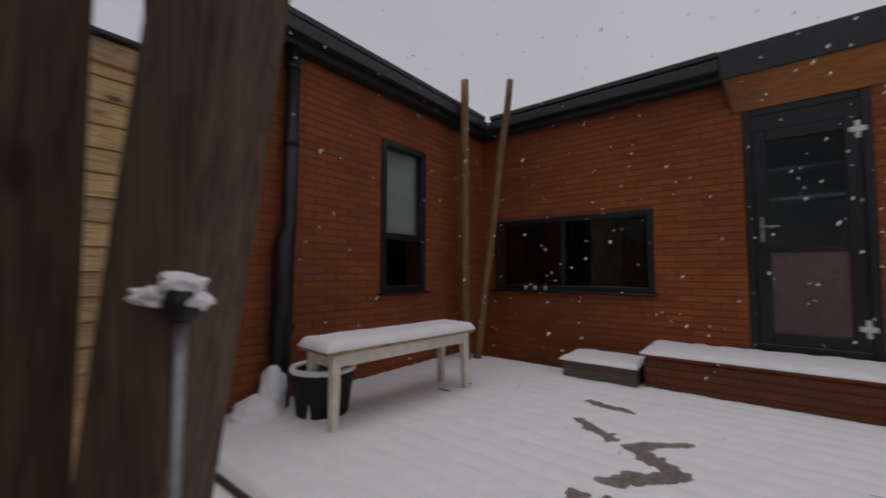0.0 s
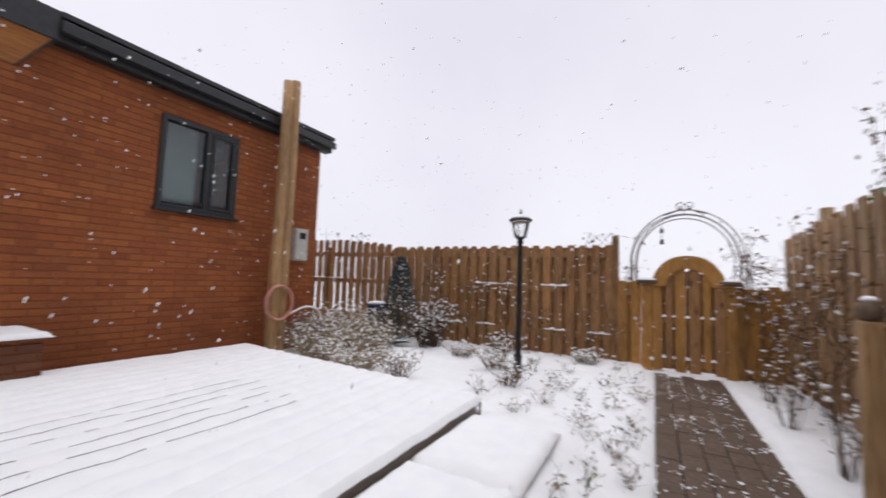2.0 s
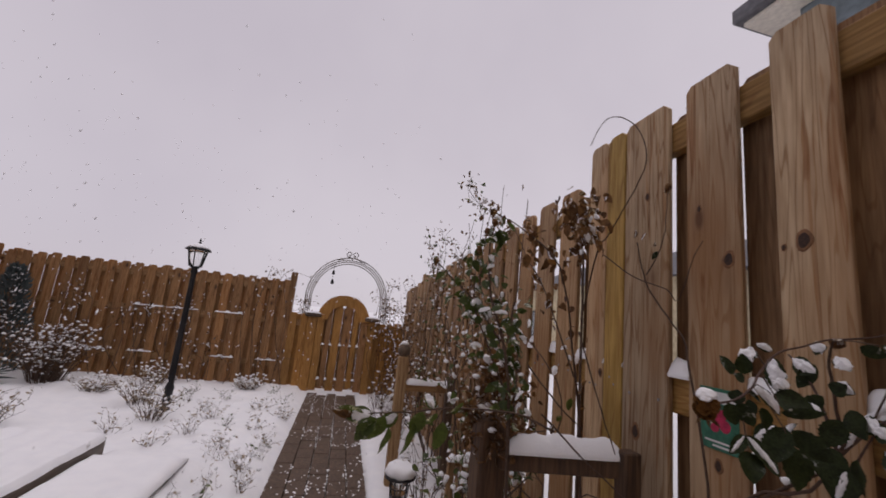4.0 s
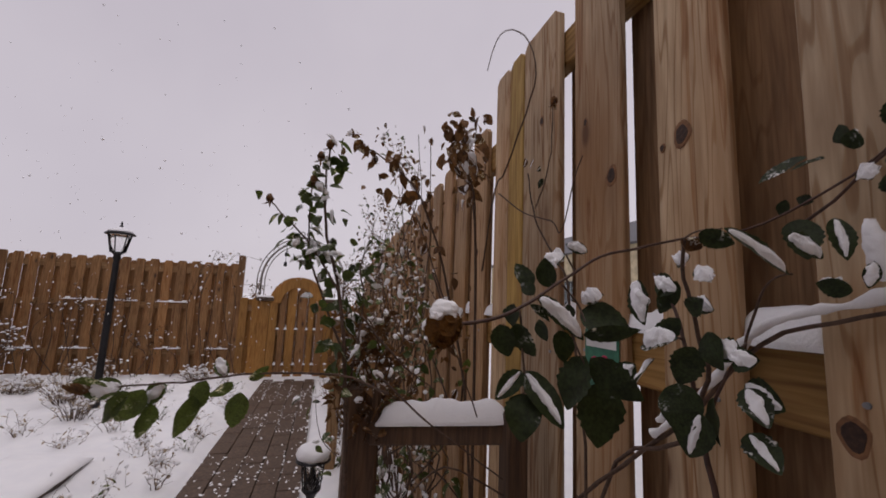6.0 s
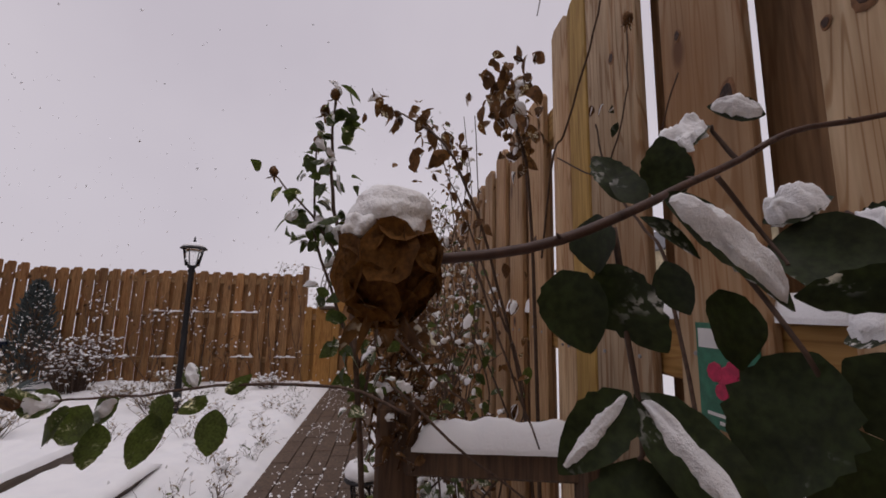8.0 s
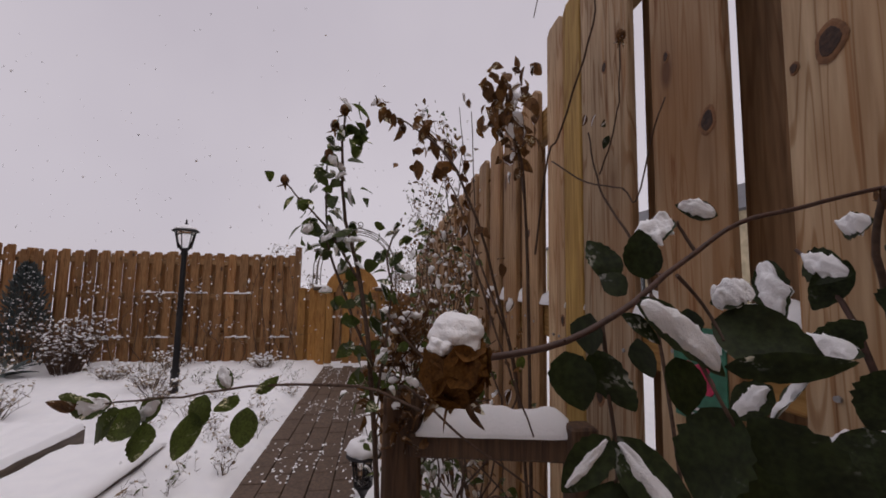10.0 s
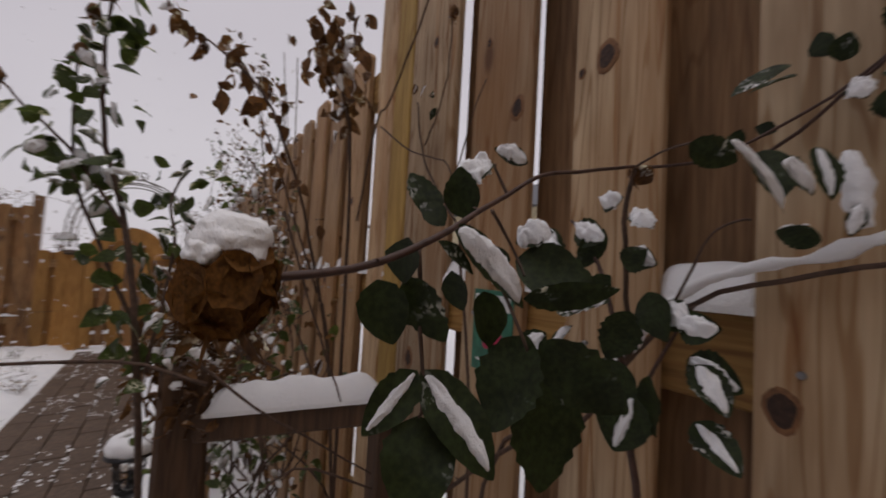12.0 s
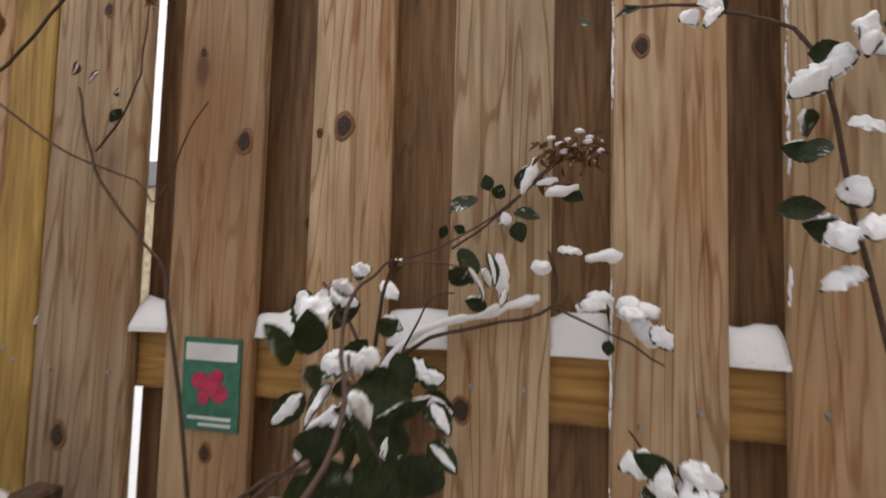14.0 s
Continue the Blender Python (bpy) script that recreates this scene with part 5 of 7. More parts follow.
leaflets((
    ((-0.225, -0.746, 1.304), (-0.218, -0.734, 1.33), 0.021, 0),
    ((-0.253, -0.735, 1.296), (-0.248, -0.724, 1.307), 0.016, 0),
    ((-0.227, -0.768, 1.306), (-0.23, -0.76, 1.335), 0.022, 0),
    ((-0.233, -0.785, 1.345), (-0.224, -0.762, 1.33), 0.022, 1.1),
    ((-0.242, -0.809, 1.348), (-0.234, -0.789, 1.356), 0.013, 0.9),
    ((-0.272, -0.727, 1.294), (-0.275, -0.78, 1.258), 0.020, 0.85),
    ((-0.267, -0.722, 1.286), (-0.274, -0.74, 1.273), 0.012, 0),
    ((-0.268, -0.704, 1.286), (-0.267, -0.702, 1.266), 0.022, 0),
), (-0.8, 0.6, 0.3))
leaflets((
    ((-0.262, -0.692, 1.265), (-0.268, -0.698, 1.238), 0.022, 0),
    ((-0.268, -0.705, 1.267), (-0.275, -0.72, 1.238), 0.022, 0),
    ((-0.253, -0.791, 1.28), (-0.29, -0.816, 1.267), 0.032, 0),
    ((-0.248, -0.795, 1.291), (-0.265, -0.807, 1.3), 0.018, 1.15),
    ((-0.269, -0.783, 1.257), (-0.306, -0.813, 1.263), 0.016, 0.6),
    ((-0.255, -0.764, 1.26), (-0.262, -0.767, 1.232), 0.024, 0),
    ((-0.248, -0.779, 1.288), (-0.25, -0.781, 1.273), 0.016, 0),
), (-0.8, 0.6, 0.3))
leaflets((
    ((-0.289, -0.776, 1.236), (-0.32, -0.801, 1.206), 0.029, 0.5),
    ((-0.279, -0.778, 1.237), (-0.271, -0.76, 1.191), 0.037, 0),
    ((-0.275, -0.795, 1.21), (-0.288, -0.788, 1.159), 0.043, 0),
    ((-0.269, -0.713, 1.222), (-0.27, -0.689, 1.199), 0.018, 0.32),
    ((-0.266, -0.717, 1.221), (-0.295, -0.741, 1.182), 0.027, 0.36),
    ((-0.271, -0.714, 1.201), (-0.289, -0.704, 1.169), 0.031, 0),
    ((-0.255, -0.74, 1.271), (-0.259, -0.744, 1.251), 0.016, 0.0),
), (-0.8, 0.6, 0.3))
leaflets((
    ((-0.305, -0.90, 1.368), (-0.325, -0.918, 1.356), 0.02, 0.5), ((-0.322, -0.914, 1.372), (-0.342, -0.976, 1.335), 0.022, 0.6),
    ((-0.33, -0.99, 1.37), (-0.345, -1.02, 1.35), 0.022, 0.8), ((-0.32, -1.05, 1.47), (-0.29, -1.02, 1.45), 0.02, 0),
), (-0.3, 0.9, 0.4))
for pts in ([(-0.266, -0.71, 1.281), (-0.264, -0.715, 1.248), (-0.266, -0.717, 1.221), (-0.271, -0.714, 1.20)], [(-0.269, -0.74, 1.294), (-0.261, -0.764, 1.272), (-0.28, -0.772, 1.236), (-0.275, -0.795, 1.21)], [(-0.255, -0.765, 1.308), (-0.25, -0.79, 1.29), (-0.262, -0.79, 1.27)], [(-0.241, -0.793, 1.324), (-0.236, -0.79, 1.338), (-0.233, -0.787, 1.345)], [(-0.228, -0.964, 1.378), (-0.27, -0.93, 1.376), (-0.32, -0.914, 1.372)]):
    cane(rose, pts, 0.0013, 0.0009, TWIG)
single_leaf(rose, (-0.228, -0.962, 1.378), (-0.25, -0.5, -0.35), 0.03, 0.02, LEAF_DRY, 0.5, 0.8, 1.0)
single_leaf(rose, (-0.225, -0.964, 1.38), (0.1, -0.3, -0.8), 0.026, 0.016, LEAF_DRY, 0.3, 0.0, 2.0)
# leaves of the spray on the boards
def spray_leaves(items):
    for base, way, ln, wd, sn in items:
        single_leaf(rose, base, way, ln * 1.1, wd * 1.25, LEAF, 0.15, sn * 0.9, base[0] * 40, 0.2, (-0.1, 1.0, 0.6))


spray_leaves((
    ((-0.315, -1.09, 1.475), (0.9, 0.1, 0.0), 0.036, 0.022, 0),
    ((-0.335, -1.095, 1.488), (0.3, 0.1, 0.9), 0.024, 0.018, 0),
    ((-0.345, -1.085, 1.475), (-0.1, 0.2, 0.2), 0.022, 0.018, 0.6),
    ((-0.375, -1.09, 1.49), (-0.35, 0.2, 0.6), 0.034, 0.02, 1.1),
    ((-0.40, -1.09, 1.495), (-0.9, 0.1, 0.25), 0.034, 0.014, 0.9),
    ((-0.37, -1.085, 1.455), (-0.9, 0.2, -0.15), 0.036, 0.02, 0),
    ((-0.375, -1.08, 1.44), (-0.2, 0.1, -0.9), 0.028, 0.022, 0),
    ((-0.355, -1.08, 1.45), (-0.3, 0.3, -0.6), 0.018, 0.016, 1.2),
    ((-0.30, -1.09, 1.425), (0.5, 0.1, 0.25), 0.018, 0.012, 0.7),
    ((-0.27, -1.09, 1.435), (0.3, 0.1, -0.9), 0.020, 0.012, 0),
))
spray_leaves((
    ((-0.435, -1.09, 1.49), (-0.8, 0.1, -0.4), 0.034, 0.02, 0),
    ((-0.43, -1.08, 1.40), (-0.9, 0.1, -0.05), 0.036, 0.012, 1.1),
    ((-0.30, -1.06, 1.40), (-0.3, 0.3, -0.7), 0.05, 0.03, 0),
    ((-0.335, -1.06, 1.395), (-0.3, 0.2, -0.8), 0.046, 0.02, 0.5),
    ((-0.46, -1.07, 1.325), (-0.95, 0.1, 0.05), 0.036, 0.02, 1.2),
    ((-0.51, -1.07, 1.315), (-0.9, 0.2, 0.0), 0.034, 0.02, 1.2),
    ((-0.55, -1.065, 1.30), (-0.6, 0.2, -0.6), 0.036, 0.022, 1.2),
    ((-0.50, -1.07, 1.28), (0.1, 0.1, -1.0), 0.02, 0.014, 0),
    ((-0.36, -1.07, 1.345), (0.1, 0.2, -0.9), 0.026, 0.012, 1.0),
    ((-0.335, -1.08, 1.315), (0.7, 0.2, 0.2), 0.03, 0.018, 1.2),
))
spray_leaves((
    ((-0.155, -1.03, 1.33), (0.4, 0.2, -0.8), 0.052, 0.024, 1.1),
    ((-0.19, -1.03, 1.345), (-0.6, 0.3, -0.3), 0.034, 0.02, 1.3),
    ((-0.20, -1.02, 1.30), (-0.5, 0.3, -0.2), 0.032, 0.02, 1.1),
    ((-0.185, -1.0, 1.275), (0.6, 0.3, -0.7), 0.055, 0.024, 1.0),
    ((-0.225, -1.0, 1.26), (-0.4, 0.2, -0.8), 0.045, 0.03, 0),
    ((-0.215, -0.99, 1.24), (0.3, 0.2, -0.9), 0.05, 0.032, 0),
    ((-0.255, -1.0, 1.23), (-0.7, 0.2, 0.1), 0.034, 0.024, 0.8),
    ((-0.27, -1.0, 1.20), (-0.6, 0.2, -0.6), 0.042, 0.026, 0.6),
    ((-0.23, -1.0, 1.18), (-0.1, 0.2, -1.0), 0.05, 0.034, 0),
    ((-0.20, -1.0, 1.285), (-0.5, 0.2, 0.3), 0.03, 0.022, 0.5),
))
spray_leaves((
    ((-0.075, -1.03, 1.335), (-0.25, 0.2, -0.9), 0.07, 0.034, 1.0),
    ((-0.115, -1.03, 1.33), (-0.8, 0.3, -0.2), 0.05, 0.03, 0.9),
    ((-0.145, -1.04, 1.36), (-0.5, 0.2, 0.1), 0.03, 0.022, 1.1),
    ((-0.12, -1.00, 1.235), (-0.9, 0.3, 0.25), 0.07, 0.036, 1.0),
    ((-0.14, -1.00, 1.215), (0.5, 0.3, -0.7), 0.06, 0.034, 0.5),
    ((-0.235, -1.01, 1.245), (-0.6, 0.3, -0.2), 0.036, 0.026, 1.0),
    ((-0.255, -1.02, 1.20), (-0.8, 0.2, -0.3), 0.045, 0.032, 0.6),
    ((-0.19, -0.99, 1.19), (-0.3, 0.3, -0.9), 0.06, 0.042, 0),
    ((-0.22, -0.99, 1.16), (0.2, 0.2, -0.9), 0.055, 0.04, 0.3),
    ((-0.27, -1.0, 1.15), (-0.7, 0.2, -0.4), 0.044, 0.028, 0.35),
    ((-0.10, -1.0, 1.20), (0.6, 0.3, -0.7), 0.055, 0.03, 0.7),
))
cane(rose, [(-0.21, -1.03, 1.02), (-0.205, -1.01, 1.12), (-0.19, -1.01, 1.20), (-0.15, -1.03, 1.29), (-0.10, -1.04, 1.345)], 0.0042, 0.002, RED_STEM, 0.003, 7, 4)
cane(rose, [(-0.205, -1.01, 1.12), (-0.235, -1.01, 1.20), (-0.26, -1.02, 1.25)], 0.0025, 0.0015, RED_STEM)
bm = bmesh.new()
for k in range(60):
    p = Vector((-0.455 + prng.gauss(0, 0.024), -1.085 + prng.gauss(0, 0.012), 1.545 + prng.gauss(0, 0.012)))
    d = Vector((prng.gauss(0, 1), prng.gauss(0.2, 0.5), prng.gauss(-0.4, 0.5)))
    leaf(bm, p, d, 0.022, 0.009, 0.3, 0.5, prng.uniform(-1, 1))
tagged(part("leaves", bm, LEAF_DRY, rose, "small withered shoot leaves"), kind="stuff")
bm = bmesh.new()
for k in range(9):
    blob(bm, (-0.455 + prng.gauss(0, 0.022), -1.082 + prng.gauss(0, 0.01), 1.555 + prng.gauss(0, 0.01)), (0.007, 0.005, 0.004), k, 1, 0.4)
tagged(part("snow_dots", bm, SNOW, rose, "dots of snow on the shoot"), kind="stuff")
# snow-laden tufts at the boards further along
for c, count, big in (((-0.76, -1.04, 1.67), 7, 1.3), ((-0.75, -1.04, 1.43), 6, 1.2), ((-0.565, -1.04, 1.12), 8, 1.2), ((-0.73, -1.04, 1.56), 4, 1.0), ((-0.60, -1.06, 1.70), 4, 0.9), ((-0.48, -1.08, 1.71), 2, 0.9)):
    for k in range(count):
        base = Vector(c) + Vector((prng.gauss(0, 0.03), prng.gauss(0, 0.012), prng.gauss(0, 0.025)))
        single_leaf(rose, base, (prng.gauss(0, 1), prng.gauss(0.3, 0.4), prng.gauss(-0.2, 0.4)), 0.042 * big, 0.027 * big, LEAF, 0.2, 1.2 if prng.random() < 0.75 else 0, prng.uniform(-1, 1), 0.2, (0.2, 1.0, 0.7))
cane(rose, [(-0.9, -1.09, 0.4), (-0.85, -1.07, 1.1), (-0.78, -1.06, 1.45), (-0.74, -1.06, 1.66), (-0.64, -1.06, 1.72), (-0.52, -1.08, 1.75)], 0.004, 0.002, TWIG)
cane(rose, [(-0.82, -1.07, 1.0), (-0.66, -1.06, 1.08), (-0.56, -1.05, 1.13), (-0.52, -1.05, 1.17)], 0.003, 0.0015, TWIG)
# bare canes on the next boards
cane(rose, [(0.13, -1.08, 0.5), (0.14, -1.08, 0.99), (0.19, -1.08, 1.278), (0.21, -1.08, 1.36), (0.248, -1.08, 1.399), (0.34, -1.08, 1.50), (0.371, -1.08, 1.558), (0.406, -1.08, 1.678)], 0.0035, 0.002, TWIG)
cane(rose, [(0.36, -1.08, 1.56), (0.31, -1.08, 1.62), (0.28, -1.08, 1.70), (0.267, -1.081, 1.837)], 0.002, 0.0014, TWIG)
cane(rose, [(0.547, -1.05, 1.649), (0.40, -1.07, 1.55), (0.274, -1.08, 1.508), (0.23, -1.08, 1.47), (0.17, -1.08, 1.60), (0.14, -1.08, 1.64)], 0.0022, 0.0013, TWIG)
cane(rose, [(0.70, -1.06, 1.4), (0.60, -1.06, 1.68), (0.576, -1.08, 1.727), (0.45, -1.08, 1.85), (0.363, -1.08, 1.97), (0.40, -1.06, 2.12), (0.52, -1.03, 2.2), (0.63, -1.03, 2.13)], 0.0035, 0.0016, TWIG)
bm = bmesh.new()
blob(bm, (0.267, -1.081, 1.84), (0.011, 0.011, 0.012), 3, 2, 0.5)
for k in range(5):
    leaf(bm, (0.267, -1.081, 1.832), (math.cos(k * 1.3), math.sin(k * 1.3), -0.9), 0.022, 0.006, 0.2, 0.3, k)
part("dry_bud", bm, LEAF_DRY, rose, "dry brown rose bud")
for base, way in (((0.30, -1.07, 1.63), (0.4, 0.3, -0.8)), ((0.35, -1.07, 1.70), (0.5, 0.3, -0.6)), ((0.30, -1.06, 1.66), (-0.5, 0.3, -0.4)), ((0.40, -1.07, 1.72), (-0.3, 0.2, -0.8))):
    single_leaf(rose, base, way, 0.03, 0.016, LEAF_DRY if base[0] > 0.32 else LEAF, 0.3, 0.3, base[2] * 5)

# plant tag on the fence
tag = thing("plant_tag", (0.147, -1.125, 1.154), "small plant label with a picture of red flowers", "plant label")
bar("card", plain("green_printed_card", (0.03, 0.16, 0.10), 0.4, scale=60, vary=0.3), tag, 0.092, 0.205, -1.1335, -1.131, 1.075, 1.235)
bar("header", WHITE_PLASTIC, tag, 0.098, 0.199, -1.1308, -1.1296, 1.196, 1.226, label="white header strip")
bm = bmesh.new()
for dx, dz, r in ((0, 0, 0.02), (0.022, 0.008, 0.016), (-0.018, -0.012, 0.017), (-0.012, 0.016, 0.014), (0.012, -0.02, 0.013)):
    tube(bm, [(0.148 + dx, -1.1308, 1.152 + dz), (0.148 + dx, -1.1292 + dx * 0.02 + dz * 0.01, 1.152 + dz)], [r, r * 0.92], 9)
part("flower_print", bm, plain("red_flower_print", (0.55, 0.03, 0.10), 0.4, scale=90, vary=0.3), tag, "red flower print")
for z in (1.094, 1.083):
    bar("print_bar", WHITE_PLASTIC, tag, 0.105, 0.190 - (1.094 - z) * 2, -1.1306, -1.1298, z, z + 0.005)

# upright rose bush in front of the fence
bush = thing("rose_bush", (0.33, -0.58, 0.0), "upright rose bush with buds and green leaves dusted with snow", "rose bush")
l1 = cane(bush, [(0.30, -0.62, 0.1), (0.30, -0.60, 0.8), (0.27, -0.57, 1.2), (0.31, -0.52, 1.42), (0.32, -0.505, 1.55), (0.302, -0.509, 1.636)], 0.006, 0.0018)
l2 = cane(bush, [(0.28, -0.58, 1.15), (0.32, -0.50, 1.33), (0.345, -0.475, 1.43), (0.333, -0.477, 1.555)], 0.003, 0.0015)
l3 = cane(bush, [(0.30, -0.55, 1.30), (0.36, -0.47, 1.42), (0.40, -0.41, 1.48), (0.429, -0.372, 1.522)], 0.003, 0.0015)
l4 = cane(bush, [(0.27, -0.59, 1.10), (0.31, -0.61, 1.28), (0.35, -0.60, 1.36), (0.38, -0.62, 1.42)], 0.003, 0.0015)
for p in ((0.302, -0.509, 1.64), (0.333, -0.477, 1.558), (0.429, -0.372, 1.525), (0.31, -0.49, 1.61)):
    bm = bmesh.new()
    blob(bm, p, (0.009, 0.009, 0.012), p[0] * 30, 2, 0.4)
    for k in range(4):
        leaf(bm, (p[0], p[1], p[2] - 0.008), (math.cos(k * 1.6), math.sin(k * 1.6), -0.7), 0.018, 0.005, 0.2, 0.3, k)
    part("bud", bm, LEAF_DRY, bush, "dry rose bud")
rng = random.Random(21)
for line, count, lo in ((l1, 70, 7), (l2, 46, 0), (l3, 22, 1), (l4, 40, 0)):
    for k in range(count):
        p = line[min(len(line) - 2, lo + rng.randrange(len(line) - lo))] + Vector((rng.gauss(0, 0.022), rng.gauss(0, 0.022), rng.gauss(0, 0.012)))
        single_leaf(bush, p, (rng.gauss(0, 1), rng.gauss(0, 1), rng.gauss(-0.35, 0.5)), rng.uniform(0.024, 0.042), rng.uniform(0.016, 0.027), LEAF_BUSH, 0.3, 0.8 if rng.random() < 0.3 else 0, rng.uniform(-1, 1))
# low arching branch with hanging leaves
low = cane(bush, [(0.18, -0.66, 1.10), (0.20, -0.56, 1.135), (0.215, -0.42, 1.135), (0.20, -0.30, 1.125), (0.185, -0.20, 1.12)], 0.003, 0.0014)
for base, way, ln, sn in (((0.222, -0.385, 1.10), (0, 0.1, -1), 0.055, 0), ((0.22, -0.37, 1.12), (0.1, 0.5, -0.5), 0.04, 0), ((0.21, -0.40, 1.125), (0, -0.5, 0.3), 0.032, 0), ((0.215, -0.36, 1.13), (0.1, 0.2, 0.3), 0.035, 0.9),
                          ((0.205, -0.31, 1.10), (0.0, 0.15, -1), 0.062, 0), ((0.205, -0.33, 1.125), (0.1, 0.3, -0.8), 0.05, 0), ((0.20, -0.27, 1.12), (0.1, 0.5, -0.4), 0.045, 0.7), ((0.195, -0.25, 1.09), (0.05, 0.1, -1), 0.05, 0),
                          ((0.19, -0.24, 1.115), (0.1, 0.4, -0.6), 0.06, 0), ((0.188, -0.21, 1.12), (0.0, 1, -0.1), 0.05, 0.8), ((0.19, -0.22, 1.11), (0.1, 0.6, -0.6), 0.055, 0), ((0.185, -0.19, 1.12), (0.0, 1, 0.1), 0.045, 0)):
    single_leaf(bush, base, way, ln * 1.25, ln * 0.74, LEAF_BUSH, 0.2, sn, base[1] * 20, 0.2, (-1.0, -0.3, 0.3))
single_leaf(bush, (0.185, -0.17, 1.12), (0, 1, -0.05), 0.05, 0.025, LEAF_DRY, 0.2, 0.0, 2.0)
# twigs that cross before the post
for pts in ([(0.2, -0.634, 1.136), (0.19, -0.72, 1.06), (0.2, -0.804, 0.997), (0.2, -0.919, 0.913)], [(0.22, -0.60, 1.25), (0.2, -0.68, 1.16), (0.21, -0.76, 1.10)], [(0.23, -0.75, 1.35), (0.22, -0.80, 1.2), (0.21, -0.86, 1.04)], [(0.26, -0.95, 0.85), (0.24, -0.8, 0.93), (0.23, -0.7, 0.86)]):
    cane(bush, pts, 0.0025, 0.0016)

# withered climbers: brown leaves over the fence top
dry = thing("withered_climber", (0.6, -0.95, 0.0), "withered climber with curled brown leaves along the fence top", "climbing plant")
d1 = cane(dry, [(0.55, -1.0, 0.1), (0.50, -0.95, 0.9), (0.42, -0.85, 1.3), (0.33, -0.74, 1.54), (0.42, -0.66, 1.66), (0.563, -0.578, 1.756)], 0.005, 0.0015)
d2 = cane(dry, [(0.62, -1.02, 0.1), (0.60, -1.0, 1.2), (0.56, -0.97, 1.60), (0.52, -0.93, 1.70), (0.46, -0.89, 1.78), (0.38, -0.87, 1.73)], 0.006, 0.002)
d3 = cane(dry, [(0.58, -0.98, 1.55), (0.60, -0.97, 1.68), (0.62, -0.96, 1.78), (0.68, -0.95, 1.86)], 0.003, 0.0014)
d4 = cane(dry, [(0.45, -0.88, 1.2), (0.50, -0.80, 1.45), (0.62, -0.76, 1.62), (0.7, -0.74, 1.74)], 0.003, 0.0014)
leaves, snowy = bmesh.new(), bmesh.new()
spray(rng, leaves, snowy, d1[10:], 46, 0.036, 0.022, 0.12, 0.9)
spray(rng, leaves, snowy, d2[11:], 110, 0.040, 0.036, 0.22, 0.9)
spray(rng, leaves, snowy, d3[5:], 36, 0.034, 0.03, 0.2, 0.9)
spray(rng, leaves, snowy, d4, 60, 0.03, 0.04, 0.2, 0.7)
tagged(part("leaves", leaves, LEAF_DRY, dry, "curled brown leaves"), kind="stuff")
tagged(part("snow_dots", snowy, SNOW, dry, "dots of snow on the leaves"), kind="stuff")
single_leaf(dry, (0.335, -0.73, 1.56), (-0.3, 0.6, -0.5), 0.05, 0.034, PETAL, 0.3, 0.0, 1.0)


def climber(x0, x1, zs, canes, leaf_count, size, seed, mat, label, out=0.16, dryness=0.35):
    """A tangle of canes and leaves trained on the fence."""
    rng = random.Random(seed)
    plant = thing("climbing_plant", ((x0 + x1) / 2, FENCE_Y + 0.12, 0.0), label, "climbing plant", "climbers on the fence")
    fresh, dried, snowy = bmesh.new(), bmesh.new(), bmesh.new()
    for k in range(canes):
        x, top = rng.uniform(x0, x1), rng.uniform(zs * 0.6, zs)
        pts = [(x, FENCE_Y + 0.08, 0.03)]
        for q in range(1, 6):
            pts.append((x + rng.gauss(0, 0.07) * q * 0.7, FENCE_Y + 0.04 + rng.random() * out, top * q / 5))
        line = cane(plant, pts, 0.0055, 0.0018, TWIG, 0.006, 5)
        for q in range(2):
            s = line[rng.randrange(4, len(line))]
            tw = [s, s + Vector((rng.gauss(0, 0.09), rng.uniform(0.0, 0.12), rng.uniform(0.02, 0.14))), s + Vector((rng.gauss(0, 0.16), rng.uniform(0.0, 0.16), rng.uniform(0.08, 0.26)))]
            line = line + cane(plant, tw, 0.0022, 0.0012, TWIG, 0.004, 4, 0, "twig")
        n = leaf_count // canes
        spray(rng, fresh, snowy, line[5:], round(n * (1 - dryness)), size, 0.045, 0.30, 0.3)
        spray(rng, dried, snowy, line[9:], round(n * dryness), size * 0.85, 0.045, 0.25, 0.8)
        for q in range(4):
            p = line[rng.randrange(len(line) // 2, len(line))]
            blob(snowy, p, (rng.uniform(0.012, 0.028), rng.uniform(0.010, 0.02), rng.uniform(0.007, 0.014)), rng.random() * 9, 1, 0.5)
    for name, b, m, lab in (("leaves", fresh, mat, "dark green leaves"), ("dry_leaves", dried, LEAF_DRY, "withered brown leaves"), ("snow_dots", snowy, SNOW, "clumps of snow on twigs and leaves")):
        tagged(part(name, b, m, plant, lab), kind="stuff")
    return plant


climber(0.75, 1.3, 1.5, 10, 330, 0.046, 31, LEAF_BUSH, "leafy climbing rose with dark green leaves under snow", 0.34, 0.2)
climber(1.15, 2.2, 2.45, 13, 640, 0.034, 32, LEAF_BUSH, "tall climbing rose with withered tips above the fence", 0.22, 0.74)
climber(2.4, 3.7, 2.12, 12, 460, 0.036, 33, LEAF_BUSH, "snowy climber hanging over the fence top", 0.22, 0.6)
climber(3.7, 5.0, 1.9, 11, 330, 0.045, 34, LEAF_DRY, "bare climber with brown leaves and snow", 0.2, 0.6)
climber(5.0, 5.95, 1.7, 7, 150, 0.045, 35, LEAF_DRY, "bare climber with brown leaves beside the gate", 0.25, 0.6)

# posts and cross bars beside the path
PX, PY = 0.585, -0.652
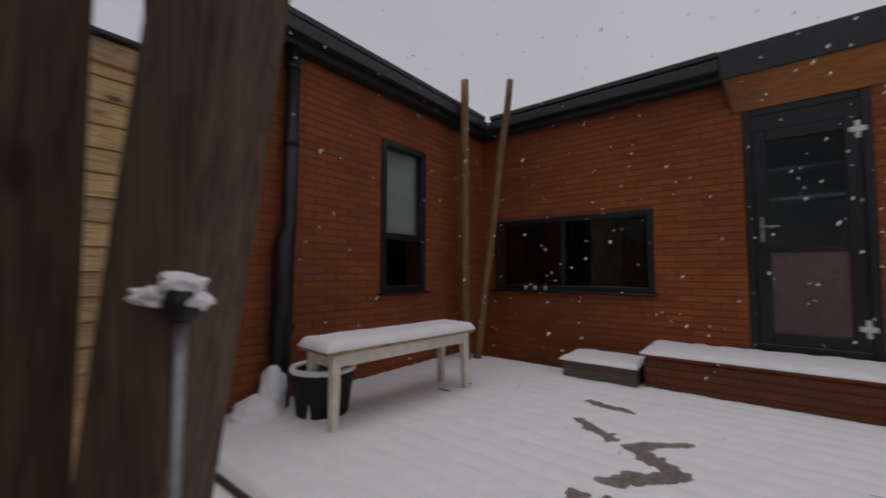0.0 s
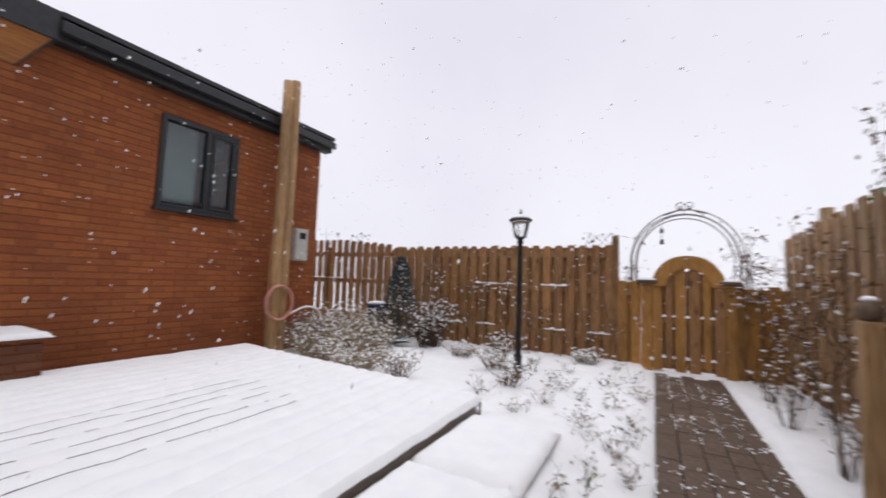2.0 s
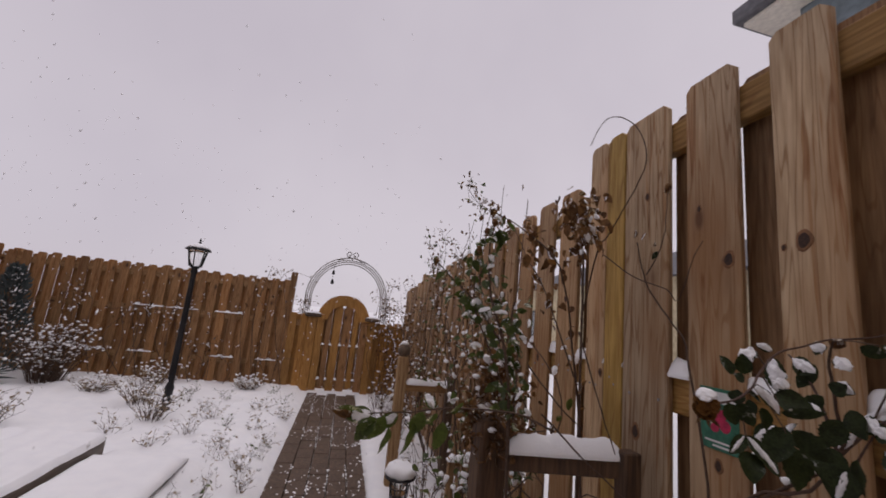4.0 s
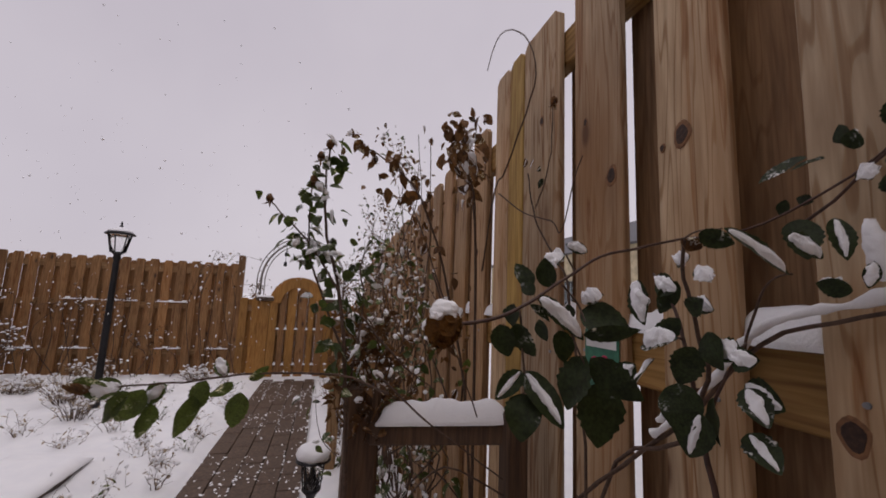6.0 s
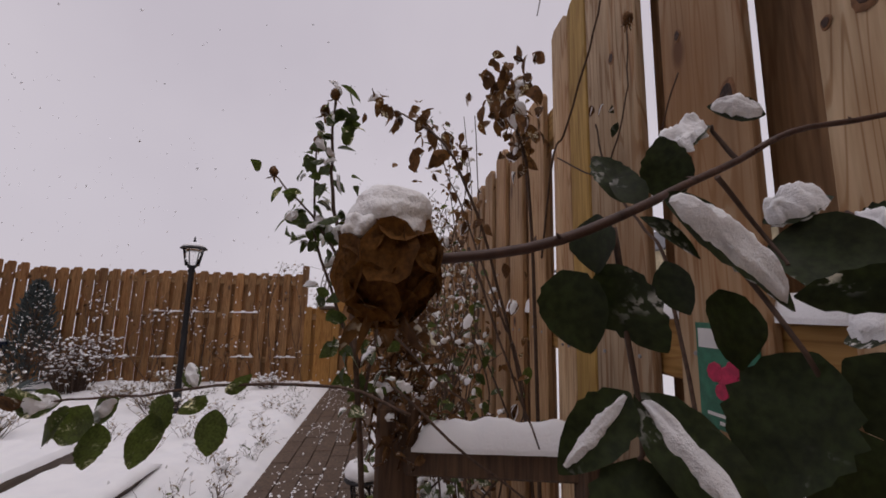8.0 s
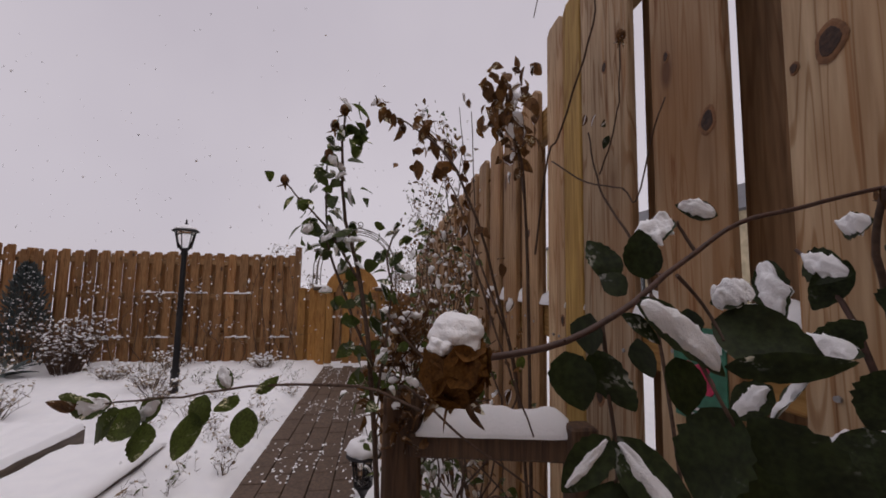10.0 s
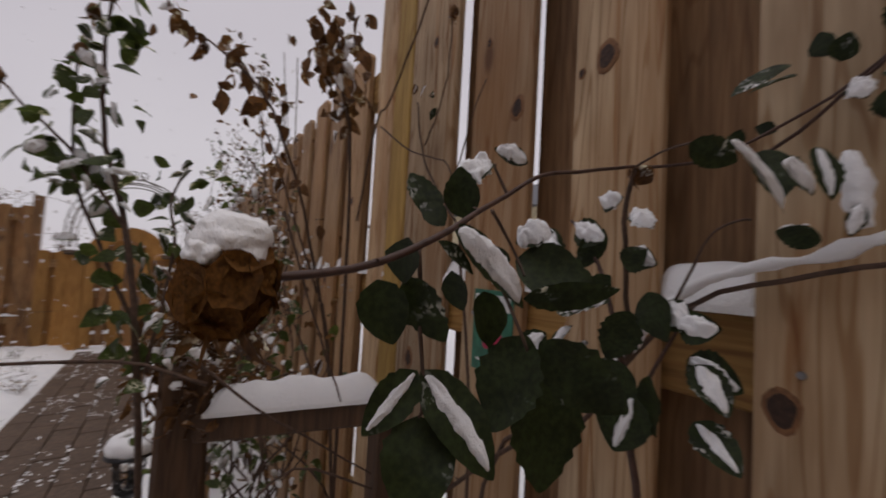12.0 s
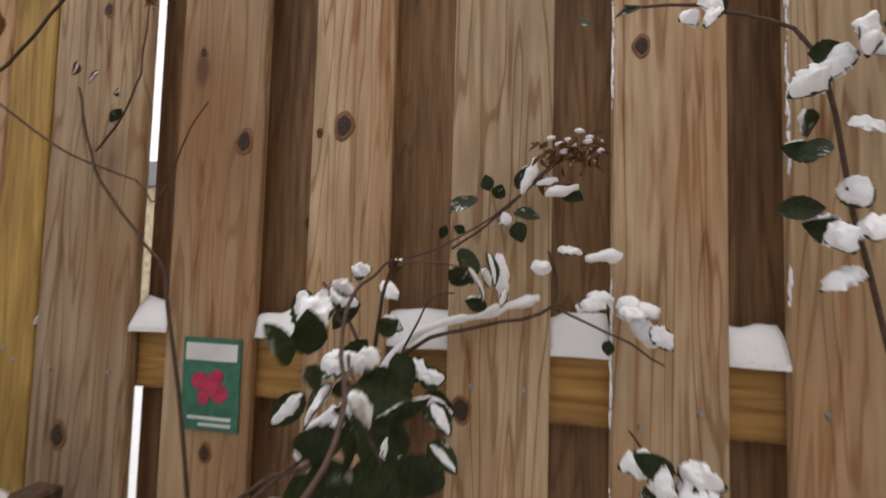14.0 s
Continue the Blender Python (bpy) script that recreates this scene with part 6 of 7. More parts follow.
frame1 = thing("trellis_post", (PX, PY, 0.0), "dark brown wooden post with a snow covered cross bar", "post", "posts beside the path")
bar("post", DAMP_POST, frame1, PX - 0.052, PX + 0.052, PY - 0.048, PY + 0.048, 0.0, 1.03, bevel=0.010)
skew = Matrix.Translation((0.535, PY - 0.049, 0.942)) @ Matrix.Rotation(math.atan2(-0.13, 0.30), 4, "Z") @ Matrix.Rotation(radians(-5), 4, "X")
bar("cross_bar", DAMP_POST, frame1, -0.028, 0.028, -0.36, 0.03, -0.055, 0.0, bevel=0.006, turn=skew)
snow_bar = snow_strip(-0.033, 0.033, -0.355, 0.0, 0.001, 0.058, "snow", frame1, 3, 0.008, 0.28)
snow_bar.data.transform(skew)
bar("rear_post", DAMP_POST, frame1, 0.345, 0.40, -1.06, -1.0, 0.0, 1.0, bevel=0.005)
bm = bmesh.new()
for k in range(60):
    p = Vector((PX + prng.uniform(-0.075, 0.07), PY + prng.uniform(-0.065, 0.065), 1.0 + prng.uniform(-0.10, 0.16)))
    line = [p]
    for q in range(5):
        p = p + Vector((prng.gauss(0, 0.022), prng.gauss(0, 0.022), prng.uniform(0.0, 0.045)))
        line.append(p)
    tube(bm, line, [0.003, 0.0028, 0.0025, 0.002, 0.0016, 0.001], 5)
    for q in range(3):
        leaf(bm, line[q + 2], (prng.gauss(0, 1), prng.gauss(0, 1), prng.gauss(-0.2, 0.5)), 0.036, 0.02, 0.3, 0.5, prng.uniform(-1, 1))
tagged(part("dry_growth", bm, LEAF_DRY, frame1, "dark dry shoots and leaves tangled round the top"), kind="stuff")
bm = bmesh.new()
for k in range(30):
    blob(bm, (PX + prng.uniform(-0.07, 0.06), PY + prng.uniform(-0.06, 0.06), 1.10 + prng.uniform(-0.12, 0.14)), (0.017, 0.014, 0.008), k, 2, 0.5)
tagged(part("snow_dots", bm, SNOW, frame1, "dots of snow on the tangled shoots"), kind="stuff")
frame2 = thing("trellis_post", (2.63, -0.65, 0.0), "round topped brown post with a snowy cross bar", "post", "posts beside the path")
bar("post", POST_WOOD, frame2, 2.59, 2.675, -0.69, -0.605, 0.0, 1.01, bevel=0.01)
bm = bmesh.new()
lathe(bm, 2.632, -0.648, [(0.03, 1.011), (0.05, 1.03), (0.055, 1.065), (0.04, 1.10), (0.012, 1.115)], 12)
part("cap", bm, DARK_POST, frame2, "dark round cap")
bm = bmesh.new()
blob(bm, (2.632, -0.648, 1.115), (0.035, 0.035, 0.018), 3, 2, 0.3)
part("snow", bm, SNOW, frame2, "snow on the cap")
bar("cross_bar", RAIL_WOOD_Y, frame2, 2.60, 2.66, -1.10, -0.691, 0.735, 0.79, bevel=0.006)
snow_strip(2.59, 2.67, -1.098, -0.695, 0.7905, 0.04, "snow", frame2, 8, 0.02)
bar("rear_post", DARK_POST, frame2, 2.59, 2.665, -1.108, -1.04, 0.0, 0.86, bevel=0.006)
frame3 = thing("trellis_post", (1.2, -0.75, 0.0), "thin snowy cross bar between stakes at the fence", "post", "posts beside the path")
bar("stake", POST_WOOD, frame3, 1.42, 1.455, -0.80, -0.765, 0.0, 0.62, bevel=0.004)
bar("cross_bar", RAIL_WOOD_Y, frame3, 1.42, 1.45, -1.10, -0.801, 0.58, 0.605, bevel=0.003)
snow_strip(1.41, 1.46, -1.10, -0.76, 0.6055, 0.025, "snow", frame3, 6, 0.02)

# small solar lantern on a stake
SX, SY = 1.52, -0.53
solar = thing("solar_lantern", (SX, SY, 0.0), "black caged garden lantern on a stake under a dome of snow", "garden lantern")
bm = bmesh.new()
lathe(bm, SX, SY, [(0.011, 0.0), (0.011, 0.30), (0.022, 0.32), (0.03, 0.335), (0.045, 0.35), (0.045, 0.36)], 12)
part("stake", bm, METAL_BLACK, solar)
bm = bmesh.new()
lathe(bm, SX, SY, [(0.034, 0.361), (0.046, 0.46), (0.046, 0.478)], 12)
g = part("glass", bm, LAMP_GLASS, solar, "clear lantern glass")
g.visible_shadow = False
for k in range(10):
    a = 2 * math.pi * k / 10
    bm = bmesh.new()
    tube(bm, [(SX + 0.042 * math.cos(a), SY + 0.042 * math.sin(a), 0.36), (SX + 0.056 * math.cos(a), SY + 0.056 * math.sin(a), 0.48)], 0.003, 5)
    part("cage_bar", bm, METAL_BLACK, solar)
bm = bmesh.new()
for z, r in ((0.40, 0.049), (0.44, 0.053)):
    tube(bm, [(SX + r * math.cos(a), SY + r * math.sin(a), z) for a in np.linspace(0, 2 * math.pi, 17)], 0.003, 4, False)
part("cage_ring", bm, METAL_BLACK, solar)
bm = bmesh.new()
lathe(bm, SX, SY, [(0.058, 0.479), (0.085, 0.487), (0.085, 0.494), (0.05, 0.505)], 14)
part("roof", bm, METAL_BLACK, solar)
bm = bmesh.new()
blob(bm, (SX, SY, 0.52), (0.082, 0.082, 0.05), 5, 3, 0.2)
part("snow", bm, SNOW, solar, "dome of fresh snow")


# ---- garden bed ----
def shrub(at, rx, rz, stems, label, name="shrub", mat=STRAW, seed=0, snow=0.5, leafiness=2.0, lean=0.5, category="shrub", thin=0.004, wood_mat=None):
    """A dormant shrub: many thin stems that fan out, fine side twigs, dry tips with snow."""
    rng = random.Random(seed)
    plant = thing(name, (at[0], at[1], 0), label, category)
    wood, tips, snowy = bmesh.new(), bmesh.new(), bmesh.new()
    for k in range(stems):
        a, tilt = rng.uniform(0, 6.283), rng.random() ** 0.6
        d = Vector((math.cos(a) * rx * tilt, math.sin(a) * rx * tilt, rz * rng.uniform(0.65, 1.05) * (1 - 0.35 * tilt * lean)))
        base = Vector((at[0] + 0.25 * d.x, at[1] + 0.25 * d.y, 0.0))
        mid = base + Vector((d.x * 0.3, d.y * 0.3, d.z * 0.6))
        end = base + Vector((d.x * 0.75, d.y * 0.75, d.z))
        line = bent([base, mid, end], 0.015, k, 3)
        tube(wood, line, [thin, thin * 0.9, thin * 0.8, thin * 0.6, thin * 0.5, thin * 0.4, thin * 0.3], 4)
        for q in range(3):
            s = line[rng.randrange(2, 7)]
            e = s + Vector((rng.gauss(0, 0.05), rng.gauss(0, 0.05), rng.uniform(0.03, 0.1)))
            tube(wood, [s, e], [thin * 0.4, thin * 0.2], 3)
            for w in range(round(leafiness)):
                p = s.lerp(e, rng.random())
                leaf(tips, p, (rng.gauss(0, 1), rng.gauss(0, 1), rng.gauss(0.2, 0.6)), rng.uniform(0.02, 0.045), rng.uniform(0.008, 0.016), 0.2, 0.3, rng.uniform(-1, 1))
            if rng.random() < snow:
                blob(snowy, e, (rng.uniform(0.009, 0.026), rng.uniform(0.009, 0.026), rng.uniform(0.007, 0.016)), rng.random() * 9, 1, 0.5)
    tagged(part("stalk_growth", wood, wood_mat or TWIG, plant, "thin dry stems"), kind="stuff")
    if len(tips.faces):
        tagged(part("leaves", tips, mat, plant, "dry leaves"), kind="stuff")
    if len(snowy.faces):
        tagged(part("snow_dots", snowy, SNOW, plant, "clumps of snow on the twigs"), kind="stuff")
    return plant


shrub((5.45, 3.42), 0.55, 0.82, 190, "rounded dormant shrub with snow on every twig", seed=1, snow=0.7, mat=LEAF_DRY)
shrub((4.75, 4.35), 0.52, 0.72, 150, "straw coloured dormant shrub laden with snow", seed=2, snow=0.6, wood_mat=STRAW)
shrub((4.55, 3.9), 0.50, 0.48, 120, "low dormant perennial with dry stems in the snow", seed=3, snow=0.5, wood_mat=STRAW, name="perennial", category="plant")
shrub((4.25, 4.70), 0.58, 0.60, 190, "mound of pale dry grass bent over by snow", seed=4, snow=0.55, wood_mat=STRAW, name="dry_grass", category="grass", leafiness=3)
shrub((3.95, 4.40), 0.48, 0.46, 140, "tuft of pale dry grass under snow", seed=5, snow=0.5, wood_mat=STRAW, name="dry_grass", category="grass", leafiness=3)
shrub((3.55, 3.3), 0.50, 0.34, 110, "low dry perennials at the deck edge", seed=6, snow=0.45, wood_mat=STRAW, name="perennial", category="plant")
shrub((3.6, 2.75), 0.28, 0.34, 36, "sparse dry flower stalks in the snow", seed=7, snow=0.4, name="perennial", category="plant")
shrub((4.62, 2.0), 0.34, 0.40, 34, "small bare shrub beside the lamp post", seed=8, snow=0.35)
shrub((4.0, 1.62), 0.30, 0.36, 30, "small bare shrub in the snow", seed=9, snow=0.35)
shrub((5.75, 2.3), 0.35, 0.35, 40, "dry perennials at the foot of the fence", seed=10, snow=0.6, name="perennial", category="plant")
shrub((5.75, 1.1), 0.30, 0.22, 40, "low tuft under snow at the fence", seed=11, snow=0.9, name="perennial", category="plant")
for k, (x, y) in enumerate(((3.9, 0.93), (3.2, 0.75), (2.72, 0.5), (2.1, 0.62), (3.4, 0.45), (4.6, 0.7), (5.0, 1.2), (1.85, 0.72), (4.3, 0.42), (5.3, 1.7), (2.9, 0.72), (3.6, 1.15), (3.05, 0.42), (2.45, 0.42), (4.1, 1.1), (4.8, 1.55), (3.3, 1.3), (2.35, 0.64), (4.95, 0.5), (3.75, 0.6), (1.5, 0.45), (5.5, 0.7), (4.45, 1.25), (3.55, 1.75))):
    shrub((x, y), 0.15, 0.13 + 0.03 * (k % 4), 5 + 2 * (k % 3), "little dry stalks that stick out of the snow", seed=20 + k, snow=0.3, leafiness=0.8, name="perennial", category="plant", thin=0.003, mat=LEAF_BUSH if k % 3 == 0 else STRAW)
for k, (x, y) in enumerate(((3.3, -0.75), (4.2, -0.7), (2.1, -0.8), (5.1, -0.75), (1.1, -0.7), (0.6, -0.75))):
    shrub((x, y), 0.20, 0.50, 16, "bare bent stems beside the path", seed=40 + k, snow=0.35, leafiness=0.6, name="perennial", category="plant")
shrub((3.7, 4.0), 0.45, 0.40, 100, "pale dry perennials laden with snow by the deck", seed=12, snow=0.5, name="perennial", category="plant", leafiness=2, wood_mat=STRAW)
shrub((5.1, 2.7), 0.30, 0.22, 40, "low dry tuft in the snowy bed", seed=13, snow=0.6, name="perennial", category="plant")
# frosted leaves of a strap-leaved plant
yucca = thing("strap_leaf_plant", (5.2, 3.97, 0), "rosette of grey green strap leaves edged with snow", "plant")
for k in range(16):
    a = k * 2.4
    bm = bmesh.new()
    leaf(bm, (5.2, 3.97, 0.08), (math.cos(a), math.sin(a), 0.55 + 0.3 * (k % 3)), 0.36, 0.05, 0.45, 0.3, 0.3)
    part("leaf", bm, NEEDLE, yucca)
    bm = bmesh.new()
    leaf_snow(bm, Vector((5.2, 3.97, 0.10)) + Vector((math.cos(a), math.sin(a), 0.5)) * 0.05, (math.cos(a), math.sin(a), 0.5), 0.26, 0.05, k, 0.25)
    part("snow", bm, SNOW, yucca)
# columnar juniper
juniper = thing("juniper", (5.72, 4.2, 0), "slim blue green juniper with a narrow pointed crown", "conifer")
bm = bmesh.new()
tube(bm, [(5.72, 4.2, 0), (5.72, 4.2, 0.7), (5.73, 4.21, 1.4)], [0.035, 0.025, 0.006], 8)
part("trunk", bm, TWIG, juniper)
bm, snowy = bmesh.new(), bmesh.new()
rng = random.Random(77)
for k in range(2600):
    h = rng.random() ** 0.9
    z = 0.12 + 1.36 * h
    r = 0.40 * (1 - h) ** 0.6 * (0.85 + 0.4 * noise.noise(Vector((k * 0.37, z * 6, 0)))) * math.sqrt(rng.random()) + 0.015
    a = rng.uniform(0, 6.283)
    p = (5.72 + r * math.cos(a), 4.2 + r * math.sin(a), z)
    leaf(bm, p, (math.cos(a) * 0.5, math.sin(a) * 0.5, 1.0), rng.uniform(0.04, 0.09), 0.016, 0.1, 0.5, rng.uniform(-1, 1))
    if rng.random() < 0.07:
        blob(snowy, p, (0.018, 0.018, 0.010), k, 1, 0.5)
tagged(part("crown", bm, NEEDLE, juniper), kind="stuff")
tagged(part("snow_dots", snowy, SNOW, juniper, "specks of snow"), kind="stuff")
pot = thing("planter", (5.55, 4.56, 0), "dark blue glazed planter with snow on its rim", "planter")
bm = bmesh.new()
lathe(bm, 5.55, 4.56, [(0.11, 0.0), (0.14, 0.3), (0.17, 0.6), (0.185, 0.64), (0.185, 0.69), (0.16, 0.69)], 18)
part("body", bm, BLUE_POT, pot)
bm = bmesh.new()
blob(bm, (5.55, 4.56, 0.70), (0.165, 0.165, 0.035), 6, 2, 0.15)
part("snow", bm, SNOW, pot, "snow on top")


# climbers on the far fence and the arch
def far_twigs(y0, y1, z0, z1, canes, count, seed, label, x=FAR_X - 0.06, mat=LEAF_DRY):
    rng = random.Random(seed)
    plant = thing("climbing_plant", (x, (y0 + y1) / 2, 0), label, "climbing plant", "climbers on the far fence")
    leaves, snowy = bmesh.new(), bmesh.new()
    for k in range(canes):
        a = Vector((x + rng.uniform(-0.05, 0.04), rng.uniform(y0, y1), rng.uniform(z0, z1)))
        pts = [(a.x, a.y + rng.gauss(0, 0.1), 0.02), (a.x - 0.03, a.y + rng.gauss(0, 0.1), a.z * 0.6), a, a + Vector((-0.05, rng.gauss(0, 0.25), rng.uniform(-0.05, 0.12)))]
        line = cane(plant, pts, 0.006, 0.002, TWIG, 0.01, 4)
        spray(rng, leaves, snowy, line[5:], count, 0.045, 0.05, 0.55, 0.3)
    tagged(part("leaves", leaves, mat, plant, "dry brown leaves"), kind="stuff")
    tagged(part("snow_dots", snowy, SNOW, plant, "clumps of snow"), kind="stuff")


far_twigs(2.1, 3.9, 1.0, 1.25, 12, 14, 51, "snowy climber on the wires of the far fence")
far_twigs(0.9, 1.3, 1.6, 1.9, 6, 12, 52, "dry climber that rises over the far fence")
far_twigs(1.0, 2.2, 0.3, 0.9, 8, 8, 53, "bare dry stems before the far fence")
far_twigs(5.4, 6.4, 1.85, 2.0, 5, 8, 54, "dry twigs over the top of the fence")
far_twigs(0.5, 0.62, 1.2, 1.75, 6, 12, 55, "dry vine climbing the wire arch", 6.5)
far_twigs(-0.90, -0.72, 1.3, 1.95, 10, 16, 56, "dry vine with leaves climbing the wire arch", 6.5)
far_twigs(-1.1, -0.65, 1.0, 1.4, 8, 14, 57, "snowy vine over the low fence by the gate")

# ---- beside the first steps of the walk: rough posts and a hooked stake ----
for base, top, w, label, mat in (((-0.60, 0.585, 0.0), (-0.19, 0.708, 2.6), 0.066, "leaning rough sawn post dark and wet", DARK_POST), ((-0.64, 0.535, 0.0), (-0.48, 0.485, 2.6), 0.06, "dark rough post of the garden frame", DAMP_POST)):
    post = thing("garden_post", base, label, "post")
    bm = bmesh.new()
    b, t = Vector(base), Vector(top)
    rings = []
    for u in np.linspace(0, 1, 14):
        c = b.lerp(t, u)
        k = w * (1 + 0.08 * noise.noise(Vector((u * 5, w * 40, 1))))
        rings.append([bm.verts.new(c + Matrix.Rotation(radians(28), 3, "Z") @ Vector((sx * k, sy * k * 0.85, 0))) for sx, sy in ((-1, -0.8), (-0.8, -1), (0.8, -1), (1, -0.8), (1, 0.8), (0.8, 1), (-0.8, 1), (-1, 0.8))])
    for a, c in zip(rings, rings[1:]):
        for k in range(8):
            bm.faces.new((a[k], a[(k + 1) % 8], c[(k + 1) % 8], c[k]))
    bm.faces.new(rings[0]), bm.faces.new(rings[-1])
    part("shaft", bm, mat, post)
hook = thing("torch_stake", (-0.305, 0.62, 0.0), "grey metal stake with a dark lantern head under snow", "garden torch")
bm = bmesh.new()
tube(bm, [(-0.305, 0.622, 0.0), (-0.305, 0.622, 1.255)], 0.006, 8)
part("stake", bm, METAL_GREY, hook)
bm = bmesh.new()
lathe(bm, -0.305, 0.622, [(0.008, 1.255), (0.02, 1.262), (0.02, 1.285), (0.012, 1.292)], 10)
part("head", bm, METAL_BLACK, hook)
bm = bmesh.new()
blob(bm, (-0.305, 0.622, 1.297), (0.021, 0.021, 0.013), 4, 4, 0.6)
blob(bm, (-0.335, 0.600, 1.282), (0.034, 0.018, 0.011), 7, 4, 0.6)
blob(bm, (-0.292, 0.634, 1.278), (0.018, 0.014, 0.009), 2, 3, 0.6)
part("snow", bm, SNOW, hook, "clump of snow")

vine = thing("bare_vine", (-0.62, 0.56, 0.0), "bare brown vine with snow clumps climbing the dark posts", "climbing plant")
for pts in ([(-0.66, 0.62, 0.1), (-0.60, 0.66, 0.9), (-0.55, 0.68, 1.35), (-0.50, 0.62, 1.75), (-0.40, 0.66, 2.05), (-0.36, 0.60, 2.3)],
            [(-0.55, 0.68, 1.35), (-0.53, 0.70, 1.50), (-0.47, 0.68, 1.62), (-0.45, 0.64, 1.80)],
            [(-0.60, 0.66, 0.9), (-0.56, 0.70, 1.02), (-0.53, 0.71, 1.12), (-0.55, 0.66, 1.22)],
            [(-0.50, 0.62, 1.75), (-0.52, 0.66, 1.85), (-0.46, 0.69, 1.95)],
            [(-0.48, 0.60, 0.2), (-0.42, 0.62, 0.8), (-0.40, 0.61, 1.05), (-0.36, 0.63, 1.22)]):
    cane(vine, pts, 0.0045, 0.002, TWIG, 0.008, 6, 3)
for k, p in enumerate(((-0.56, 0.68, 1.33), (-0.53, 0.70, 1.10), (-0.47, 0.665, 1.62), (-0.50, 0.63, 1.05), (-0.44, 0.64, 1.02), (-0.51, 0.65, 1.86), (-0.60, 0.64, 1.16))):
    bm = bmesh.new()
    blob(bm, p, (0.026, 0.020, 0.012), k * 3.1, 4, 0.7)
    part("snow", bm, SNOW, vine, "clump of snow caught in the vine")

# ---- by the bench and the house end ----
tub = thing("plant_tub", (-2.22, 2.12, DECK_Z), "round black plant tub with snow on its white rim", "planter")
bm = bmesh.new()
lathe(bm, -2.22, 2.12, [(0.17, DECK_Z - 0.03), (0.21, 0.60), (0.215, 0.635), (0.19, 0.64), (0.185, 0.60)], 20)
part("body", bm, BLACK_POT, tub)
bm = bmesh.new()
tube(bm, [(-2.22 + 0.205 * math.cos(a), 2.12 + 0.205 * math.sin(a), 0.645) for a in np.linspace(0, 2 * math.pi, 25)], 0.02, 8, False)
part("rim", bm, SNOW, tub, "rim white with snow")
drift = thing("snow_drift", (-2.45, 1.9, DECK_Z), "small heap of snow against the brick wall", "snow")
bm = bmesh.new()
blob(bm, (-2.5, 1.80, 0.36), (0.17, 0.17, 0.10), 3, 4, 0.2)
blob(bm, (-2.54, 1.93, 0.42), (0.10, 0.09, 0.22), 9, 4, 0.2)
part("mound", bm, SNOW, drift)
hose = thing("garden_hose", (3.40, 4.47, 0.76), "faded pink hose coiled on the round pole", "hose")
for r, dy in ((0.20, 0.0), (0.185, -0.02), (0.195, -0.035)):
    bm = bmesh.new()
    tube(bm, [(3.40 + r * math.cos(a), 4.46 + dy, 0.78 + (r + 0.02) * math.sin(a)) for a in np.linspace(0, 2 * math.pi, 29)], 0.011, 7, False)
    part("coil", bm, PINK_HOSE, hose)
bm = bmesh.new()
tube(bm, bent([(3.55, 4.45, 0.62), (3.8, 4.4, 0.72), (4.1, 4.45, 0.62), (4.25, 4.5, 0.3), (4.2, 4.5, 0.04)]), 0.012, 7)
part("loose_end", bm, SNOW, hose, "snow covered loose end")
for k, x in enumerate((-2.05, -1.93, -1.8)):
    p = thing("sill_pot", (x, WALL_Y - 0.035, BIG[2]), "tiny pale pot on the outer window sill", "pot", "pots on the window sill")
    bm = bmesh.new()
    lathe(bm, x, WALL_Y - 0.04, [(0.016, BIG[2] + 0.001), (0.022, BIG[2] + 0.045), (0.025, BIG[2] + 0.05)], 10)
    part("body", bm, WHITE_PAINT, p)
    bm = bmesh.new()
    blob(bm, (x, WALL_Y - 0.04, BIG[2] + 0.066), (0.024, 0.02, 0.02), k, 2, 0.5)
    part("plant", bm, LEAF, p, "small green plant")

# ---- houses beyond the fence ----
GREY_WALL = plain("blue_grey_render", (0.16, 0.20, 0.22), 0.85, scale=10)
YELLOW_WALL = plain("pale_yellow_render", (0.50, 0.42, 0.27), 0.85, scale=6)
ROOF_TILE = plain("grey_roof_tiles", (0.12, 0.12, 0.13), 0.8, scale=14)
n1 = thing("neighbour_house", (0.4, -6.5, 0), "blue grey house with a projecting eave beyond the fence", "house")
bar("wall", GREY_WALL, n1, -6.0, 2.2, -12.0, -4.7, 0.0, 5.3)
bar("roof", ROOF_TILE, n1, -6.4, 2.70, -12.4, -4.3, 5.301, 5.50, bevel=0.02)
bar("eave_board", WHITE_PAINT, n1, -6.3, 2.62, -12.3, -4.4, 5.25, 5.30)
n2 = thing("neighbour_house", (12.5, -11, 0), "pale yellow house with a grey roof beyond the fence", "house")
bar("wall", YELLOW_WALL, n2, 6.5, 19.0, -16.0, -9.0, 0.0, 3.2)
bm = bmesh.new()
vs = [bm.verts.new(p) for p in ((6.2, -8.7, 3.19), (19.3, -8.7, 3.19), (19.3, -16.3, 3.19), (6.2, -16.3, 3.19), (6.2, -12.5, 4.9), (19.3, -12.5, 4.9))]
for q in ((0, 1, 5, 4), (2, 3, 4, 5), (0, 4, 3), (1, 2, 5), (0, 3, 2, 1)):
    bm.faces.new([vs[i] for i in q])
part("roof", bm, ROOF_TILE, n2, "grey tiled roof")
for x in (9.0, 11.2, 13.5, 16.0):
    w = bar("window", FRAME, n2, x, x + 1.1, -8.999, -8.95, 1.0, 2.2, bevel=0.01)
    bm = bmesh.new()
    box(bm, x + 0.08, x + 1.02, -8.949, -8.944, 1.08, 2.12)
    part("pane", bm, GLASS, w)

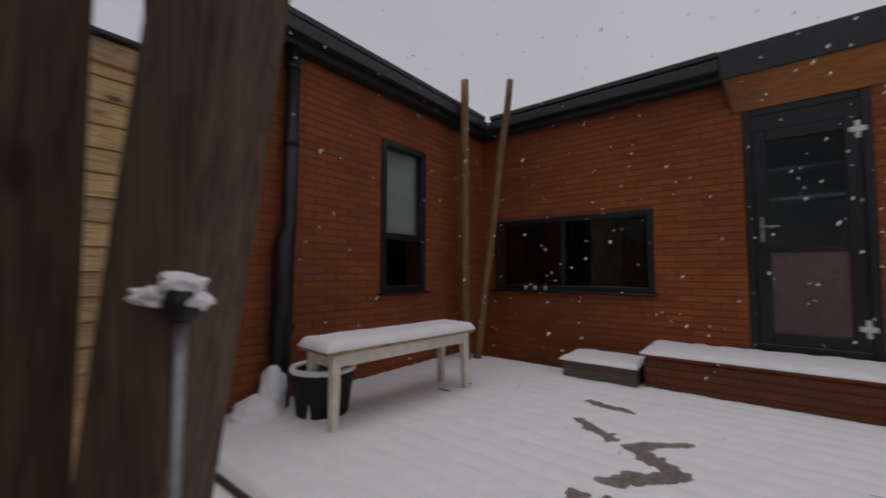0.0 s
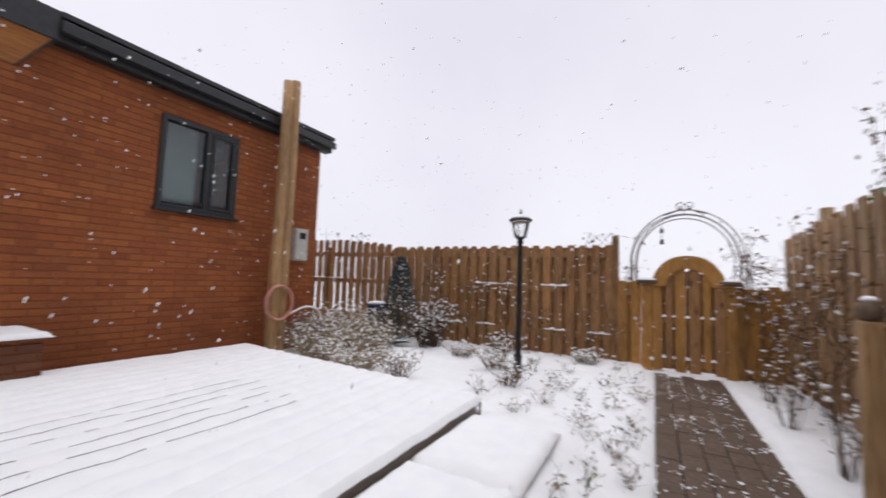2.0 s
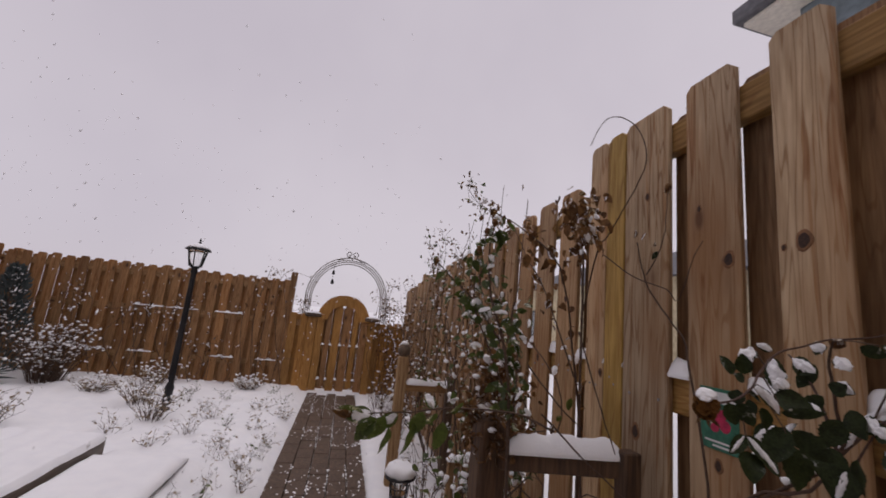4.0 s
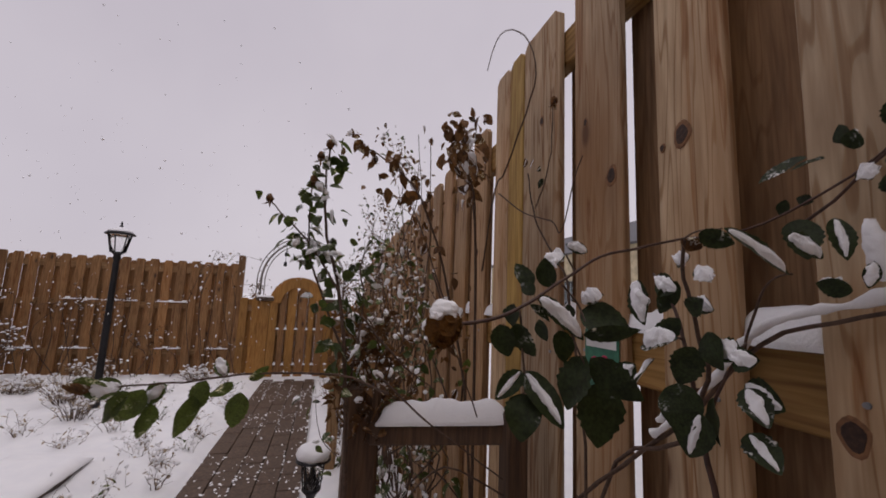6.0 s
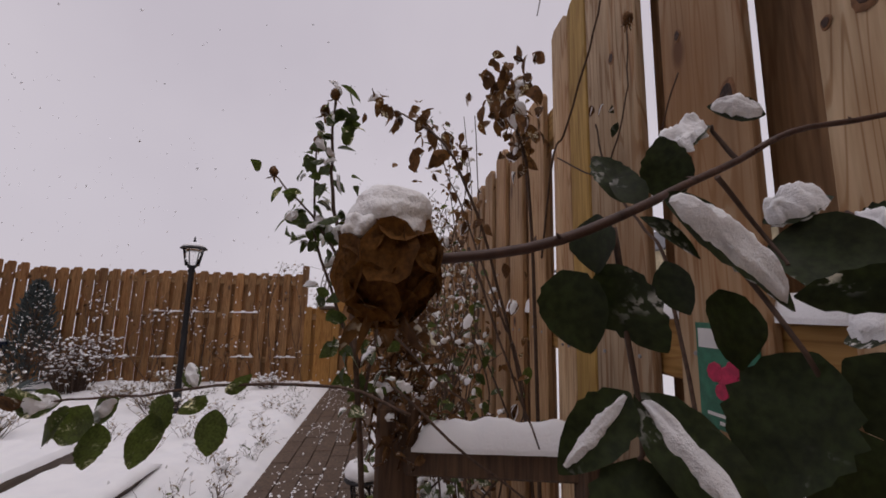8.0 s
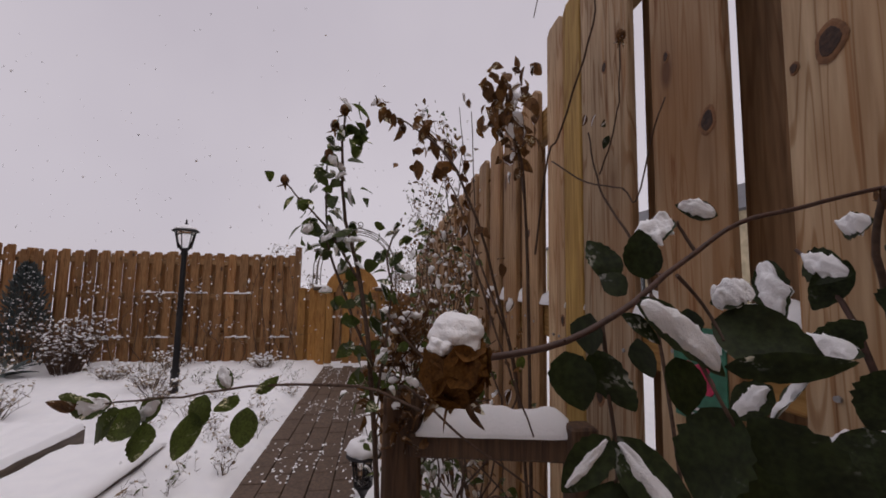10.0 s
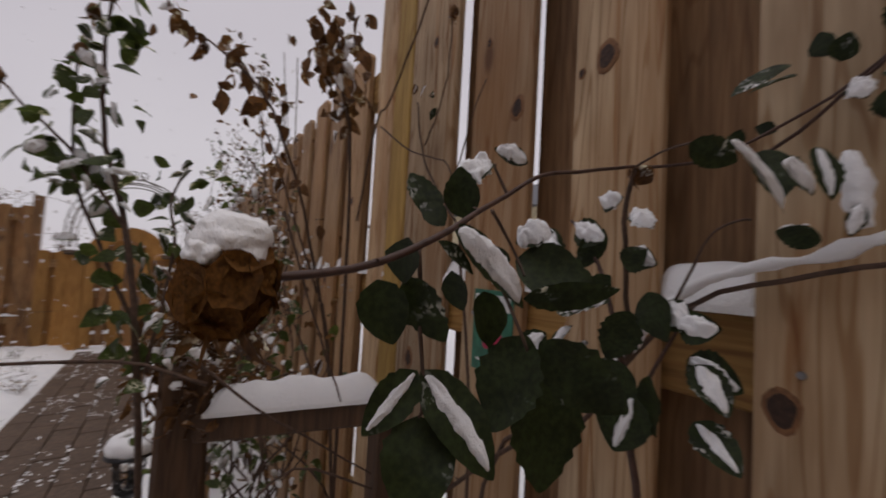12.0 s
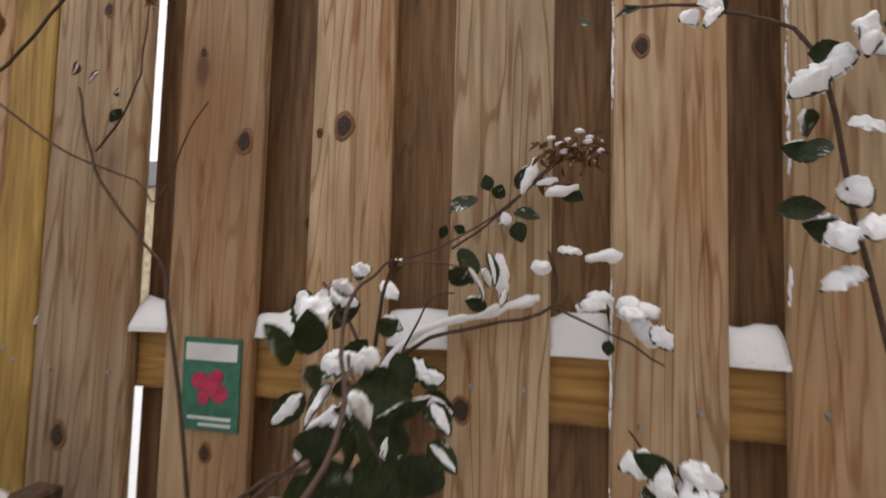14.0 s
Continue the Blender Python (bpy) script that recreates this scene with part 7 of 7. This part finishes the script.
# ---- snow flakes in the air ----
rng = random.Random(91)
verts, faces = [], []
for k in range(1300):
    c = Vector((rng.uniform(-2.4, 6.0), rng.uniform(1.6, 4.7), rng.uniform(0.4, 3.4))) if k < 1000 else Vector((rng.uniform(1.0, 6.0), rng.uniform(-0.6, 1.6), rng.uniform(0.2, 3.0)))
    r = rng.uniform(0.003, 0.0075)
    d = Vector((0.45, 0.1, 0.9)).normalized() * r * rng.uniform(1.2, 2.6)
    i = len(verts)
    verts += [c + d, c - d, c + Vector((r, 0, 0)), c + Vector((-r, 0, 0)), c + Vector((0, r, 0)), c + Vector((0, -r, 0))]
    faces += [(i, i + 2, i + 4), (i, i + 4, i + 3), (i, i + 3, i + 5), (i, i + 5, i + 2), (i + 1, i + 4, i + 2), (i + 1, i + 3, i + 4), (i + 1, i + 5, i + 3), (i + 1, i + 2, i + 5)]
me = bpy.data.meshes.new("snow_flakes")
me.from_pydata(verts, [], faces)
me.materials.append(SNOW)
tagged(new("snow_flakes", me), "falling white snow flakes in the air", "snow", kind="stuff")


# ---- pieces of walls and path, laid last ----
def brick_verts(along, fixed, outward, a, b, lo, hi):
    f0, f1, c = fixed - outward * 0.002, fixed + outward * 0.005, 0.0025
    out = []
    for d, e in ((f0, 0.0), (f1 - outward * 0.003, 0.0), (f1, c)):
        for p, q in ((a + e, lo + e), (b - e, lo + e), (b - e, hi - e), (a + e, hi - e)):
            out.append((p, d, q) if along == "x" else (d, p, q))
    return out


BRICK_FACES = [(k + i, k + (i + 1) % 4, k + 4 + (i + 1) % 4, k + 4 + i) for k in (0, 4) for i in range(4)] + [(8, 9, 10, 11)]
shared, singles, rest = {}, {}, {}
for wall, along, fixed, outward, a, b, lo, hi in BRICKS:
    z_mid, mid = (lo + hi) / 2, (a + b) / 2
    pick = (wall.name == "wall_north" and 0.9 < mid < 3.9 and 1.15 < z_mid < 1.95) and singles.get(wall.name, 0) < 300
    if pick:
        singles[wall.name] = singles.get(wall.name, 0) + 1
        key = (along, round(b - a, 4), round(hi - lo, 4))
        if key not in shared:
            me = bpy.data.meshes.new("brick")
            me.from_pydata(brick_verts(along, 0.0, outward, 0.0, b - a, 0.0, hi - lo), [], BRICK_FACES)
            me.materials.append(BRICK)
            shared[key] = me
        ob = new("brick", shared[key])
        ob.parent = wall
        ob.location = (a, fixed, lo) if along == "x" else (fixed, a, lo)
    else:
        vs, fs = rest.setdefault(wall, ([], []))
        k = len(vs)
        vs += brick_verts(along, fixed, outward, a, b, lo, hi)
        fs += [tuple(k + i for i in f) for f in BRICK_FACES]
for wall, (vs, fs) in rest.items():
    me = bpy.data.meshes.new("bricks")
    me.from_pydata(vs, [], fs)
    me.materials.append(BRICK)
    ob = new("bricks", me)
    ob.parent = wall
    tagged(ob, "courses of red bricks", kind="stuff")

PL, PW = 0.245, 0.1475
prng = random.Random(12)
bm = bmesh.new()
box(bm, -PL / 2 + 0.003, PL / 2 - 0.003, -PW / 2 + 0.003, PW / 2 - 0.003, -0.05, 0.0, 0.004)
paver_mesh = bpy.data.meshes.new("paver")
bm.to_mesh(paver_mesh)
bm.free()
paver_mesh.materials.append(PAVER)
count = 0
for r in range(5):
    x = 6.0 - (PL / 2 if r % 2 else 0)
    while x > -2.5 and count < 320:
        ob = new("paver", paver_mesh)
        ob.parent = path
        ob.matrix_parent_inverse = Matrix.Translation(-path.location)
        ob.matrix_basis = pose(x - PL / 2, PATH_Y0 + 0.01 + PW * (r + 0.5), 0.012 + prng.uniform(-0.003, 0.003), prng.uniform(-0.5, 0.5), prng.uniform(-0.5, 0.5), prng.uniform(-0.6, 0.6))
        x -= PL
        count += 1
# flecks of snow in the joints and on the pavers
bm = bmesh.new()
for k in range(1500):
    joint = prng.random() < 0.5
    x = prng.uniform(0.3, 6.0)
    y = PATH_Y0 + 0.01 + (PW * prng.randrange(0, 6) + prng.gauss(0, 0.008) if joint else prng.uniform(0, 0.74))
    r = prng.uniform(0.004, 0.011) * (1.4 if y < PATH_Y0 + 0.12 else 1)
    if noise.noise(Vector((x * 1.7, y * 3.1, 4.0))) < -0.12:
        continue
    r *= 1 + 0.5 * noise.noise(Vector((x * 3, y * 5, 9.0)))
    c = Vector((x, min(max(y, PATH_Y0), PATH_Y1), 0.014))
    n = 6
    ring = [bm.verts.new(c + Vector((r * prng.uniform(0.7, 1.8) * math.cos(6.283 * i / n), r * prng.uniform(0.6, 1.1) * math.sin(6.283 * i / n), 0))) for i in range(n)]
    tip = bm.verts.new(c + Vector((0, 0, r * 0.55)))
    for i in range(n):
        bm.faces.new((ring[i], ring[(i + 1) % n], tip))
tagged(part("snow_flecks", bm, SNOW, path, "flecks of snow in the joints"), kind="stuff")
